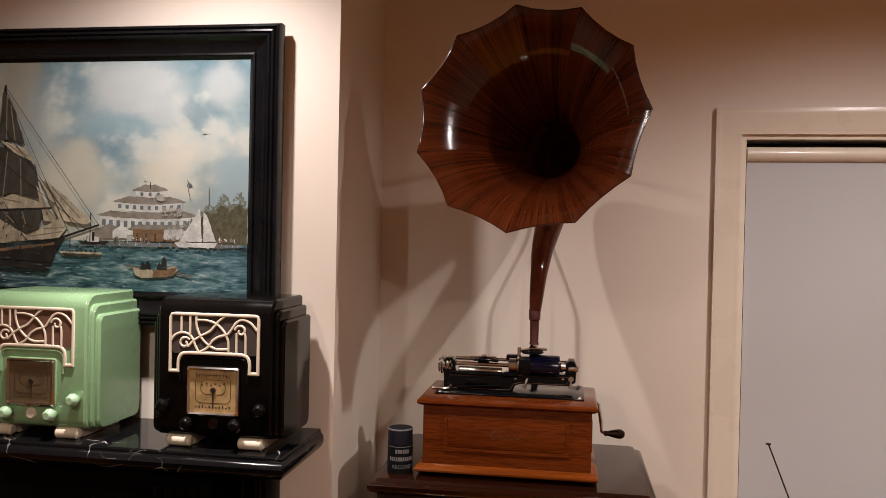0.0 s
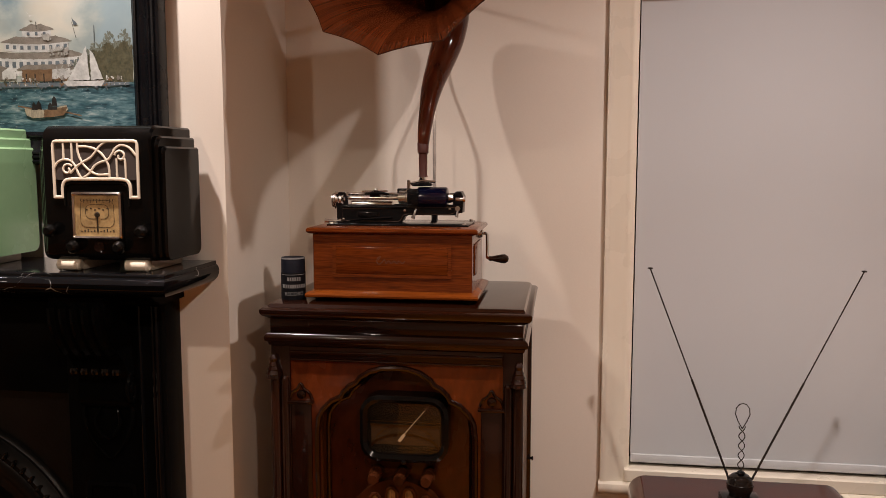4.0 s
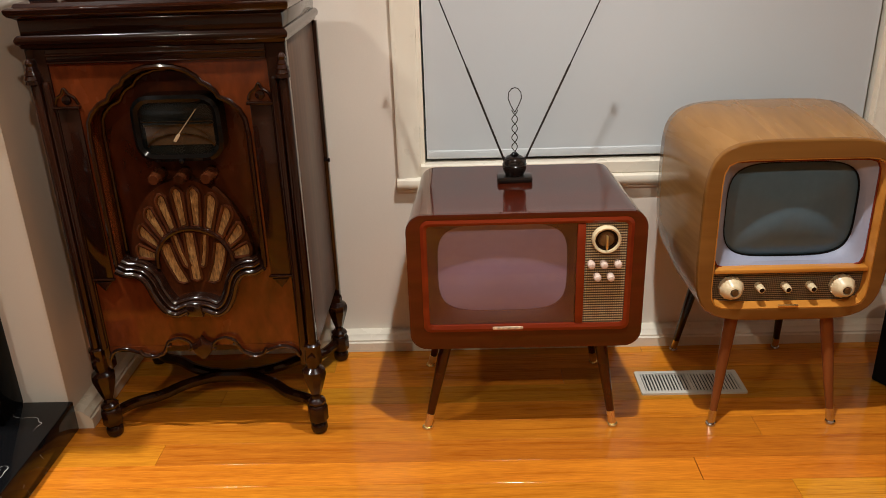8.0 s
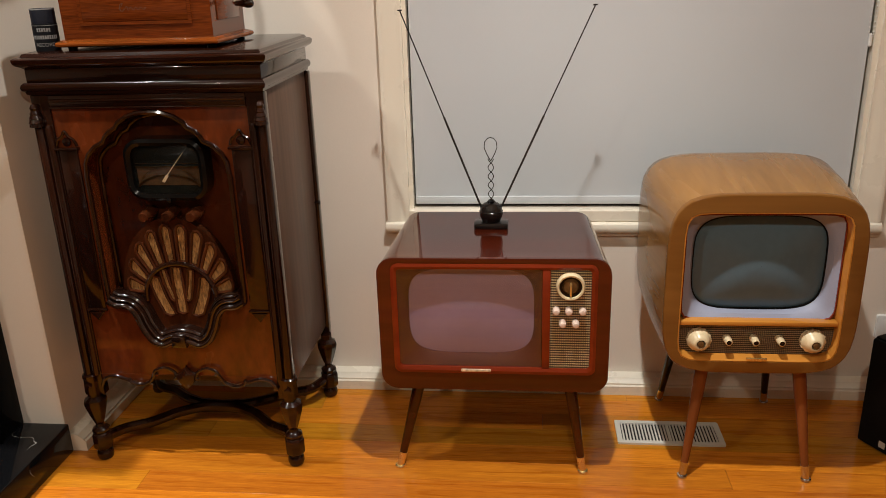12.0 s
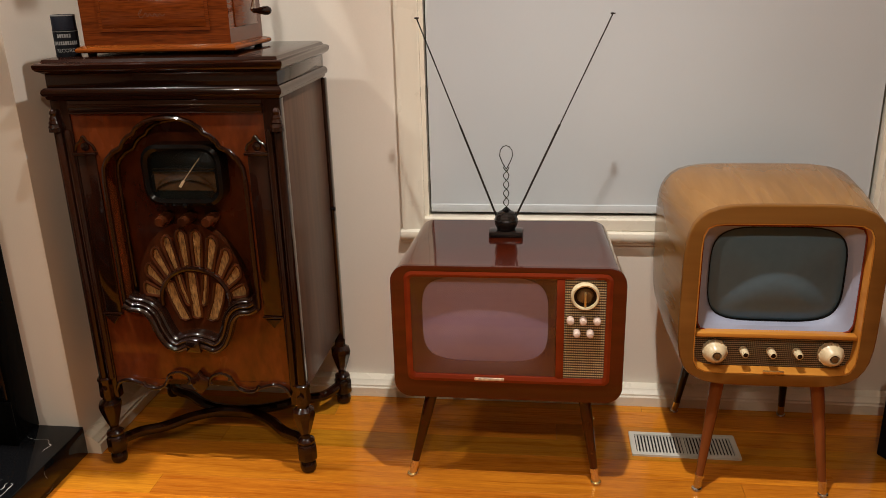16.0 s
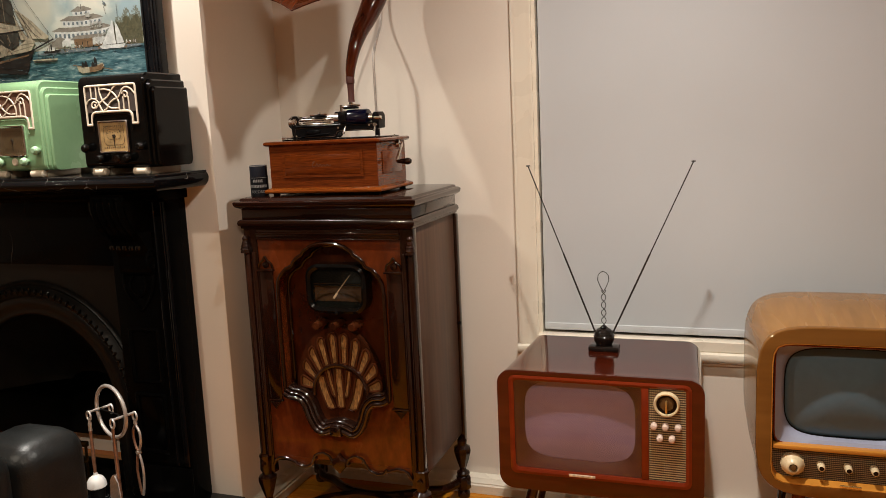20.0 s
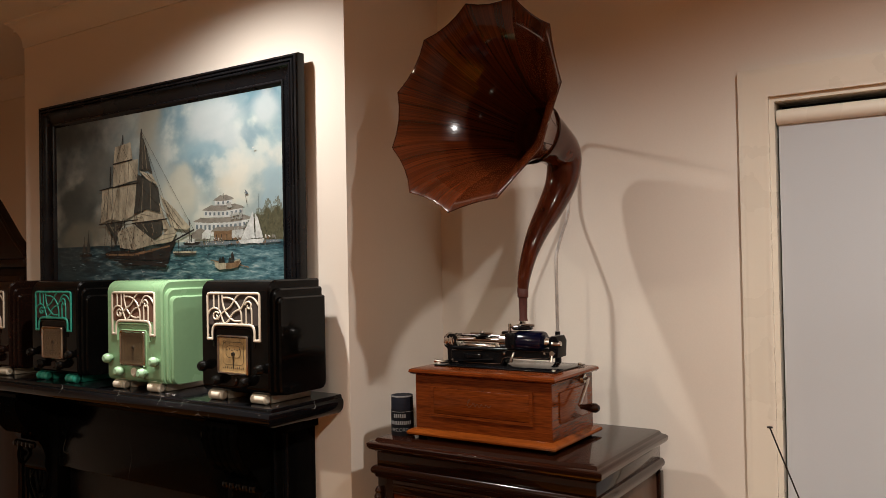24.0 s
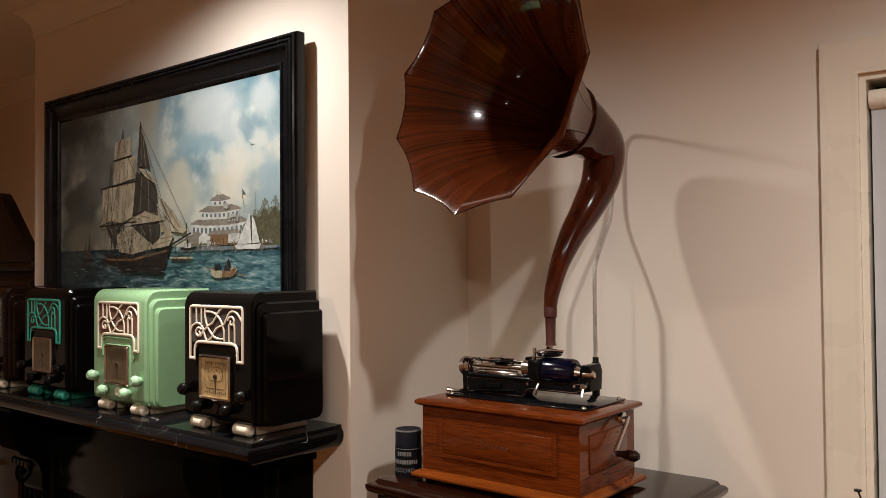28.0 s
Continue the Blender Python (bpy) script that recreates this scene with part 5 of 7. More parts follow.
part("guide_rod", lathe([(0.004, -0.130), (0.004, 0.13)], 12, (0, 0.030, 0.236), "x"), M_STEEL, ph)
part("lever", tube([(-0.12, -0.012, 0.176), (-0.05, -0.014, 0.182), (-0.02, -0.012, 0.183)], 0.0035, 8), M_BLACK, ph)
part("carriage", box(-0.075, -0.050, -0.004, 0.030, 0.232, 0.242, 0.002), M_BLACK, ph)
part("thumb_screw", lathe([(0.004, 0.240), (0.006, 0.246), (0.004, 0.250)], 10, (-0.062, 0.008, 0)), M_STEEL, ph)
part("screw_cover", lathe([(0.0085, -0.120), (0.0095, -0.118), (0.0095, -0.022), (0.0085, -0.020)], 16, (0, 0.006, 0.212), "x"), M_STEEL, ph, "nickel mandrel tube")
part("half_nut_arm", tube([(-0.030, 0.002, 0.236), (-0.044, -0.006, 0.240), (-0.085, -0.008, 0.238)], [0.003, 0.004, 0.0025], 8), M_BLACK, ph)
part("half_nut_spring", tube([(-0.034, 0.010, 0.244), (-0.095, 0.008, 0.243)], 0.0022, 8), M_STEEL, ph)
part("carriage_block", box(-0.008, 0.040, -0.010, 0.030, 0.196, 0.214, 0.003), M_BLACK, ph)
part("carriage_top", box(-0.012, 0.022, 0.014, 0.040, 0.236, 0.250, 0.003), M_BLACK, ph)
for gx, gr in ((-0.158, 0.021), (-0.164, 0.017)):
    part("belt_wheel", lathe([(0.003, gx - 0.0022), (gr, gx - 0.0022), (gr - 0.0015, gx), (gr, gx + 0.0022), (0.003, gx + 0.0022)], 24, (0, 0.010, 0.222), "x"), M_STEEL, ph)
part("governor_cover", box(-0.100, -0.052, -0.018, -0.012, 0.184, 0.196, 0.002), M_BLACK, ph)
part("end_bearing", lathe([(0.004, 0.126), (0.009, 0.130), (0.009, 0.146), (0.005, 0.152)], 14, (0, 0.004, 0.226), "x"), M_STEEL, ph)
for bx_, bz_ in ((-0.135, 0.178), (0.012, 0.200), (0.118, 0.204)):
    part("screw_head", lathe([(0.001, -0.016), (0.003, -0.0155), (0.0032, -0.012)], 10, (bx_, 0, bz_), "y"), M_STEEL, ph)
part("collar", lathe([(0.010, -0.006), (0.017, -0.004), (0.017, 0.012), (0.012, 0.014)], 18, (0, 0.004, 0.228), "x"), M_STEEL, ph)
part("record_cylinder", lathe([(0.014, 0.040), (0.0255, 0.041), (0.0262, 0.045), (0.0262, 0.106), (0.0245, 0.110), (0.012, 0.111)], 28, (0, 0.004, 0.228), "x"), M_BLUE, ph, "glossy cobalt blue record cylinder")
part("mandrel", lathe([(0.010, 0.012), (0.021, 0.014), (0.0215, 0.041)], 24, (0, 0.004, 0.228), "x"), M_STEEL, ph, "bare nickel mandrel")
part("carriage_sleeve", box(0.018, 0.046, -0.026, 0.014, 0.212, 0.250, 0.005), M_BLACK, ph, "black reproducer carrier")
part("mandrel_end", lathe([(0.010, 0.110), (0.012, 0.114), (0.008, 0.124), (0.004, 0.132)], 14, (0, 0.004, 0.228), "x"), M_STEEL, ph)
part("end_gate", slab([(0.128, 0.192), (0.122, 0.200), (0.124, 0.236), (0.130, 0.244), (0.142, 0.244), (0.148, 0.232), (0.146, 0.195)][::-1], -0.004, 0.042, 0.002), M_BLACK, ph)
part("gate_latch", lathe([(0.006, -0.012), (0.007, -0.004), (0.005, 0.004)], 10, (0.136, -0.002, 0.205), "y"), M_STEEL, ph)
part("latch_tail", tube([(0.136, -0.012, 0.200), (0.134, -0.016, 0.186)], [0.0025, 0.004], 8), M_STEEL, ph)
part("lift_lever", tube([(0.038, -0.014, 0.203), (0.036, -0.020, 0.192), (0.032, -0.020, 0.182)], [0.003, 0.003, 0.005], 8), M_STEEL, ph)
part("reproducer", lathe([(0.004, 0.255), (0.023, 0.256), (0.026, 0.259), (0.023, 0.263), (0.010, 0.266), (0.006, 0.272), (0.004, 0.280)], 20, (0.048, 0.012, 0)), M_BLACK, ph)
part("reproducer_plate", tube([(0.018, 0.006, 0.262), (0.050, 0.004, 0.268), (0.080, 0.012, 0.266)], 0.003, 8), M_STEEL, ph)
part("reproducer_post", lathe([(0.004, 0.238), (0.004, 0.270)], 8, (0.018, 0.004, 0)), M_STEEL, ph)
part("start_lever", tube([(-0.175, -0.035, 0.176), (-0.150, -0.030, 0.174), (-0.135, -0.03, 0.176)], [0.005, 0.003, 0.006], 8), M_STEEL, ph)
# crank on the end
crank = part("crank", tube([(0.181, 0.052, 0.143), (0.196, 0.052, 0.143), (0.200, 0.040, 0.140), (0.204, 0.0, 0.112), (0.206, -0.022, 0.094), (0.212, -0.026, 0.092)], 0.0038, 8), M_STEEL, ph, "nickel crank")
part("crank_boss", lathe([(0.003, 0.180), (0.012, 0.181), (0.010, 0.188), (0.006, 0.190)], 14, (0, 0.052, 0.143), "x"), M_STEEL, crank)
part("handle", lathe([(0.002, 0.209), (0.006, 0.211), (0.0055, 0.218), (0.008, 0.228), (0.0105, 0.240), (0.0105, 0.247), (0.006, 0.254), (0.001, 0.256)], 14, (0, -0.026, 0.092), "x"), M_WALNUT, crank, "dark wooden crank handle")

# horn: eleven grained petals, swan neck, nickel crane rod
horn = thing("phonograph_horn", pose(0, 0, 0), "large eleven-sided red-brown grained wooden horn", "horn")
hn = Vector((-0.17, -0.97, 0.176)).normalized()
HC = Vector((-0.057, 1.623, 1.866))
upv = (Vector((0, 0, 1)) - hn * hn.z).normalized()
sx = upv.cross(hn).normalized()
HM = Matrix((( *sx, ), ( *upv, ), ( *hn, ))).transposed().to_4x4()
HM.translation = HC
A0 = radians(99.5)
bell = [(0.2445, 0.0), (0.222, -0.013), (0.199, -0.031), (0.176, -0.054), (0.153, -0.082), (0.131, -0.114), (0.111, -0.148), (0.094, -0.182), (0.080, -0.215), (0.0705, -0.245)]
NP = 11
hp = math.pi / NP


def petal():
    """One staved petal round local +x, slightly hollow across, 3 mm thick."""
    bm = bmesh.new()
    n = 8
    grid = []
    for side in (0, 1):
        rows = []
        for r, z in bell:
            r -= side * 0.003
            row = []
            for k in range(n + 1):
                a = -hp + 2 * hp * k / n
                flat = r * math.cos(hp) / math.cos(a)
                bow = (1 - (2 * k / n - 1) ** 2)
                rr = flat + 0.010 * (r / 0.24) * bow * (1 - r / 0.30) - 0.0085 * bow * (r / 0.2445) ** 4
                row.append(bm.verts.new((rr * math.cos(a), rr * math.sin(a), z - 0.006 * bow * (r / 0.245) ** 3 - side * 0.001)))
            rows.append(row)
        grid.append(rows)
    for side, rows in enumerate(grid):
        for a, b in zip(rows, rows[1:]):
            for k in range(n):
                bm.faces.new((a[k], a[k + 1], b[k + 1], b[k]))
    for i in range(len(bell) - 1):
        for k in (0, n):
            bm.faces.new((grid[0][i][k], grid[0][i + 1][k], grid[1][i + 1][k], grid[1][i][k]))
    for i in (0, len(bell) - 1):
        for k in range(n):
            bm.faces.new((grid[0][i][k], grid[0][i][k + 1], grid[1][i][k + 1], grid[1][i][k]))
    return finish(bm, True, 40)


pm = petal()
pm.materials.append(M_HORN)
for k in range(NP):
    m = HM @ Matrix.Rotation(A0 + hp + 2 * hp * k, 4, "Z")
    pt = part("petal", pm, None, horn, m=m)
    e = part("seam", tube([(r * 0.9985, 0, z) for r, z in ((bell[0][0], bell[0][1] + 0.0005), *bell[1:])], [0.0009] * len(bell), 5) if k == 0 else seam_mesh, M_WALNUT, horn, m=HM @ Matrix.Rotation(A0 + 2 * hp * k, 4, "Z"))
    seam_mesh = e.data
rim = bmesh.new()
pts = [(bell[0][0] * math.cos(A0 + 2 * hp * k), bell[0][0] * math.sin(A0 + 2 * hp * k), 0.0) for k in range(NP + 1)]
rimpts = []
for a, b in zip(pts, pts[1:]):
    for t in (0, 0.25, 0.5, 0.75):
        p = Vector(a).lerp(Vector(b), t)
        bow = 1 - (2 * t - 1) ** 2
        p *= 1 - (0.0085 - 0.0018) * bow / p.length
        rimpts.append(p + Vector((0, 0, -0.006 * (1 - (2 * t - 1) ** 2))))
rimpts.append(Vector(pts[-1]))
part("rim_bead", tube(rimpts, 0.0014, 6, rim), M_CARVE, horn, m=HM)
thr = HM @ Vector((0, 0, -0.240))
back = HM @ Vector((0, 0, -0.30))
npath = spline([thr, back + Vector((0.004, 0.0, -0.004)), (0.004, 1.972, 1.778), (-0.003, 1.972, 1.715), (-0.018, 1.938, 1.650), (-0.030, 1.893, 1.592), (-0.036, 1.855, 1.535), (-0.040, 1.832, 1.480), (-0.0415, 1.828, 1.452)], 6)
ctrl = [0.0725, 0.056, 0.046, 0.040, 0.033, 0.026, 0.0195, 0.0155, 0.013]
nr = []
for i in range(len(npath)):
    f = i / 6
    a = min(int(f), len(ctrl) - 2)
    nr.append(ctrl[a] + (ctrl[a + 1] - ctrl[a]) * (f - a))
part("swan_neck", tube(npath, nr, 22, caps=False), M_NECK, horn, "glossy curved wooden neck", angle=20)
part("neck_ring", tube([HM @ Vector((0.0738 * math.cos(a), 0.0738 * math.sin(a), -0.240)) for a in (2 * math.pi * k / 33 for k in range(34))], 0.003, 6), M_WALNUT, horn)
part("rubber_sleeve", lathe([(0.011, 1.376), (0.0095, 1.382), (0.0105, 1.43), (0.013, 1.433), (0.0135, 1.455), (0.012, 1.458)], 14, (-0.0425, 1.829, 0)), M_SLEEVE, horn, "dull red rubber sleeve")
part("elbow", lathe([(0.005, 1.366), (0.007, 1.370), (0.006, 1.378)], 10, (-0.044, 1.830, 0)), M_STEEL, horn)
RX = -0.045
rod = part("crane_rod", tube(spline([(RX, 2.020, 1.20), (RX, 2.020, 1.36), (RX, 2.020, 1.51), (RX, 2.030, 1.545), (RX, 2.062, 1.592), (RX, 2.092, 1.630), (RX, 2.105, 1.665), (RX, 2.108, 1.72), (RX, 2.108, 1.785), (RX, 2.100, 1.828), (RX, 2.078, 1.858), (RX, 2.045, 1.875), (RX, 1.993, 1.895), (RX, 1.929, 1.919), (RX, 1.870, 1.941), (RX, 1.800, 1.968)], 4), 0.0045, 10), M_PEWTER, horn, "nickel crane rod")
part("crane_hook", tube([(RX, 1.800, 1.968), (RX, 1.794, 1.962), (RX, 1.793, 1.952)], 0.003, 8), M_STEEL, rod)
part("crane_socket", lathe([(0.0075, 1.16), (0.0085, 1.17), (0.0085, 1.300), (0.011, 1.303), (0.011, 1.318), (0.007, 1.324), (0.0065, 1.335)], 14, (RX, 2.020, 0)), M_BLACK, rod, "black socket")
part("crane_arm", box(RX - 0.012, RX + 0.012, 1.936, 2.012, 1.172, 1.196, 0.003), M_BLACK, rod)

# boxed cylinder record standing beside
rec = thing("cylinder_record_box", pose(-0.327, 1.722, CT), "dark blue cardboard cylinder record box with pale lettering", "record box")
part("tube", lathe([(0.0, 0), (0.0275, 0), (0.0278, 0.002), (0.0278, 0.062), (0.0270, 0.062)], 32), M_RECBOX, rec)
part("lid", lathe([(0.0270, 0.0622), (0.0270, 0.094), (0.0262, 0.0955), (0.0, 0.0955)], 32), M_RECLID, rec, "worn blue lid")
part("lid_rim", lathe([(0.0273, 0.0930), (0.0274, 0.0945), (0.0268, 0.0960), (0.0258, 0.0960)], 32, caps=False), M_RECEDGE, rec)


def wrapped_text(txt, size, z, radius, parent, material, centre=-math.pi / 2):
    """Lettering laid round a cylinder as thin raised shapes."""
    cu = bpy.data.curves.new("lettering", "FONT")
    cu.body, cu.size, cu.align_x, cu.extrude = txt, size, "CENTER", 0.0
    tmp = bpy.data.objects.new("lettering", cu)
    scene.collection.objects.link(tmp)
    bpy.context.view_layer.update()
    me = bpy.data.meshes.new_from_object(tmp.evaluated_get(bpy.context.evaluated_depsgraph_get()))
    bpy.data.objects.remove(tmp)
    bpy.data.curves.remove(cu)
    for v in me.vertices:
        a = centre + v.co.x / radius
        v.co = Vector((radius * math.cos(a), radius * math.sin(a), z + v.co.y))
    me.materials.append(material)
    return part("lettering", me, None, parent, "pale printed lettering")


wrapped_text("RECORD", 0.0115, 0.011, 0.0282, rec, M_RECEDGE, centre=-math.pi / 2 + 0.38)
# two lines of printing as plain bars, one to a character
for z, n, w in ((0.044, 6, 0.19), (0.0275, 12, 0.18)):
    for k in range(n):
        a0 = -math.pi / 2 + 0.38 + (k - n / 2 + 0.12) * w
        rings = [[(r * math.cos(a), r * math.sin(a), h) for a in (a0, a0 + w * 0.38, a0 + w * 0.76)] for r, h in ((0.0280, z), (0.0282, z), (0.0282, z + 0.0085), (0.0280, z + 0.0085))]
        part("printed_bar", loft(rings, close=False), M_RECEDGE, rec)
part("label_line", lathe([(0.0280, 0.0575), (0.0280, 0.0588)], 32, caps=False), M_RECEDGE, rec)


# ---- televisions ----
def splayed_leg(name, top, foot, parent, r0, r1, material, ferrule, label):
    """Tapered round leg from under the cabinet to the floor, with a metal ferrule and glide."""
    a, b = Vector(top), Vector(foot)
    d = b - a
    e = a + d * (1 - 0.042 / d.length)
    rm = r1 + (r0 - r1) * 0.042 / d.length
    lg = part(name, tube([a, a + d * 0.3, e], [r0, r0 * 0.9, rm], 14), material, parent, label)
    part("ferrule", tube([e, a + d * 0.985], [rm + 0.0008, r1 + 0.0008], 14), ferrule, lg, "metal ferrule")
    part("glide", lathe([(r1 + 0.003, 0.0), (r1 + 0.005, 0.002), (r1 + 0.004, 0.006), (r1, 0.008)], 14, (b.x, b.y, b.z)), ferrule, lg)
    return lg


def pillow(outline, w, h, n, cx, cz):
    """The outline's points pushed on to a swollen-sided oblong."""
    res = []
    for x, z in outline:
        a, b = (x - cx) / (w / 2), (z - cz) / (h / 2)
        k = (abs(a) ** n + abs(b) ** n) ** (-1 / n)
        res.append((cx + (x - cx) * k, cz + (z - cz) * k))
    return res


def fine_rect(w, h, cx, cz, n=12):
    """A rectangle's outline with points along its sides."""
    res = []
    for sx_, sz_, ex, ez in ((1, -1, 1, 1), (1, 1, -1, 1), (-1, 1, -1, -1), (-1, -1, 1, -1)):
        for k in range(n):
            f = k / n
            res.append((cx + w / 2 * (sx_ + (ex - sx_) * f), cz + h / 2 * (sz_ + (ez - sz_) * f)))
    return res


def bulge(w, h, p, y0, depth, n=10, cx=0.0, cz=0.0):
    """A picture-tube face: swollen oblong outline, curving forward."""
    o = pillow(fine_rect(w, h, cx, cz), w, h, p, cx, cz)
    rings = []
    for k in range(n + 1):
        f = 1 - k / n
        rings.append([(cx + (x - cx) * max(f, 0.002), y0 - depth * (1 - f * f), cz + (z - cz) * max(f, 0.002)) for x, z in o])
    return loft(rings, caps=False)


def mask(ow, oh, ox, oz, y0, iw, ih, ix, iz, y1, p):
    """A tapered surround from a rectangle to the tube's outline."""
    a = fine_rect(ow, oh, ox, oz)
    b = pillow(fine_rect(iw, ih, ix, iz), iw, ih, p, ix, iz)
    return loft([[(x, y0, z) for x, z in a], [((x + u) / 2, (y0 * 1.3 + y1 * 0.7) / 2, (z + v) / 2) for (x, z), (u, v) in zip(a, b)], [(x, y1, z) for x, z in b], [(ix + (x - ix) * 0.995, y1 + 0.004, iz + (z - iz) * 0.995) for x, z in b]], caps=False)


M_AMBERF = mat("amber_selector_face", (0.10, 0.050, 0.018), 0.2, vary=0.4, scale=60)

# lower red-brown set
tv = thing("television", pose(0.7245, 1.658, 0), "glossy red mahogany television with side speaker panel on splayed legs", "television")
CZ, HH, CW = 0.4235, 0.3545, 0.566
o_f = rrect(CW, HH, 0.042, 8, 0, CZ)
levels = [(o_f, 0.010), (rrect(CW - 0.006, HH - 0.004, 0.042, 8, 0, CZ), 0.06), (rrect(CW - 0.040, HH + 0.006, 0.045, 8, 0, CZ + 0.003), 0.360), (rrect(CW - 0.060, HH - 0.014, 0.045, 8, 0, CZ + 0.003), 0.371)]
part("cabinet", loft([[(x, y, z) for x, z in o] for o, y in levels], caps=False), M_ROSE, tv, "glossy mahogany cabinet")
part("back_panel", slab(levels[-1][0], 0.366, 0.3705), M_BAKEBR, tv)
rim = hoop(o_f, rrect(0.500, 0.293, 0.018, 8, 0.001, 0.4405), 0.0, 0.0102, 0.001)
part("front_frame", rim, M_ROSE_F, tv)
part("inner_trim", hoop(rrect(0.4995, 0.2925, 0.018, 8, 0.001, 0.4405), rrect(0.470, 0.262, 0.010, 8, 0.001, 0.4425), -0.002, 0.008, 0.003), M_REDTRIM, tv, "orange-red trim")
part("divider", box(0.119, 0.139, -0.003, 0.009, 0.312, 0.573, 0.003), M_REDTRIM, tv)
# screen side
part("screen_mask", mask(0.352, 0.262, -0.058, 0.4425, 0.006, 0.312, 0.228, -0.055, 0.452, 0.024, 4.2), M_MASK1, tv, "brown tapered screen mask")
part("picture_tube", bulge(0.322, 0.238, 4.2, 0.028, 0.010, 10, -0.055, 0.452), M_SCREEN1, tv, "blank grey-mauve screen")
part("safety_glass", sheet([(-0.234, 0.312), (0.119, 0.312), (0.119, 0.573), (-0.234, 0.573)], 0.003), M_TVPANE, tv)
part("speaker_panel", box(0.139, 0.236, 0.002, 0.0092, 0.312, 0.573), M_WEAVE1, tv, "gold woven speaker cloth")
sel = part("channel_selector", lathe([(0.0265, -0.008), (0.0275, -0.015), (0.031, -0.016), (0.034, -0.010), (0.034, 0.001)], 32, (0.186, 0, 0.533), "y", caps=False), M_IVORYK, tv, "cream selector ring")
part("selector_well", lathe([(0.0, -0.005), (0.027, -0.005), (0.027, -0.002)], 28, (0.186, 0, 0.533), "y"), M_BAKEBR, sel)
part("selector_face", lathe([(0.0, -0.013), (0.015, -0.012), (0.019, -0.008), (0.020, -0.004)], 24, (0.186, 0, 0.533), "y"), M_AMBERF, sel)
part("selector_bar", box(0.1835, 0.1885, -0.022, -0.010, 0.512, 0.546, 0.0022), M_BRASS, sel, "brass finger bar")
for kx, kz in ((0.153, 0.470), (0.183, 0.470), (0.2155, 0.470), (0.1685, 0.437), (0.200, 0.437)):
    part("knob", lathe([(0.001, -0.021), (0.006, -0.020), (0.0085, -0.016), (0.0095, -0.008), (0.0085, 0.002)], 14, (kx, 0, kz), "y"), M_TAN, tv, "small pearly knob")
part("badge", box(-0.080, -0.006, -0.0075, -0.003, 0.3005, 0.3085, 0.002), M_PALEGILT, tv, "gilt name badge")
for sxx, fx in ((-1, -0.2525), (1, 0.2305)):
    splayed_leg("leg", (sxx * 0.192, 0.062, 0.25), (fx, 0.019, 0), tv, 0.0165, 0.009, M_ROSE, M_BRASS, "dark tapered leg")
    splayed_leg("leg", (sxx * 0.192, 0.29, 0.25), (fx, 0.335, 0), tv, 0.0165, 0.009, M_ROSE, M_BRASS, "dark tapered leg")

# taller blond set
tb = thing("television", pose(1.361, 1.665, 0), "blond maple television with rounded cabinet on splayed timber legs", "television")
TX2 = -0.004   # the front's middle


def cushioned(w, z0, z1, p):
    """Outline with bowed sides and soft corners between two heights."""
    h, cz = z1 - z0, (z0 + z1) / 2
    return pillow(fine_rect(w, h, TX2, cz, 14), w, h, p, TX2, cz)


def at_depths(levels):
    return [[(x, y, z) for x, z in o] for o, y in levels]


lv = [(cushioned(0.450, 0.303, 0.757, 5), 0.012), (cushioned(0.458, 0.305, 0.762, 5), 0.05), (cushioned(0.482, 0.316, 0.774, 5), 0.17), (cushioned(0.498, 0.345, 0.781, 5), 0.30), (cushioned(0.490, 0.372, 0.772, 5), 0.350), (cushioned(0.460, 0.390, 0.755, 5), 0.365)]
part("cabinet", loft(at_depths(lv), caps=False), M_MAPLE, tb, "blond maple veneer cabinet", angle=60)
part("back_panel", slab(lv[-1][0], 0.36, 0.3645), M_BAKEBR, tb)
fr2 = [(cushioned(0.450, 0.303, 0.757, 5), 0.0125), (cushioned(0.4495, 0.3032, 0.7568, 5), 0.006), (cushioned(0.446, 0.305, 0.755, 5), 0.0015), (cushioned(0.440, 0.308, 0.752, 5.2), 0.0), (cushioned(0.376, 0.335, 0.713, 11), -0.001), (cushioned(0.376, 0.335, 0.713, 11), 0.040)]
part("front_frame", loft(at_depths(fr2), caps=False), M_MAPLE_F, tb, angle=25)
tr2 = [(cushioned(0.3755, 0.3355, 0.7125, 11), 0.012), (cushioned(0.3755, 0.3355, 0.7125, 11), 0.0005), (cushioned(0.370, 0.338, 0.710, 11), 0.0), (cushioned(0.361, 0.348, 0.702, 12), 0.036)]
part("inner_trim", loft(at_depths(tr2), caps=False), M_MAPLE_T, tb, "amber timber trim")
bd2 = [(cushioned(0.3605, 0.4325, 0.7015, 14), 0.034), (cushioned(0.3605, 0.4325, 0.7015, 14), 0.026), (cushioned(0.3545, 0.4355, 0.6985, 14), 0.026), (cushioned(0.3545, 0.4355, 0.6985, 14), 0.034)]
part("orange_bead", loft(at_depths(bd2), caps=False), M_REDTRIM, tb)
mk2 = [(cushioned(0.356, 0.434, 0.699, 14), 0.030), (cushioned(0.326, 0.447, 0.6945, 14), 0.038), (cushioned(0.318, 0.449, 0.692, 6), 0.046), (cushioned(0.310, 0.450, 0.689, 4.2), 0.058), (cushioned(0.308, 0.451, 0.688, 4.2), 0.064)]
part("screen_mask", loft(at_depths(mk2), caps=False), M_MASK2, tb, "lilac-grey flared screen mask")
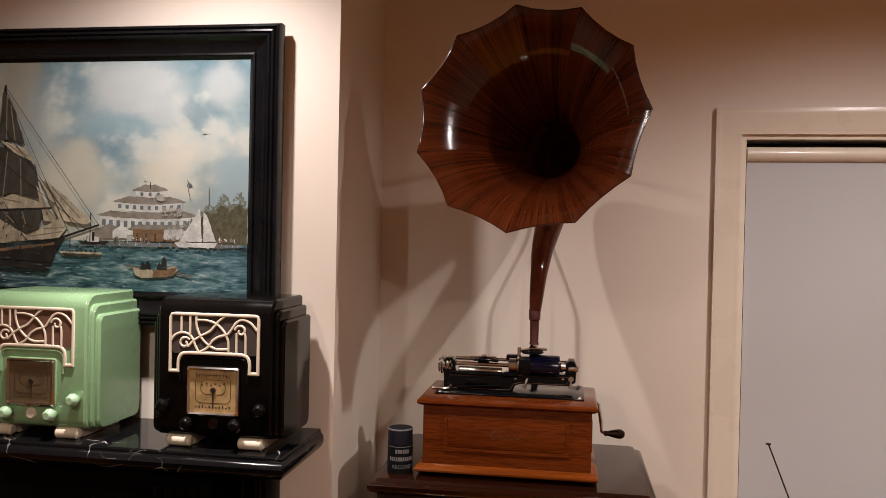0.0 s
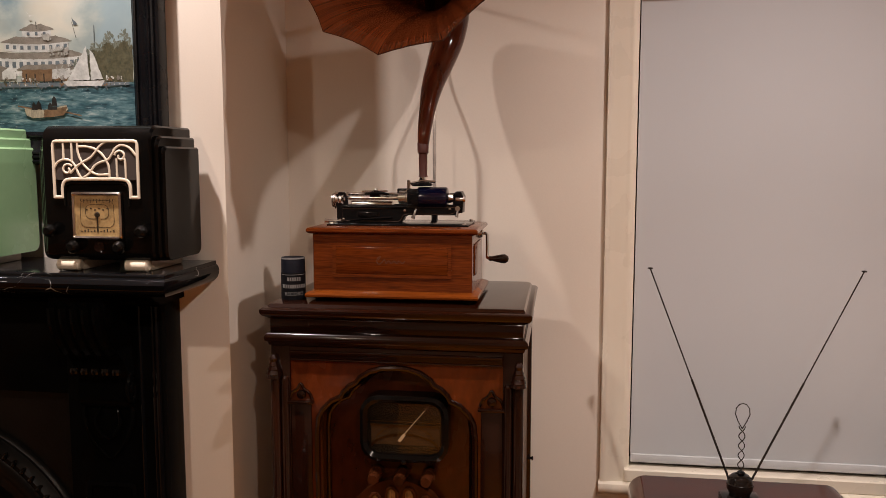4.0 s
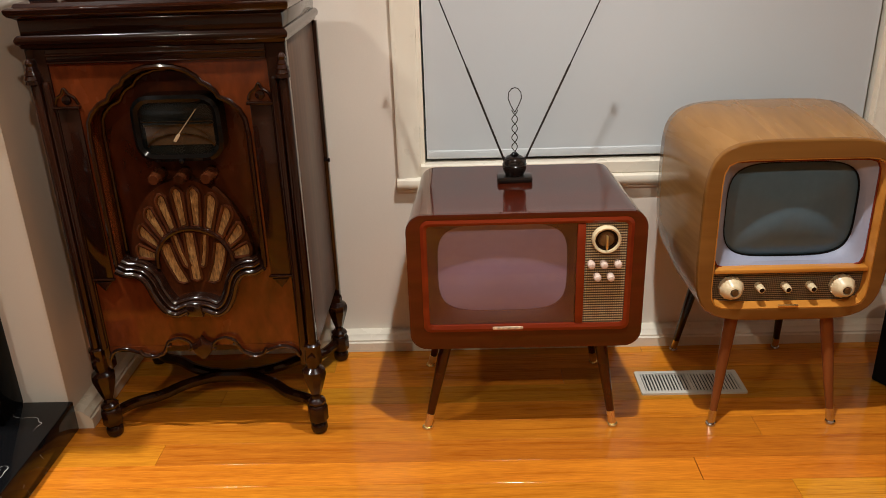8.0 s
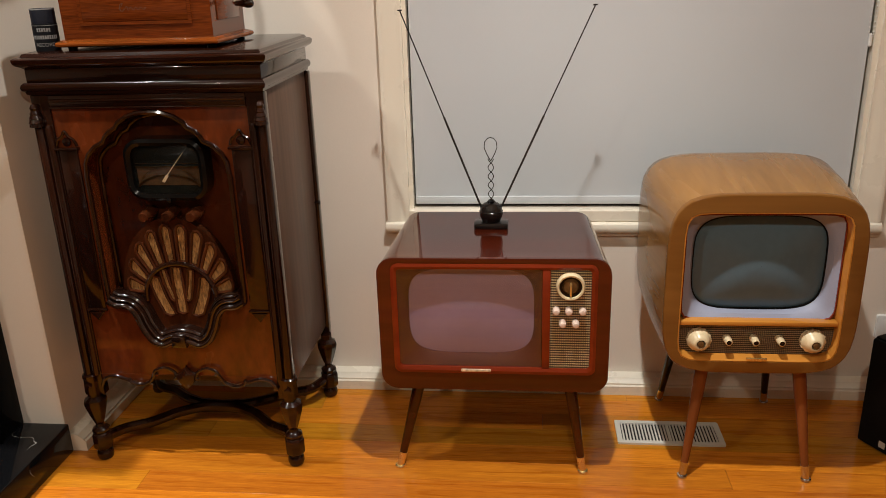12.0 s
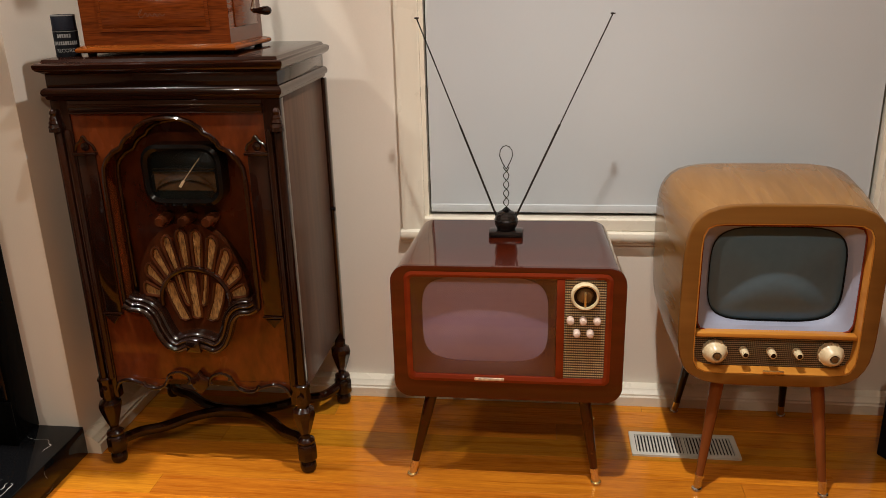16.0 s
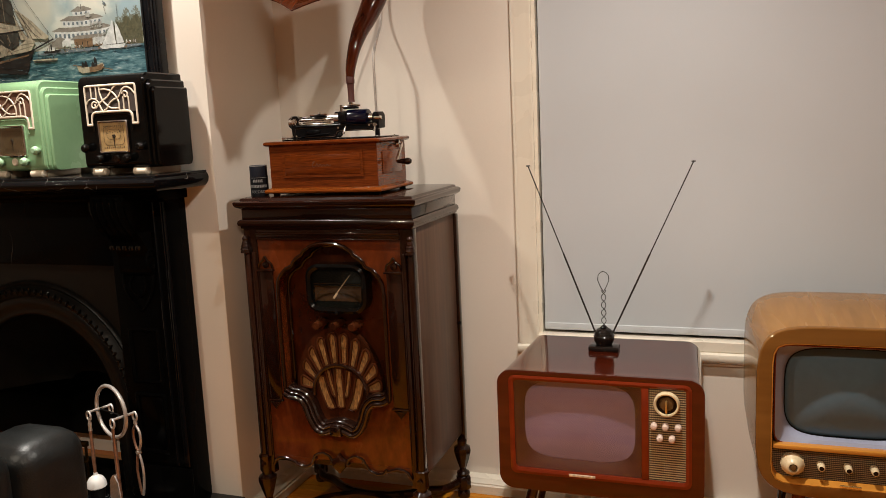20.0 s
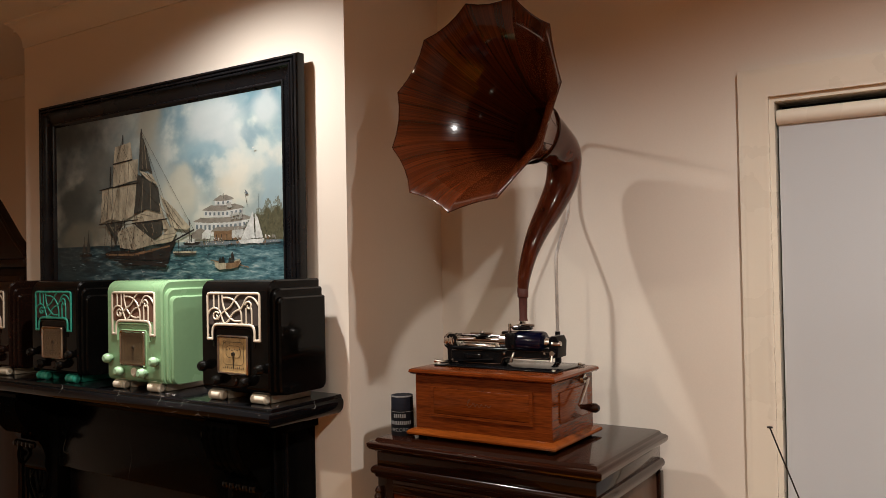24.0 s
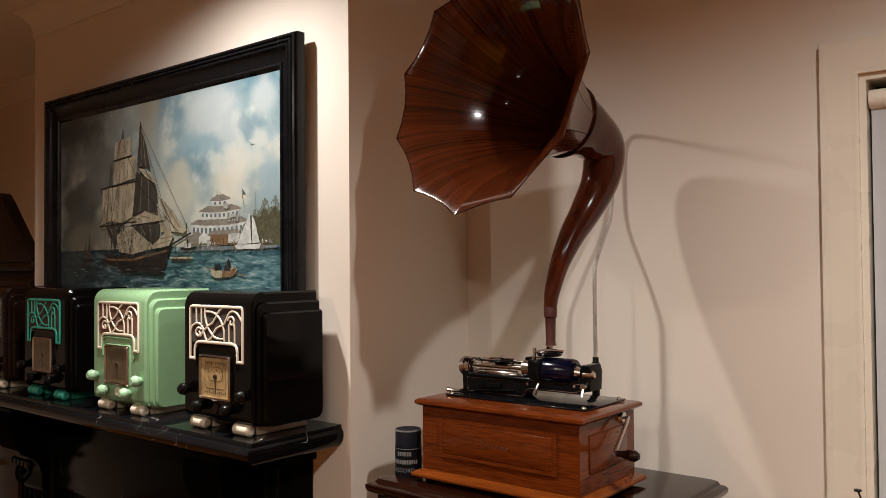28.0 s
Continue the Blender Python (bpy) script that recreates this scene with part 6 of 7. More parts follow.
# thin black ring round the tube's edge
part("tube_dark_ring", hoop(cushioned(0.310, 0.450, 0.689, 4.2), cushioned(0.305, 0.4525, 0.6865, 4.2), 0.057, 0.062), M_RUBBER, tb)
part("picture_tube", bulge(0.306, 0.237, 4.2, 0.063, 0.030, 10, TX2, 0.5695), M_SCREEN2, tb, "dark blank screen")
part("rail", box(-0.182 + TX2, 0.182 + TX2, 0.006, 0.034, 0.4275, 0.4385, 0.002), M_MAPLE_T, tb)
part("control_panel", box(-0.182 + TX2, 0.182 + TX2, 0.026, 0.036, 0.342, 0.4278), M_WEAVE2, tb, "brown woven control panel")
controls = pose(TX2, 0.020, -0.003)
for kx in (-0.133, 0.133):
    kb = part("dial_knob", lathe([(0.014, -0.030), (0.019, -0.026), (0.024, -0.014), (0.0285, -0.008), (0.0285, 0.006)], 22, (kx, 0, 0.388), "y", caps=False), M_IVORYK, tb, "large ivory knob", m=controls)
    part("knob_flute", lathe([(0.0, -0.020), (0.014, -0.020), (0.0145, -0.030), (0.011, -0.031), (0.010, -0.024)], 18, (kx, 0, 0.388), "y"), M_IVORYK, kb)
    part("knob_centre", lathe([(0.0, -0.034), (0.007, -0.033), (0.0095, -0.024)], 14, (kx, 0, 0.388), "y"), M_AMBERF, kb)
    for k in range(12):
        a = 2 * math.pi * k / 12
        part("grip", tube([(kx + 0.0262 * math.cos(a), -0.008, 0.388 + 0.0262 * math.sin(a)), (kx + 0.0262 * math.cos(a), 0.006, 0.388 + 0.0262 * math.sin(a))], 0.0038, 8), M_IVORYK, kb)
for kx in (-0.066, -0.003, 0.057):
    kk = part("knob", lathe([(0.006, -0.024), (0.0085, -0.022), (0.0095, -0.010), (0.010, 0.008)], 14, (kx, 0, 0.390), "y", caps=False), M_IVORYK, tb, "small ivory knob", m=controls)
    part("knob_tip", lathe([(0.0, -0.023), (0.0055, -0.023), (0.006, -0.018)], 12, (kx, 0, 0.390), "y"), M_BAKEBR, kk)
part("badge", box(-0.027, 0.022, -0.004, 0.0, 0.341, 0.3475, 0.0015), M_BRASS, tb, "small brass badge")
for sxx in (-1, 1):
    splayed_leg("leg", (sxx * 0.114, 0.05, 0.318), (sxx * 0.1535, 0.006, 0), tb, 0.017, 0.0085, M_LEG, M_STEEL, "tapered timber leg")
    # rear pair in dark walnut: shade behind the set put into their colour
    splayed_leg("leg", (sxx * 0.114, 0.30, 0.37), (sxx * 0.1535, 0.395, 0), tb, 0.017, 0.0085, M_WALNUT, M_STEEL, "tapered timber leg")

# indoor aerial on the lower set
an = thing("tv_aerial", pose(0.7125, 1.897, 0.6015), "dark indoor television aerial with two rods and a twisted loop", "aerial")
part("base", box(-0.045, 0.045, -0.026, 0.026, 0, 0.018, 0.006), M_AERIAL, an, "dark moulded plastic base")
ball = part("ball", lathe([(0.010, 0.014), (0.024, 0.020), (0.030, 0.033), (0.031, 0.043), (0.028, 0.056), (0.020, 0.066), (0.008, 0.071), (0.0, 0.072)], 22), M_AERIAL, an)
part("cap", lathe([(0.008, 0.069), (0.009, 0.074), (0.006, 0.078), (0.0, 0.079)], 12, (0, -0.006, 0)), M_BLACK, ball)
for zz in (0.030, 0.046, 0.058):
    part("groove_ring", lathe([(0.0305 - abs(zz - 0.043) * 0.3, zz - 0.002), (0.0325 - abs(zz - 0.043) * 0.35, zz), (0.0305 - abs(zz - 0.043) * 0.3, zz + 0.002)], 22, caps=False), M_AERIAL, ball)
for tip, sxx in (((-0.2215, 0.012, 0.558), -1), ((0.2555, 0.008, 0.560), 1)):
    st = Vector((sxx * 0.024, 0, 0.050))
    md = st.lerp(Vector(tip), 0.48)
    rd = part("rod", tube([st, md], 0.0027, 8), M_ANT, an, "telescopic rod")
    part("rod_tip", tube([md, Vector(tip)], 0.0017, 8), M_ANT, rd)
    part("button", lathe([(0.0, -0.002), (0.006, -0.001), (0.006, 0.002), (0.0, 0.003)], 10, tip), M_ANT, rd)
for ph0 in (0, math.pi):
    pts = []
    for k in range(41):
        z = 0.068 + 0.118 * k / 40
        amp = 0.007 if k > 5 else 0.012 - 0.001 * k
        pts.append((amp * math.cos(ph0 + (k / 40) * math.pi * 5), 0.003 * math.sin(ph0 + (k / 40) * math.pi * 5), z))
    part("twisted_wire", tube(pts, 0.0013, 6), M_ANT, an)
part("wire_loop", tube([(0.0, 0, 0.180), (-0.010, 0, 0.198), (-0.0165, 0, 0.215), (-0.015, 0, 0.230), (-0.008, 0, 0.239), (0, 0, 0.2415), (0.008, 0, 0.239), (0.015, 0, 0.230), (0.0165, 0, 0.215), (0.010, 0, 0.198), (0.0, 0, 0.180)], 0.0013, 6), M_ANT, an)


# ---- framed marine painting over the mantel ----
PX0, PX1, PZ0, PZ1 = -1.795, -0.593, 1.405, 2.072
pic = thing("framed_painting", pose((PX0 + PX1) / 2, BY - 0.022, (PZ0 + PZ1) / 2), "marine painting of a sailing ship in a black moulded frame", "painting")
PW, PH = (PX1 - PX0) / 2, (PZ1 - PZ0) / 2
fr = [(0.0, 0.0), (0.0, 0.021), (0.003, 0.029), (0.008, 0.031), (0.012, 0.0265), (0.015, 0.031), (0.019, 0.032), (0.022, 0.0275), (0.025, 0.031), (0.029, 0.0305), (0.033, 0.025), (0.043, 0.018), (0.054, 0.014), (0.060, 0.0125), (0.062, 0.017), (0.066, 0.018), (0.070, 0.015), (0.073, 0.010), (0.076, 0.008), (0.076, 0.0)]
corners = [(-PW, -PH, 1, 1), (PW, -PH, -1, 1), (PW, PH, -1, -1), (-PW, PH, 1, -1)]
for i in range(4):
    rings = []
    for cx, cz, sx2, sz2 in (corners[i], corners[(i + 1) % 4]):
        rings.append([(cx + sx2 * d, -h - 0.001, cz + sz2 * d) for d, h in fr])
    part("frame_rail", loft(rings), M_FRAME, pic, "black moulded frame rail")
IW, IH = PW - 0.075, PH - 0.075
part("backing", box(-PW + 0.05, PW - 0.05, -0.003, 0.0215, -PH + 0.05, PH - 0.05), M_WALNUT, pic)


C_WHITE, C_BLUE, C_DEEP, C_CREAM, C_STORM, C_TAN = (0.39, 0.43, 0.43), (0.19, 0.29, 0.33), (0.085, 0.175, 0.225), (0.50, 0.47, 0.38), (0.022, 0.034, 0.034), (0.27, 0.255, 0.195)
CLOUDS = [(0.97, 0.45, 0.05, 0.20, (0.26, 0.35, 0.38), 0.8), (0.72, 0.27, 0.12, 0.09, C_BLUE, 0.8), (0.72, 0.11, 0.10, 0.11, C_WHITE, 0.85), (0.60, 0.07, 0.05, 0.12, C_DEEP, 0.75),
          (0.825, 0.22, 0.055, 0.11, C_WHITE, 0.8), (0.885, 0.23, 0.042, 0.08, (0.15, 0.23, 0.27), 0.8), (0.94, 0.12, 0.04, 0.07, C_WHITE, 0.8), (0.70, 0.39, 0.058, 0.08, C_DEEP, 0.8),
          (0.81, 0.47, 0.058, 0.09, C_CREAM, 0.95), (0.60, 0.50, 0.085, 0.13, (0.43, 0.42, 0.34), 0.8), (0.09, 0.55, 0.14, 0.28, C_STORM, 0.85), (0.12, 0.08, 0.16, 0.10, C_STORM, 0.75),
          (0.46, 0.10, 0.050, 0.20, C_TAN, 0.75), (0.22, 0.33, 0.08, 0.14, (0.125, 0.135, 0.120), 0.7), (0.17, 0.72, 0.11, 0.08, (0.16, 0.155, 0.115), 0.6), (0.52, 0.30, 0.05, 0.14, (0.26, 0.29, 0.27), 0.6)]


def painted(name, sky):
    """Brushed paint: broken clouds or choppy water."""
    m = bpy.data.materials.new(name)
    m.use_nodes = True
    N, L = m.node_tree.nodes, m.node_tree.links
    b = N["Principled BSDF"]
    b.inputs["Roughness"].default_value = 0.42
    tc = N.new("ShaderNodeTexCoord")
    mp = N.new("ShaderNodeMapping")
    mp.inputs["Scale"].default_value = (1, 1, 1.25) if sky else (1, 1, 4.5)
    L.new(tc.outputs["Object"], mp.inputs[0])
    n1, n2 = N.new("ShaderNodeTexNoise"), N.new("ShaderNodeTexNoise")
    n1.inputs["Scale"].default_value, n1.inputs["Detail"].default_value, n1.inputs["Distortion"].default_value = (4.6, 9, 0.25) if sky else (14, 6, 0.8)
    n2.inputs["Scale"].default_value, n2.inputs["Detail"].default_value = (16, 4) if sky else (60, 4)
    L.new(mp.outputs[0], n1.inputs["Vector"])
    L.new(mp.outputs[0], n2.inputs["Vector"])
    mx = N.new("ShaderNodeMix")
    mx.data_type = "FLOAT"
    mx.inputs[0].default_value = 0.22 if sky else 0.35
    L.new(n1.outputs[0], mx.inputs[2])
    L.new(n2.outputs[0], mx.inputs[3])
    ramp = N.new("ShaderNodeValToRGB")
    cr = ramp.color_ramp
    if sky:
        stops = [(0.33, (0.06, 0.12, 0.15)), (0.43, (0.12, 0.21, 0.25)), (0.50, (0.23, 0.31, 0.325)), (0.56, (0.39, 0.44, 0.42)), (0.66, (0.50, 0.50, 0.44))]
    else:
        stops = [(0.34, (0.006, 0.022, 0.032)), (0.46, (0.028, 0.078, 0.095)), (0.56, (0.085, 0.160, 0.175)), (0.68, (0.30, 0.36, 0.35))]
    cr.elements[0].position, cr.elements[0].color = stops[0][0], (*stops[0][1], 1)
    cr.elements[1].position, cr.elements[1].color = stops[-1][0], (*stops[-1][1], 1)
    for p, c in stops[1:-1]:
        e = cr.elements.new(p)
        e.color = (*c, 1)
    L.new(mx.outputs[0], ramp.inputs[0])
    # storm greys on the left side of the canvas, cream glow over the horizon
    sep = N.new("ShaderNodeSeparateXYZ")
    L.new(tc.outputs["Object"], sep.inputs[0])
    wob = N.new("ShaderNodeMath")
    wob.operation = "MULTIPLY_ADD"
    wob.inputs[1].default_value = 0.55
    L.new(n1.outputs[0], wob.inputs[0])
    L.new(sep.outputs[0], wob.inputs[2])
    mr = N.new("ShaderNodeMapRange")
    mr.inputs[1].default_value, mr.inputs[2].default_value = (0.46, 0.02) if sky else (0.36, -0.10)
    L.new(wob.outputs[0], mr.inputs[0])
    storm = N.new("ShaderNodeMix")
    storm.data_type = "RGBA"
    storm.inputs[7].default_value = (0.046, 0.050, 0.043, 1) if sky else (0.008, 0.016, 0.020, 1)
    if sky:
        n3, r3 = N.new("ShaderNodeTexNoise"), N.new("ShaderNodeValToRGB")
        n3.inputs["Scale"].default_value, n3.inputs["Detail"].default_value, n3.inputs["Distortion"].default_value = 6.5, 8, 0.4
        L.new(mp.outputs[0], n3.inputs["Vector"])
        c3 = r3.color_ramp
        c3.elements[0].position, c3.elements[0].color = 0.36, (0.024, 0.034, 0.038, 1)
        c3.elements[1].position, c3.elements[1].color = 0.64, (0.23, 0.245, 0.210, 1)
        e3 = c3.elements.new(0.5)
        e3.color = (0.088, 0.108, 0.105, 1)
        L.new(n3.outputs[0], r3.inputs[0])
        L.new(r3.outputs[0], storm.inputs[7])
    sc = N.new("ShaderNodeMath")
    sc.operation = "MULTIPLY"
    sc.inputs[1].default_value = 0.80 if sky else 0.8
    L.new(mr.outputs[0], sc.inputs[0])
    L.new(sc.outputs[0], storm.inputs[0])
    L.new(ramp.outputs[0], storm.inputs[6])
    last = storm.outputs[2]
    if sky:
        lo = N.new("ShaderNodeMapRange")
        lo.inputs[1].default_value, lo.inputs[2].default_value = 0.08, -0.20
        L.new(sep.outputs[2], lo.inputs[0])
        lm = N.new("ShaderNodeMath")
        lm.operation = "MULTIPLY"
        L.new(lo.outputs[0], lm.inputs[0])
        L.new(n1.outputs[0], lm.inputs[1])
        glow = N.new("ShaderNodeMix")
        glow.data_type = "RGBA"
        glow.inputs[7].default_value = (0.52, 0.47, 0.34, 1)
        L.new(lm.outputs[0], glow.inputs[0])
        L.new(last, glow.inputs[6])
        last = glow.outputs[2]
    if sky:
        # broad brushed masses of cloud and blue: place, reach and colour of each
        frayed = N.new("ShaderNodeMath")
        frayed.operation = "MULTIPLY_ADD"
        frayed.inputs[1].default_value, frayed.inputs[2].default_value = 5.5, -2.75
        L.new(mx.outputs[0], frayed.inputs[0])
        for u, v, ru, rv, col, wt in CLOUDS:
            sub, ln, ad, mr2, mc = N.new("ShaderNodeVectorMath"), N.new("ShaderNodeVectorMath"), N.new("ShaderNodeMath"), N.new("ShaderNodeMapRange"), N.new("ShaderNodeMix")
            sub.operation, ln.operation, ad.operation = "MULTIPLY_ADD", "LENGTH", "ADD"
            sx3, sz3 = 1 / (ru * 2 * IW), 1 / (rv * 2 * IH)
            sub.inputs[1].default_value = (sx3, 0, sz3)
            sub.inputs[2].default_value = (-(-IW + 2 * IW * u) * sx3, 0, -(IH - 2 * IH * v) * sz3)
            L.new(tc.outputs["Object"], sub.inputs[0])
            L.new(sub.outputs[0], ln.inputs[0])
            L.new(ln.outputs["Value"], ad.inputs[0])
            L.new(frayed.outputs[0], ad.inputs[1])
            mr2.interpolation_type = "SMOOTHSTEP"
            mr2.inputs[1].default_value, mr2.inputs[2].default_value, mr2.inputs[3].default_value, mr2.inputs[4].default_value = 0.35, 1.45, wt, 0.0
            L.new(ad.outputs[0], mr2.inputs[0])
            mc.data_type = "RGBA"
            mc.inputs[7].default_value = (*col, 1)
            L.new(mr2.outputs[0], mc.inputs[0])
            L.new(last, mc.inputs[6])
            last = mc.outputs[2]
    L.new(last, b.inputs["Base Color"])
    bp = N.new("ShaderNodeBump")
    bp.inputs["Strength"].default_value, bp.inputs["Distance"].default_value = 0.35, 0.0006
    L.new(n2.outputs[0], bp.inputs["Height"])
    L.new(bp.outputs[0], b.inputs["Normal"])
    return m


M_SKY, M_SEA = painted("painted_sky", True), painted("painted_sea", False)
P_DARK = mat("paint_hull_black", (0.014, 0.013, 0.012), 0.45, vary=0.5, scale=40, fine=200)
P_SAIL = mat("paint_sail_cream", (0.31, 0.275, 0.20), 0.45, vary=0.55, scale=22, fine=150, stretch=(2, 1, 0.7))
P_SHADE = mat("paint_sail_shade", (0.036, 0.036, 0.030), 0.45, vary=0.4, scale=30, fine=160, stretch=(2, 1, 0.7))
P_WHITE = mat("paint_white", (0.43, 0.44, 0.42), 0.45, vary=0.3, scale=45, fine=200)
P_BLUEGR = mat("paint_blue_grey", (0.10, 0.125, 0.14), 0.45, vary=0.3, scale=60, fine=220)
P_ROOF = mat("paint_roof_grey", (0.17, 0.155, 0.13), 0.45, vary=0.3, scale=70, fine=260)
P_TREE = mat("paint_foliage", (0.10, 0.095, 0.055), 0.45, vary=0.6, scale=70, fine=240, col2=(0.025, 0.03, 0.02))
P_FOAM = mat("paint_foam", (0.16, 0.23, 0.245), 0.45, vary=0.15, scale=60)
P_BROWN = mat("paint_brown", (0.14, 0.085, 0.045), 0.45, vary=0.4, scale=60)
P_SAILD = mat("paint_sail_dusk", (0.15, 0.13, 0.092), 0.45, vary=0.35, scale=30, fine=160)
P_MIST = mat("paint_grey_mist", (0.27, 0.27, 0.245), 0.45, vary=0.25, scale=60)
HOR = -0.146
canvas = part("canvas_sky", box(-IW, IW, -0.010, -0.004, HOR, IH), M_SKY, pic, "painted cloudy sky")
part("canvas_sea", box(-IW, IW, -0.010, -0.004, -IH, HOR), M_SEA, pic, "painted choppy sea")
layer = [0]


rj = random.Random(33)


def stroke(name, pts, material, parent=None, rough=0.0011):
    """One flat painted shape on the canvas, its edge a little uneven, a hair proud of the last."""
    layer[0] += 1
    if rough:
        loose = []
        for (xa, za), (xb, zb) in zip(pts, pts[1:] + pts[:1]):
            n = max(1, min(10, int(math.hypot(xb - xa, zb - za) / 0.006)))
            for k in range(n):
                loose.append((xa + (xb - xa) * k / n + (rj.uniform(-rough, rough) if k else 0), za + (zb - za) * k / n + (rj.uniform(-rough, rough) if k else 0)))
        pts = loose
    y = -0.0102 - 0.00004 * layer[0]
    bm = bmesh.new()
    f = bm.faces.new([bm.verts.new((x, y, z)) for x, z in pts])
    bmesh.ops.triangulate(bm, faces=[f])
    return part(name, bm, material, parent or pic, smooth=False)


def line(name, a, b, w, material, parent):
    d = Vector((b[0] - a[0], b[1] - a[1]))
    n = Vector((-d.y, d.x)).normalized() * w / 2
    return stroke(name, [(a[0] + n.x, a[1] + n.y), (b[0] + n.x, b[1] + n.y), (b[0] - n.x, b[1] - n.y), (a[0] - n.x, a[1] - n.y)], material, parent, 0.0)


def wobbly(x0, x1, z0, zf, n, amp, seed):
    """An uneven skyline from x0 to x1 over a flat foot."""
    r = random.Random(seed)
    top = [(x0 + (x1 - x0) * k / n, zf(k / n) + r.uniform(-amp, amp)) for k in range(n + 1)]
    return [(x0, z0)] + top + [(x1, z0)]


U = lambda u: -IW + 2 * IW * u       # across, 0 to 1
V = lambda v: IH - 2 * IH * v        # down, 0 to 1
Q = lambda *uv: [(U(a), V(b)) for a, b in uv]


def placed(at, scale, dv=0.0, knee=None):
    """Across and outline functions for one group of the picture, moved and scaled: at is (from, to)."""
    def across(u):
        e = at[1] + (u - at[0]) * scale
        if knee and u > knee[0]:
            e = at[1] + (knee[0] - at[0]) * scale + (u - knee[0]) * knee[1]
        return U(e)
    return across, lambda *uv: [(across(a), V(b + dv)) for a, b in uv]


UF, QF = placed((0.715, 0.776), 0.94, -0.018)            # fort and quay
UY, QY = placed((0.862, 0.900), 0.72)                    # yacht
UT, QT = placed((0.535, 0.617), 0.80, -0.012)            # steamer
UL, QL = placed((0.490, 0.572), 0.84, -0.015)            # longboat
UR, QR = placed((0.675, 0.745), 0.76)                    # rowing boat
US, QS = placed((0.185, 0.254), 1.25, 0.0, (0.445, 0.75))  # ship
# wooded shore: many small dabs over a soft mass
P_TREE2 = mat("paint_foliage_light", (0.075, 0.072, 0.040), 0.45, vary=0.5, scale=90, fine=240)
P_TREE3 = mat("paint_foliage_mist", (0.13, 0.145, 0.115), 0.45, vary=0.3, scale=90, fine=240)
rt = random.Random(21)


def dabs(name, spots, material, parent):
    """A cluster of small brush dabs, each (x, z, radius)."""
    layer[0] += 1
    bm = bmesh.new()
    for i, (x, z, r) in enumerate(spots):
        y = -0.0102 - 0.00004 * layer[0] - 0.000001 * i
        bm.faces.new([bm.verts.new((x + r * rt.uniform(0.4, 1.2) * math.cos(a), y, z + 1.3 * r * rt.uniform(0.4, 1.2) * math.sin(a))) for a in (2 * math.pi * k / 6 for k in range(6))])
    return part(name, bm, material, parent, smooth=False)


wood_m = stroke("wooded_shore", wobbly(U(0.885), U(0.999), HOR - 0.004, lambda f: V(0.69 - 0.07 * math.sin(f * 2.2)), 40, 0.004, 3), P_TREE2)
tones = {P_TREE: [], P_TREE2: [], P_TREE3: []}
for k in range(900):
    f = rt.random()
    top = 0.71 - 0.15 * math.sin(f * 1.9) * (0.85 + 0.15 * math.sin(f * 23))
    v = top + (0.785 - top) * rt.random()
    d = (v - top) / (0.785 - top)
    mt = P_TREE3 if d < 0.22 or f < 0.12 else (P_TREE2 if rt.random() < 0.6 else P_TREE)
    tones[mt].append((U(0.862 + 0.133 * f), V(v), rt.uniform(0.0015, 0.0042)))
for mt in (P_TREE3, P_TREE2, P_TREE):
    tagged(dabs("foliage", tones[mt], mt, wood_m), kind="stuff")


def band(name, uc, w, v0, v1, sag, material, parent=None, taper=1.0):
    """A curved storey of a round building."""
    n = 10
    top = [(uc + w * taper / 2 * (2 * k / n - 1), v0 + sag * 0.6 * (1 - (2 * k / n - 1) ** 2)) for k in range(n + 1)]
    bot = [(uc + w / 2 * (2 * k / n - 1), v1 + sag * (1 - (2 * k / n - 1) ** 2)) for k in range(n + 1)]
    return stroke(name, QF(*(top + bot[::-1])), material, parent)


fort = band("fort", 0.715, 0.235, 0.690, 0.765, 0.012, P_WHITE)
band("fort_roof", 0.715, 0.255, 0.668, 0.690, 0.014, P_ROOF, fort, 0.72)
band("fort_tier", 0.718, 0.160, 0.630, 0.664, 0.010, P_WHITE, fort)
band("fort_roof", 0.718, 0.180, 0.604, 0.628, 0.012, P_ROOF, fort, 0.55)
band("fort_lantern", 0.720, 0.072, 0.580, 0.604, 0.006, P_WHITE, fort)
band("fort_cap", 0.720, 0.088, 0.552, 0.578, 0.008, P_ROOF, fort, 0.25)
line("fort_finial", (UF(0.720), V(0.555)), (UF(0.720), V(0.525)), 0.002, P_DARK, fort)
for k in range(9):
    e = 2 * k / 8 - 1
    band("fort_window", 0.718 + 0.072 * e, 0.008, 0.640 + 0.006 * (1 - e * e), 0.657 + 0.006 * (1 - e * e), 0, P_BLUEGR, fort)
for k in range(13):
    e = 2 * k / 12 - 1
    band("fort_window", 0.715 + 0.108 * e, 0.009, 0.706 + 0.009 * (1 - e * e), 0.732 + 0.009 * (1 - e * e), 0, P_BLUEGR, fort)
for k in range(3):
    band("fort_window", 0.70 + 0.02 * k, 0.007, 0.588, 0.601, 0, P_BLUEGR, fort)
pier = stroke("pier_house", QF((0.68, 0.80), (0.68, 0.745), (0.79, 0.745), (0.79, 0.80)), P_BROWN)
stroke("pier_roof", QF((0.665, 0.748), (0.69, 0.728), (0.80, 0.728), (0.81, 0.748)), P_ROOF, pier)
for k in range(5):
    line("pier_post", (UF(0.69 + 0.022 * k), V(0.80)), (UF(0.69 + 0.022 * k), V(0.748)), 0.003, P_DARK, pier)
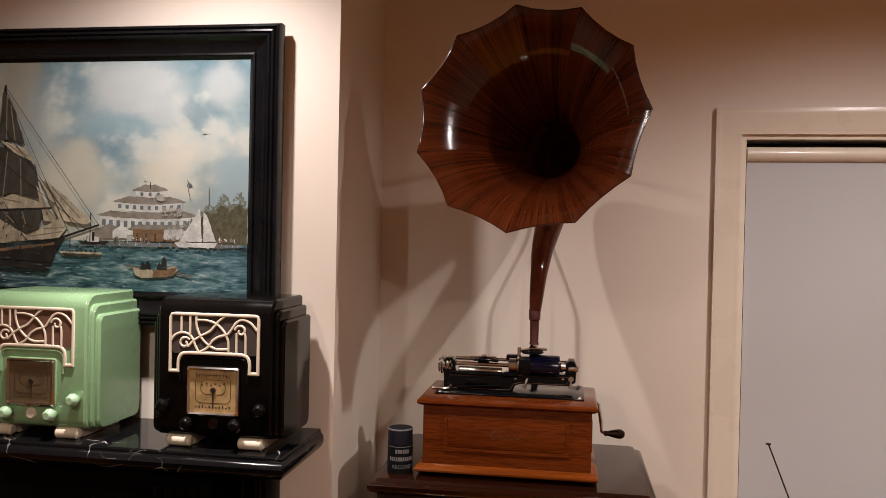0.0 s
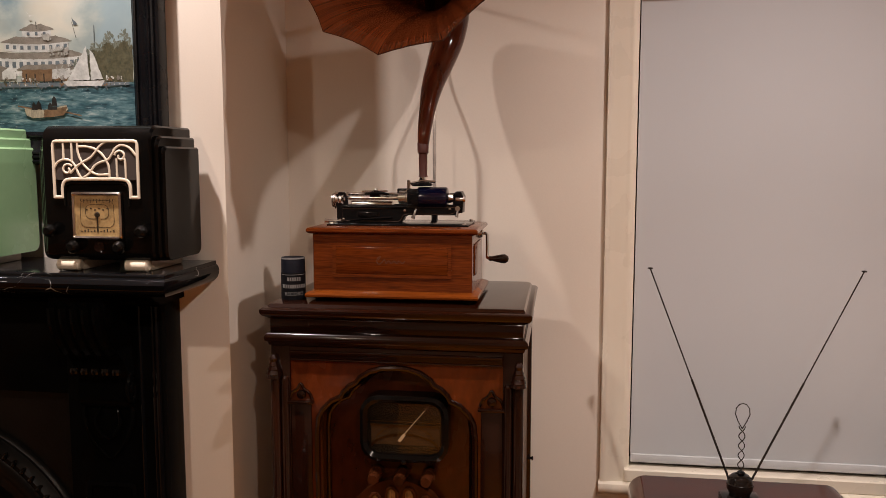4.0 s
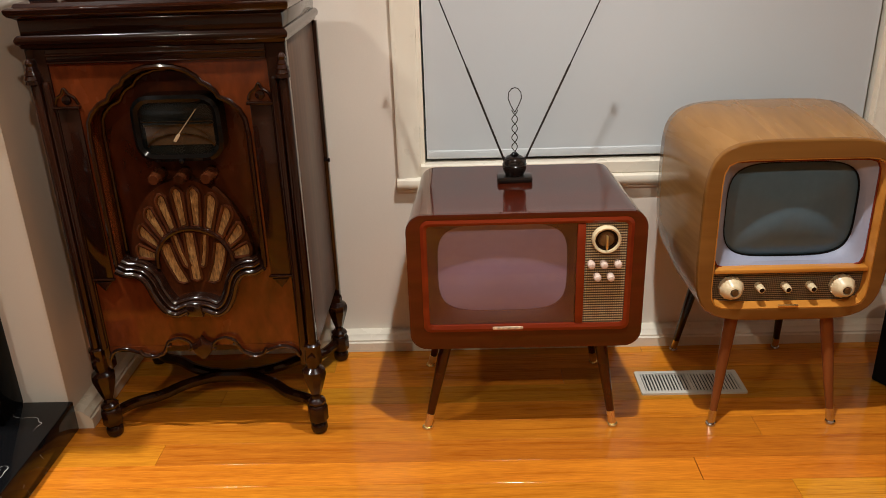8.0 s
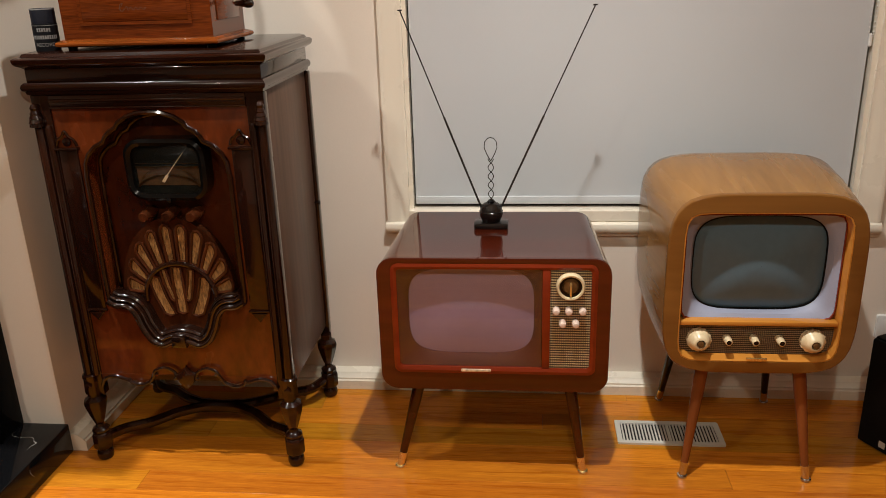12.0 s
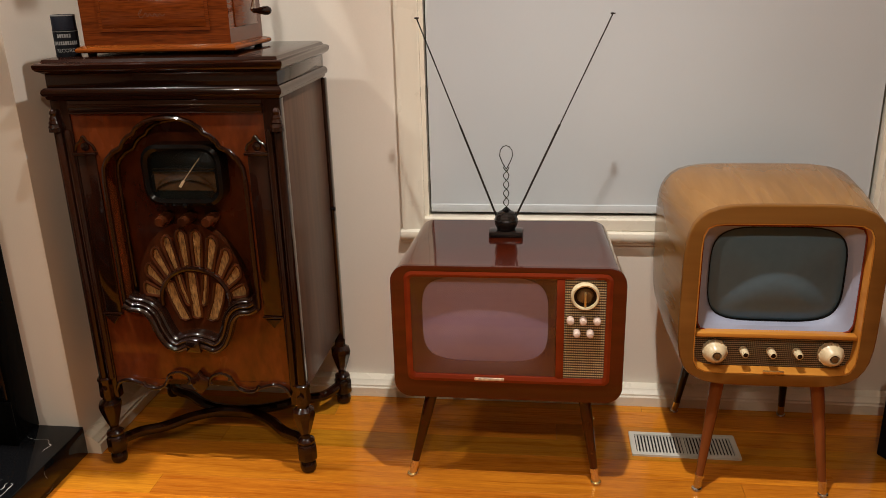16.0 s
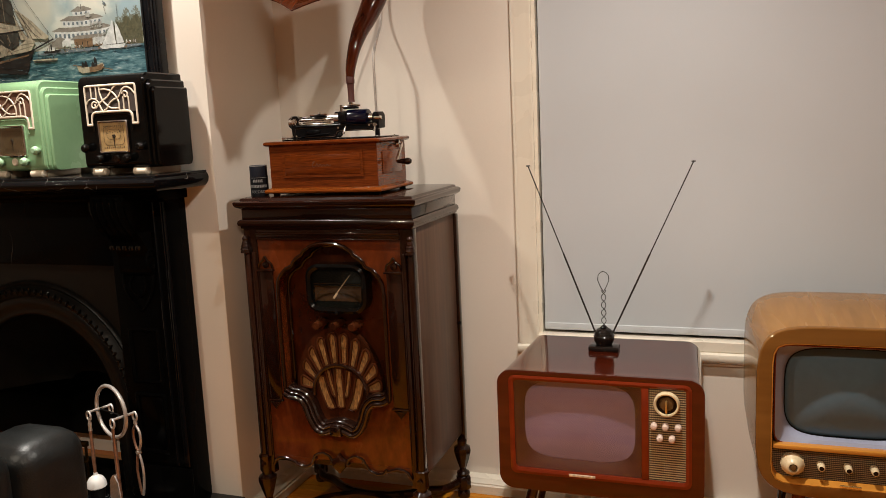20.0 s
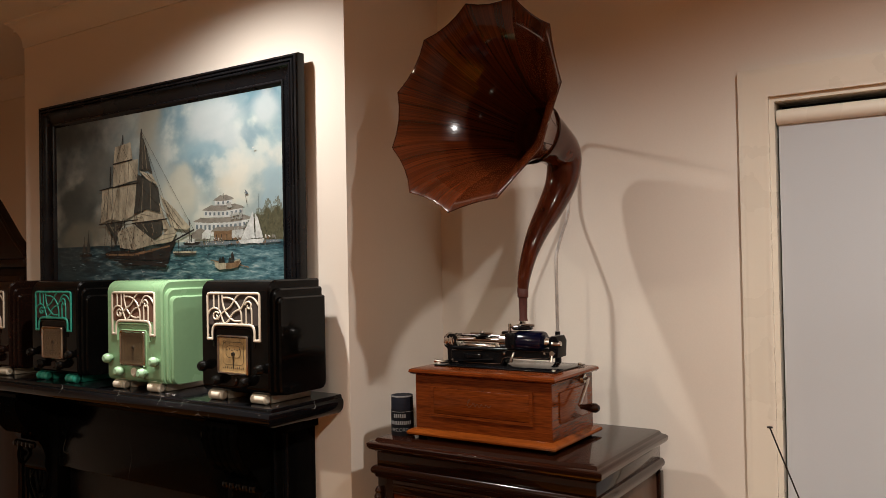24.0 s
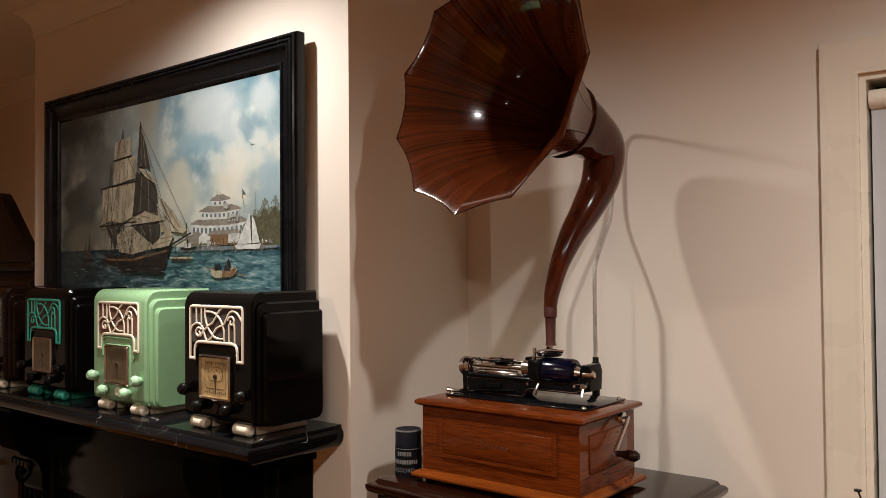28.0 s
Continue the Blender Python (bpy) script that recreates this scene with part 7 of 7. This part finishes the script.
shed = stroke("boat_shed", QF((0.585, 0.79), (0.585, 0.755), (0.62, 0.725), (0.665, 0.755), (0.665, 0.79)), P_ROOF)
stroke("shed_front", QF((0.63, 0.79), (0.63, 0.757), (0.648, 0.735), (0.665, 0.757), (0.665, 0.79)), P_WHITE, shed)
stroke("white_house", QF((0.755, 0.79), (0.755, 0.75), (0.80, 0.745), (0.80, 0.79)), P_WHITE)
stroke("sea_wall", Q((0.60, 0.808), (0.61, 0.800), (0.70, 0.786), (0.99, 0.79), (0.99, 0.802), (0.70, 0.806)), P_BLUEGR)
line("flag_pole", (UF(0.818), V(0.60)), (UF(0.809), V(0.53)), 0.0012, P_DARK, fort)
stroke("flag", QF((0.809, 0.53), (0.823, 0.560), (0.813, 0.562)), P_BLUEGR, fort)
line("far_mast", (UF(0.862), V(0.62)), (UF(0.862), V(0.545)), 0.0014, P_BLUEGR, fort)
# smudged shoreline, figures of huts and quays, shade on the fort's far side
for mt, n, lo, hi, r0, r1 in ((P_ROOF, 40, 0.765, 0.80, 0.0015, 0.0045), (P_TREE, 40, 0.77, 0.80, 0.0015, 0.004), (P_WHITE, 40, 0.765, 0.80, 0.001, 0.003), (P_BROWN, 30, 0.77, 0.805, 0.0012, 0.0035), (P_BLUEGR, 60, 0.79, 0.812, 0.0015, 0.004)):
    tagged(dabs("shore_smudge", [(U(rt.uniform(0.62, 0.985)), V(rt.uniform(lo, hi)), rt.uniform(r0, r1)) for k in range(n)], mt, pic), kind="stuff")
for w0, v0, v1, uc in ((0.07, 0.697, 0.772, 0.798), (0.045, 0.634, 0.670, 0.775), (0.02, 0.582, 0.606, 0.745)):
    tagged(dabs("fort_shade", [(UF(uc + rt.uniform(-w0 / 2, w0 / 2)), V(rt.uniform(v0, v1)), rt.uniform(0.0015, 0.0035)) for k in range(46)], P_MIST, fort), kind="stuff")
tagged(dabs("water_glint", [(U(rt.uniform(0.5, 0.97)), V(0.815 + 0.14 * rt.random() ** 2), rt.uniform(0.0006, 0.0014)) for k in range(80)], P_FOAM, pic), kind="stuff")
# white yacht
yacht = stroke("yacht_hull", QY((0.775, 0.785), (0.91, 0.78), (0.90, 0.805), (0.79, 0.805)), P_WHITE)
stroke("yacht_sail", QY((0.79, 0.782), (0.855, 0.635), (0.862, 0.778)), P_WHITE, yacht)
stroke("yacht_sail", QY((0.866, 0.778), (0.866, 0.652), (0.876, 0.665), (0.905, 0.776)), P_WHITE, yacht)
# small steamer and boats
st2 = stroke("steamer_hull", QT((0.535, 0.80), (0.625, 0.795), (0.615, 0.812), (0.545, 0.812)), P_DARK)
stroke("steamer_cabin", QT((0.56, 0.80), (0.56, 0.782), (0.595, 0.78), (0.595, 0.80)), P_WHITE, st2)
line("steamer_funnel", (UT(0.578), V(0.785)), (UT(0.578), V(0.745)), 0.006, P_DARK, st2)
line("steamer_mast", (UT(0.568), V(0.80)), (UT(0.57), V(0.66)), 0.002, P_DARK, st2)
b2 = stroke("longboat_hull", QL((0.49, 0.848), (0.61, 0.85), (0.605, 0.868), (0.50, 0.866)), P_SAIL)
stroke("longboat_shade", QL((0.495, 0.857), (0.61, 0.859), (0.605, 0.870), (0.505, 0.869)), P_SHADE, b2)
line("longboat_mast", (UL(0.52), V(0.85)), (UL(0.52), V(0.77)), 0.002, P_DARK, b2)
for k in range(5):
    stroke("longboat_load", QL((0.535 + 0.013 * k, 0.849), (0.538 + 0.013 * k, 0.836), (0.544 + 0.013 * k, 0.849)), P_DARK, b2)
b3 = stroke("rowing_boat_hull", QR((0.675, 0.895), (0.74, 0.905), (0.805, 0.885), (0.81, 0.905), (0.79, 0.93), (0.70, 0.942), (0.682, 0.93)), P_SAIL)
stroke("rowing_boat_side", QR((0.735, 0.905), (0.808, 0.893), (0.795, 0.93), (0.735, 0.94)), P_BROWN, b3)
line("oar", (UR(0.80), V(0.915)), (UR(0.85), V(0.932)), 0.003, P_BROWN, b3)
line("oar", (UR(0.70), V(0.90)), (UR(0.655), V(0.888)), 0.003, P_BROWN, b3)
for k, (u, v) in enumerate(((0.705, 0.87), (0.72, 0.865), (0.755, 0.872), (0.768, 0.845))):
    stroke("boat_load", QR((u - 0.008, 0.905), (u - 0.007, v + 0.015), (u, v), (u + 0.007, v + 0.015), (u + 0.009, 0.905)), P_DARK, b3)
# square-rigged ship
hull = stroke("ship_hull", QS((0.185, 0.835), (0.21, 0.815), (0.30, 0.825), (0.38, 0.815), (0.445, 0.77), (0.455, 0.775), (0.435, 0.83), (0.425, 0.885), (0.26, 0.868), (0.205, 0.862)), P_DARK)
stroke("hull_stripe", QS((0.19, 0.832), (0.30, 0.838), (0.43, 0.795), (0.43, 0.805), (0.30, 0.850), (0.20, 0.846)), P_BROWN, hull)
for mx_, vt, w in ((0.335, 0.10, 0.005), (0.265, 0.12, 0.005), (0.215, 0.30, 0.004)):
    line("mast", (US(mx_), V(0.82)), (US(mx_ - 0.002), V(vt)), w, P_DARK, hull)
line("bowsprit", (US(0.43), V(0.785)), (US(0.56), V(0.715)), 0.005, P_DARK, hull)
sails = [(P_SAIL, ((0.232, 0.185), (0.292, 0.17), (0.300, 0.275), (0.226, 0.285))), (P_SAIL, ((0.226, 0.292), (0.320, 0.275), (0.318, 0.40), (0.222, 0.425))),
         (P_SAIL, ((0.222, 0.435), (0.318, 0.41), (0.300, 0.61), (0.262, 0.64), (0.218, 0.625))), (P_SAIL, ((0.180, 0.44), (0.220, 0.43), (0.215, 0.62), (0.172, 0.645))),
         (P_SHADE, ((0.330, 0.12), (0.352, 0.22), (0.372, 0.37), (0.355, 0.345), (0.322, 0.345))), (P_SAIL, ((0.324, 0.345), (0.372, 0.38), (0.392, 0.445), (0.350, 0.40))),
         (P_SHADE, ((0.318, 0.365), (0.392, 0.455), (0.405, 0.605), (0.35, 0.58), (0.302, 0.605))), (P_SAIL, ((0.296, 0.625), (0.35, 0.585), (0.41, 0.625), (0.42, 0.65), (0.30, 0.65))),
         (P_SHADE, ((0.30, 0.655), (0.41, 0.655), (0.40, 0.735), (0.37, 0.765), (0.335, 0.72))), (P_SAIL, ((0.398, 0.50), (0.44, 0.57), (0.54, 0.70), (0.52, 0.715), (0.44, 0.70))),
         (P_SAIL, ((0.395, 0.545), (0.43, 0.69), (0.45, 0.72), (0.41, 0.70))), (P_SAIL, ((0.235, 0.70), (0.30, 0.665), (0.385, 0.775), (0.345, 0.80), (0.30, 0.815), (0.25, 0.80))),
         (P_SHADE, ((0.188, 0.645), (0.262, 0.65), (0.24, 0.70), (0.235, 0.79), (0.22, 0.72))), (P_SAIL, ((0.36, 0.795), (0.44, 0.69), (0.465, 0.72), (0.44, 0.775)))]
for k, (mt, q) in enumerate(sails):
    sail = stroke("sail", QS(*q), mt, hull)
    (ua, va), (ub, vb) = q[0], q[1]
    uc_, vc_ = q[len(q) // 2]
    ud, vd = q[-1]
    for f, wd in ((0.28, 0.0025), (0.62, 0.003)):
        line("sail_fold", (US(ua + (ub - ua) * f), V(va + (vb - va) * f + 0.006)), (US(ud + (uc_ - ud) * f), V(vd + (vc_ - vd) * f - 0.012)), wd, P_SAILD, sail)
for u0, u1, v in ((0.225, 0.30, 0.283), (0.215, 0.322, 0.425), (0.165, 0.32, 0.645), (0.295, 0.425, 0.652), (0.17, 0.225, 0.435)):
    line("yard", (US(u0), V(v + 0.006)), (US(u1), V(v - 0.008)), 0.0035, P_DARK, hull)
for a, b in (((0.334, 0.11), (0.56, 0.715)), ((0.334, 0.30), (0.50, 0.745)), ((0.264, 0.14), (0.17, 0.64)), ((0.264, 0.30), (0.19, 0.82)), ((0.334, 0.45), (0.29, 0.82)), ((0.334, 0.12), (0.47, 0.76)), ((0.334, 0.45), (0.52, 0.735)), ((0.334, 0.62), (0.38, 0.80)), ((0.264, 0.62), (0.215, 0.82)), ((0.264, 0.62), (0.30, 0.82)), ((0.215, 0.32), (0.185, 0.83)), ((0.215, 0.5), (0.235, 0.82)), ((0.264, 0.2), (0.334, 0.45))):
    line("rigging", (US(a[0]), V(a[1])), (US(b[0]), V(b[1])), 0.0012, P_DARK, hull)
for mt, n, u0, u1, v0, v1, r1 in ((P_SAILD, 60, 0.19, 0.34, 0.62, 0.80, 0.0045), (P_SHADE, 60, 0.19, 0.38, 0.68, 0.82, 0.0034), (P_DARK, 70, 0.19, 0.44, 0.79, 0.87, 0.0034), (P_BROWN, 50, 0.20, 0.42, 0.64, 0.85, 0.0028)):
    tagged(dabs("brush_dabs", [(US(rt.uniform(u0, u1)), V(rt.uniform(v0, v1)), rt.uniform(0.001, r1)) for k in range(n)], mt, hull), kind="stuff")
stroke("hull_reflection", QS((0.22, 0.87), (0.43, 0.888), (0.42, 0.925), (0.34, 0.905), (0.27, 0.91)), P_DARK)
# distant ship, gulls, foam
ds = stroke("distant_hull", Q((0.130, 0.835), (0.195, 0.832), (0.19, 0.85), (0.135, 0.85)), P_DARK)
for u, v in ((0.150, 0.72), (0.172, 0.68)):
    line("distant_mast", (U(u), V(0.84)), (U(u + 0.008), V(v)), 0.003, P_SHADE, ds)
    stroke("distant_sail", Q((u - 0.006, 0.82), (u + 0.004, v + 0.03), (u + 0.016, 0.82)), P_SHADE, ds)
for u, v in ((0.900, 0.30), (0.77, 0.50), (0.44, 0.945)):
    stroke("gull", Q((u - 0.008, v - 0.018), (u - 0.002, v - 0.002), (u + 0.014, v + 0.001), (u, v + 0.006)), P_WHITE)
rf = random.Random(11)
for k in range(120):
    u, v = rf.uniform(0.02, 0.97), rf.uniform(0.82, 0.99)
    w, h = rf.uniform(0.006, 0.024), rf.uniform(0.0015, 0.004)
    stroke("wave_crest", Q((u, v), (u + w * 0.5, v - h), (u + w, v + h * 0.3), (u + w * 0.5, v + h * 0.2)), P_FOAM if k % 3 else M_SEA)


# ---- floor vent, outlet, loudspeaker, low cabinet, chair, far cabinet ----
vent = thing("floor_vent", pose(1.2055, 1.868, 0), "pale grey metal floor heating vent", "vent")
part("frame", hoop(rrect(0.290, 0.116, 0.004, 3), rrect(0.262, 0.088, 0.003, 3), 0, 0.006, 0.001), M_GREYM, vent, m=pose(0, 0, 0.006, -90))
# dark sheet under the slats, its colour standing for the unlit duct
part("shade_sheet", box(-0.131, 0.131, -0.044, 0.044, 0.0006, 0.0012), M_VENTSHADE, vent)
part("centre_bar", box(-0.004, 0.004, -0.044, 0.044, 0.0012, 0.0055), M_GREYM, vent)
slat = None
for k in range(29):
    x = -0.126 + 0.252 * k / 28
    if abs(x) < 0.008:
        continue
    if slat is None:
        slat = part("slat", box(-0.0021, 0.0021, -0.044, 0.044, 0.0012, 0.005), M_GREYM, vent, m=pose(x, 0, 0))
    else:
        part("slat", slat.data, None, vent, m=pose(x, 0, 0))

outl = thing("power_outlet", pose(1.888, WY, 0.222), "plain white power outlet plate with a black plug", "outlet")
part("plate", slab(rrect(0.118, 0.074, 0.006, 4), -0.010, 0, 0.003), M_WHITE, outl)
part("plug", box(0.000, 0.022, -0.034, -0.0105, -0.010, 0.010, 0.006), M_RUBBER, outl, "black plug")

spk = thing("loudspeaker", Matrix.Translation((1.757, 1.806, 0)) @ pose(0, 0, 0, 0, 0, -60.6), "black loudspeaker with cloth grille on the floor", "loudspeaker")
part("cabinet", box(-0.078, 0.078, 0.0, 0.175, 0, 0.312, 0.006), M_RUBBER, spk)
part("grille", box(-0.075, 0.075, -0.012, -0.0005, 0.004, 0.309, 0.005), M_GRILLE, spk, "black cloth grille")
part("badge", box(-0.009, 0.009, -0.0135, -0.0118, 0.018, 0.036), M_GREYM, spk)

lc = thing("low_cabinet", pose(2.305, 1.375, 0), "orange-brown cherry timber low cabinet", "cabinet")
part("carcase", box(-0.54, 0.54, -0.27, 0.27, 0.03, 0.485, 0.003), M_CHERRY, lc)
part("plinth", box(-0.53, 0.53, -0.26, 0.26, 0, 0.03), M_WALNUT, lc)
part("top", box(-0.575, 0.575, -0.30, 0.285, 0.485, 0.512, 0.006), M_CHERRY, lc)
for za, zb in ((0.05, 0.19), (0.20, 0.34), (0.35, 0.475)):
    part("end_panel", box(-0.546, -0.5402, -0.24, 0.24, za, zb, 0.003), M_CHERRY, lc)
    dr = part("drawer", box(-0.52, 0.52, -0.284, -0.2702, za, zb, 0.004), M_CHERRY, lc)
    part("pull", lathe([(0.004, -0.310), (0.012, -0.305), (0.008, -0.292), (0.006, -0.284)], 12, (0, 0, (za + zb) / 2), "y"), M_BRASS, dr)

# black leather armchair near the hearth
ch = thing("armchair", pose(-0.852, 0.58, 0), "black leather armchair with padded arms", "armchair")


def cushion(w, d, h, r, z0, m, crown=0.02):
    bm = box(-w / 2, w / 2, -d / 2, d / 2, z0, z0 + h, r, 4)
    for v in bm.verts:
        f = max(0, 1 - (2 * v.co.x / w) ** 2) * max(0, 1 - (2 * v.co.y / d) ** 2)
        if v.co.z > z0 + h * 0.6:
            v.co.z += crown * f
    return bm


part("plinth", box(-0.40, 0.40, -0.38, 0.38, 0.05, 0.22, 0.02), M_LEATHER, ch)
part("seat_cushion", cushion(0.56, 0.62, 0.16, 0.04, 0.22, None), M_LEATHER, ch, m=pose(0, -0.04, 0))
for s in (1, -1):
    am = part("arm", cushion(0.20, 0.56, 0.610, 0.05, 0.05, None, 0.012), M_LEATHER, ch, m=pose(s * 0.385, -0.10, 0))
    part("arm_front", cushion(0.205, 0.20, 0.585, 0.055, 0.05, None, 0.005), M_LEATHER, ch, m=pose(s * 0.385, 0.285, 0))
part("back_cushion", cushion(0.60, 0.22, 0.62, 0.08, 0.24, None), M_LEATHER, ch, m=pose(0, -0.36, 0))
for fx in (-0.34, 0.34):
    for fy in (-0.32, 0.32):
        part("foot", lathe([(0.02, 0), (0.026, 0.05)], 12, (fx, fy, 0)), M_WALNUT, ch)

# dark cabinet with a swept pediment in the far alcove
fc = thing("tall_cabinet", pose(-2.262, 1.915, 0), "dark timber tall cabinet with a pointed pediment", "cabinet")
part("carcase", box(-0.265, 0.265, -0.20, 0.20, 0.06, 1.53, 0.004), M_DUSKWOOD, fc)
part("plinth", box(-0.28, 0.28, -0.215, 0.21, 0, 0.08, 0.004), M_DUSKWOOD, fc)
part("cornice", box(-0.285, 0.285, -0.225, 0.21, 1.53, 1.56, 0.006), M_DUSKWOOD, fc)
ph_ = [(0.282, 1.561), (0.275, 1.585), (0.20, 1.645), (0.13, 1.715), (0.07, 1.775), (0.03, 1.808), (0.012, 1.812)]
pd = ph_ + [(-x, z) for x, z in ph_[::-1]]
part("pediment", slab(pd, -0.21, -0.18, 0.004), M_DUSKWOOD, fc)
for s in (1, -1):
    part("pediment_bead", tube([(s * x, -0.212, z - 0.012) for x, z in ph_[1:-1]], 0.006, 8), M_DUSKWOOD, fc)
    dd = part("door", box(min(s * 0.006, s * 0.25), max(s * 0.006, s * 0.25), -0.218, -0.2005, 0.12, 1.50, 0.004), M_DUSKWOOD, fc)
    part("handle", lathe([(0.004, -0.245), (0.010, -0.24), (0.007, -0.228), (0.006, -0.218)], 10, (s * 0.03, 0, 0.85), "y"), M_BRASS, dd)

# blind chain at the window's right side
chn = thing("blind_chain", pose(WX1 - 0.026, 2.143, 1.05), "white beaded blind chain loop", "chain")
ring0 = None
for k in range(60):
    for dx in (0, 0.012):
        z = 0.78 - 0.013 * k
        if ring0 is None:
            ring0 = part("bead", lathe([(0.0, -0.0022), (0.0018, -0.001), (0.0018, 0.001), (0.0, 0.0022)], 6), M_WHITE, chn, m=pose(dx, 0, z))
        else:
            part("bead", ring0.data, None, chn, m=pose(dx, 0, z))
part("weight", lathe([(0.0, -0.02), (0.005, -0.018), (0.005, 0.012), (0.0, 0.015)], 10, (0.006, 0, -0.005)), M_WHITE, chn)


# ---- floor boards, each a piece ----
BW = 0.085
rng = random.Random(7)
meshes = {}
row = 0
y = WY - 0.001
while y > Y0 + 0.01:
    x = X0 - rng.random() * 1.2
    while x < X1 - 0.01:
        ln = rng.choice((1.2, 1.5, 1.8, 2.1, 2.4))
        a, b = max(x, X0), min(x + ln, X1)
        if b - a > 0.02:
            w = min(BW, y - Y0)
            key = (round(b - a, 2), round(w, 3))
            if key not in meshes:
                bm = box(-key[0] / 2 + 0.0003, key[0] / 2 - 0.0003, -w / 2 + 0.0003, w / 2 - 0.0003, -0.0115, 0.0, 0.0006, 1)
                meshes[key] = finish(bm, False)
                meshes[key].materials.append(M_FLOOR)
            part("floor_board", meshes[key], None, floor, m=pose((a + b) / 2, y - w / 2, 0))
        x += ln
    y -= BW
    row += 1
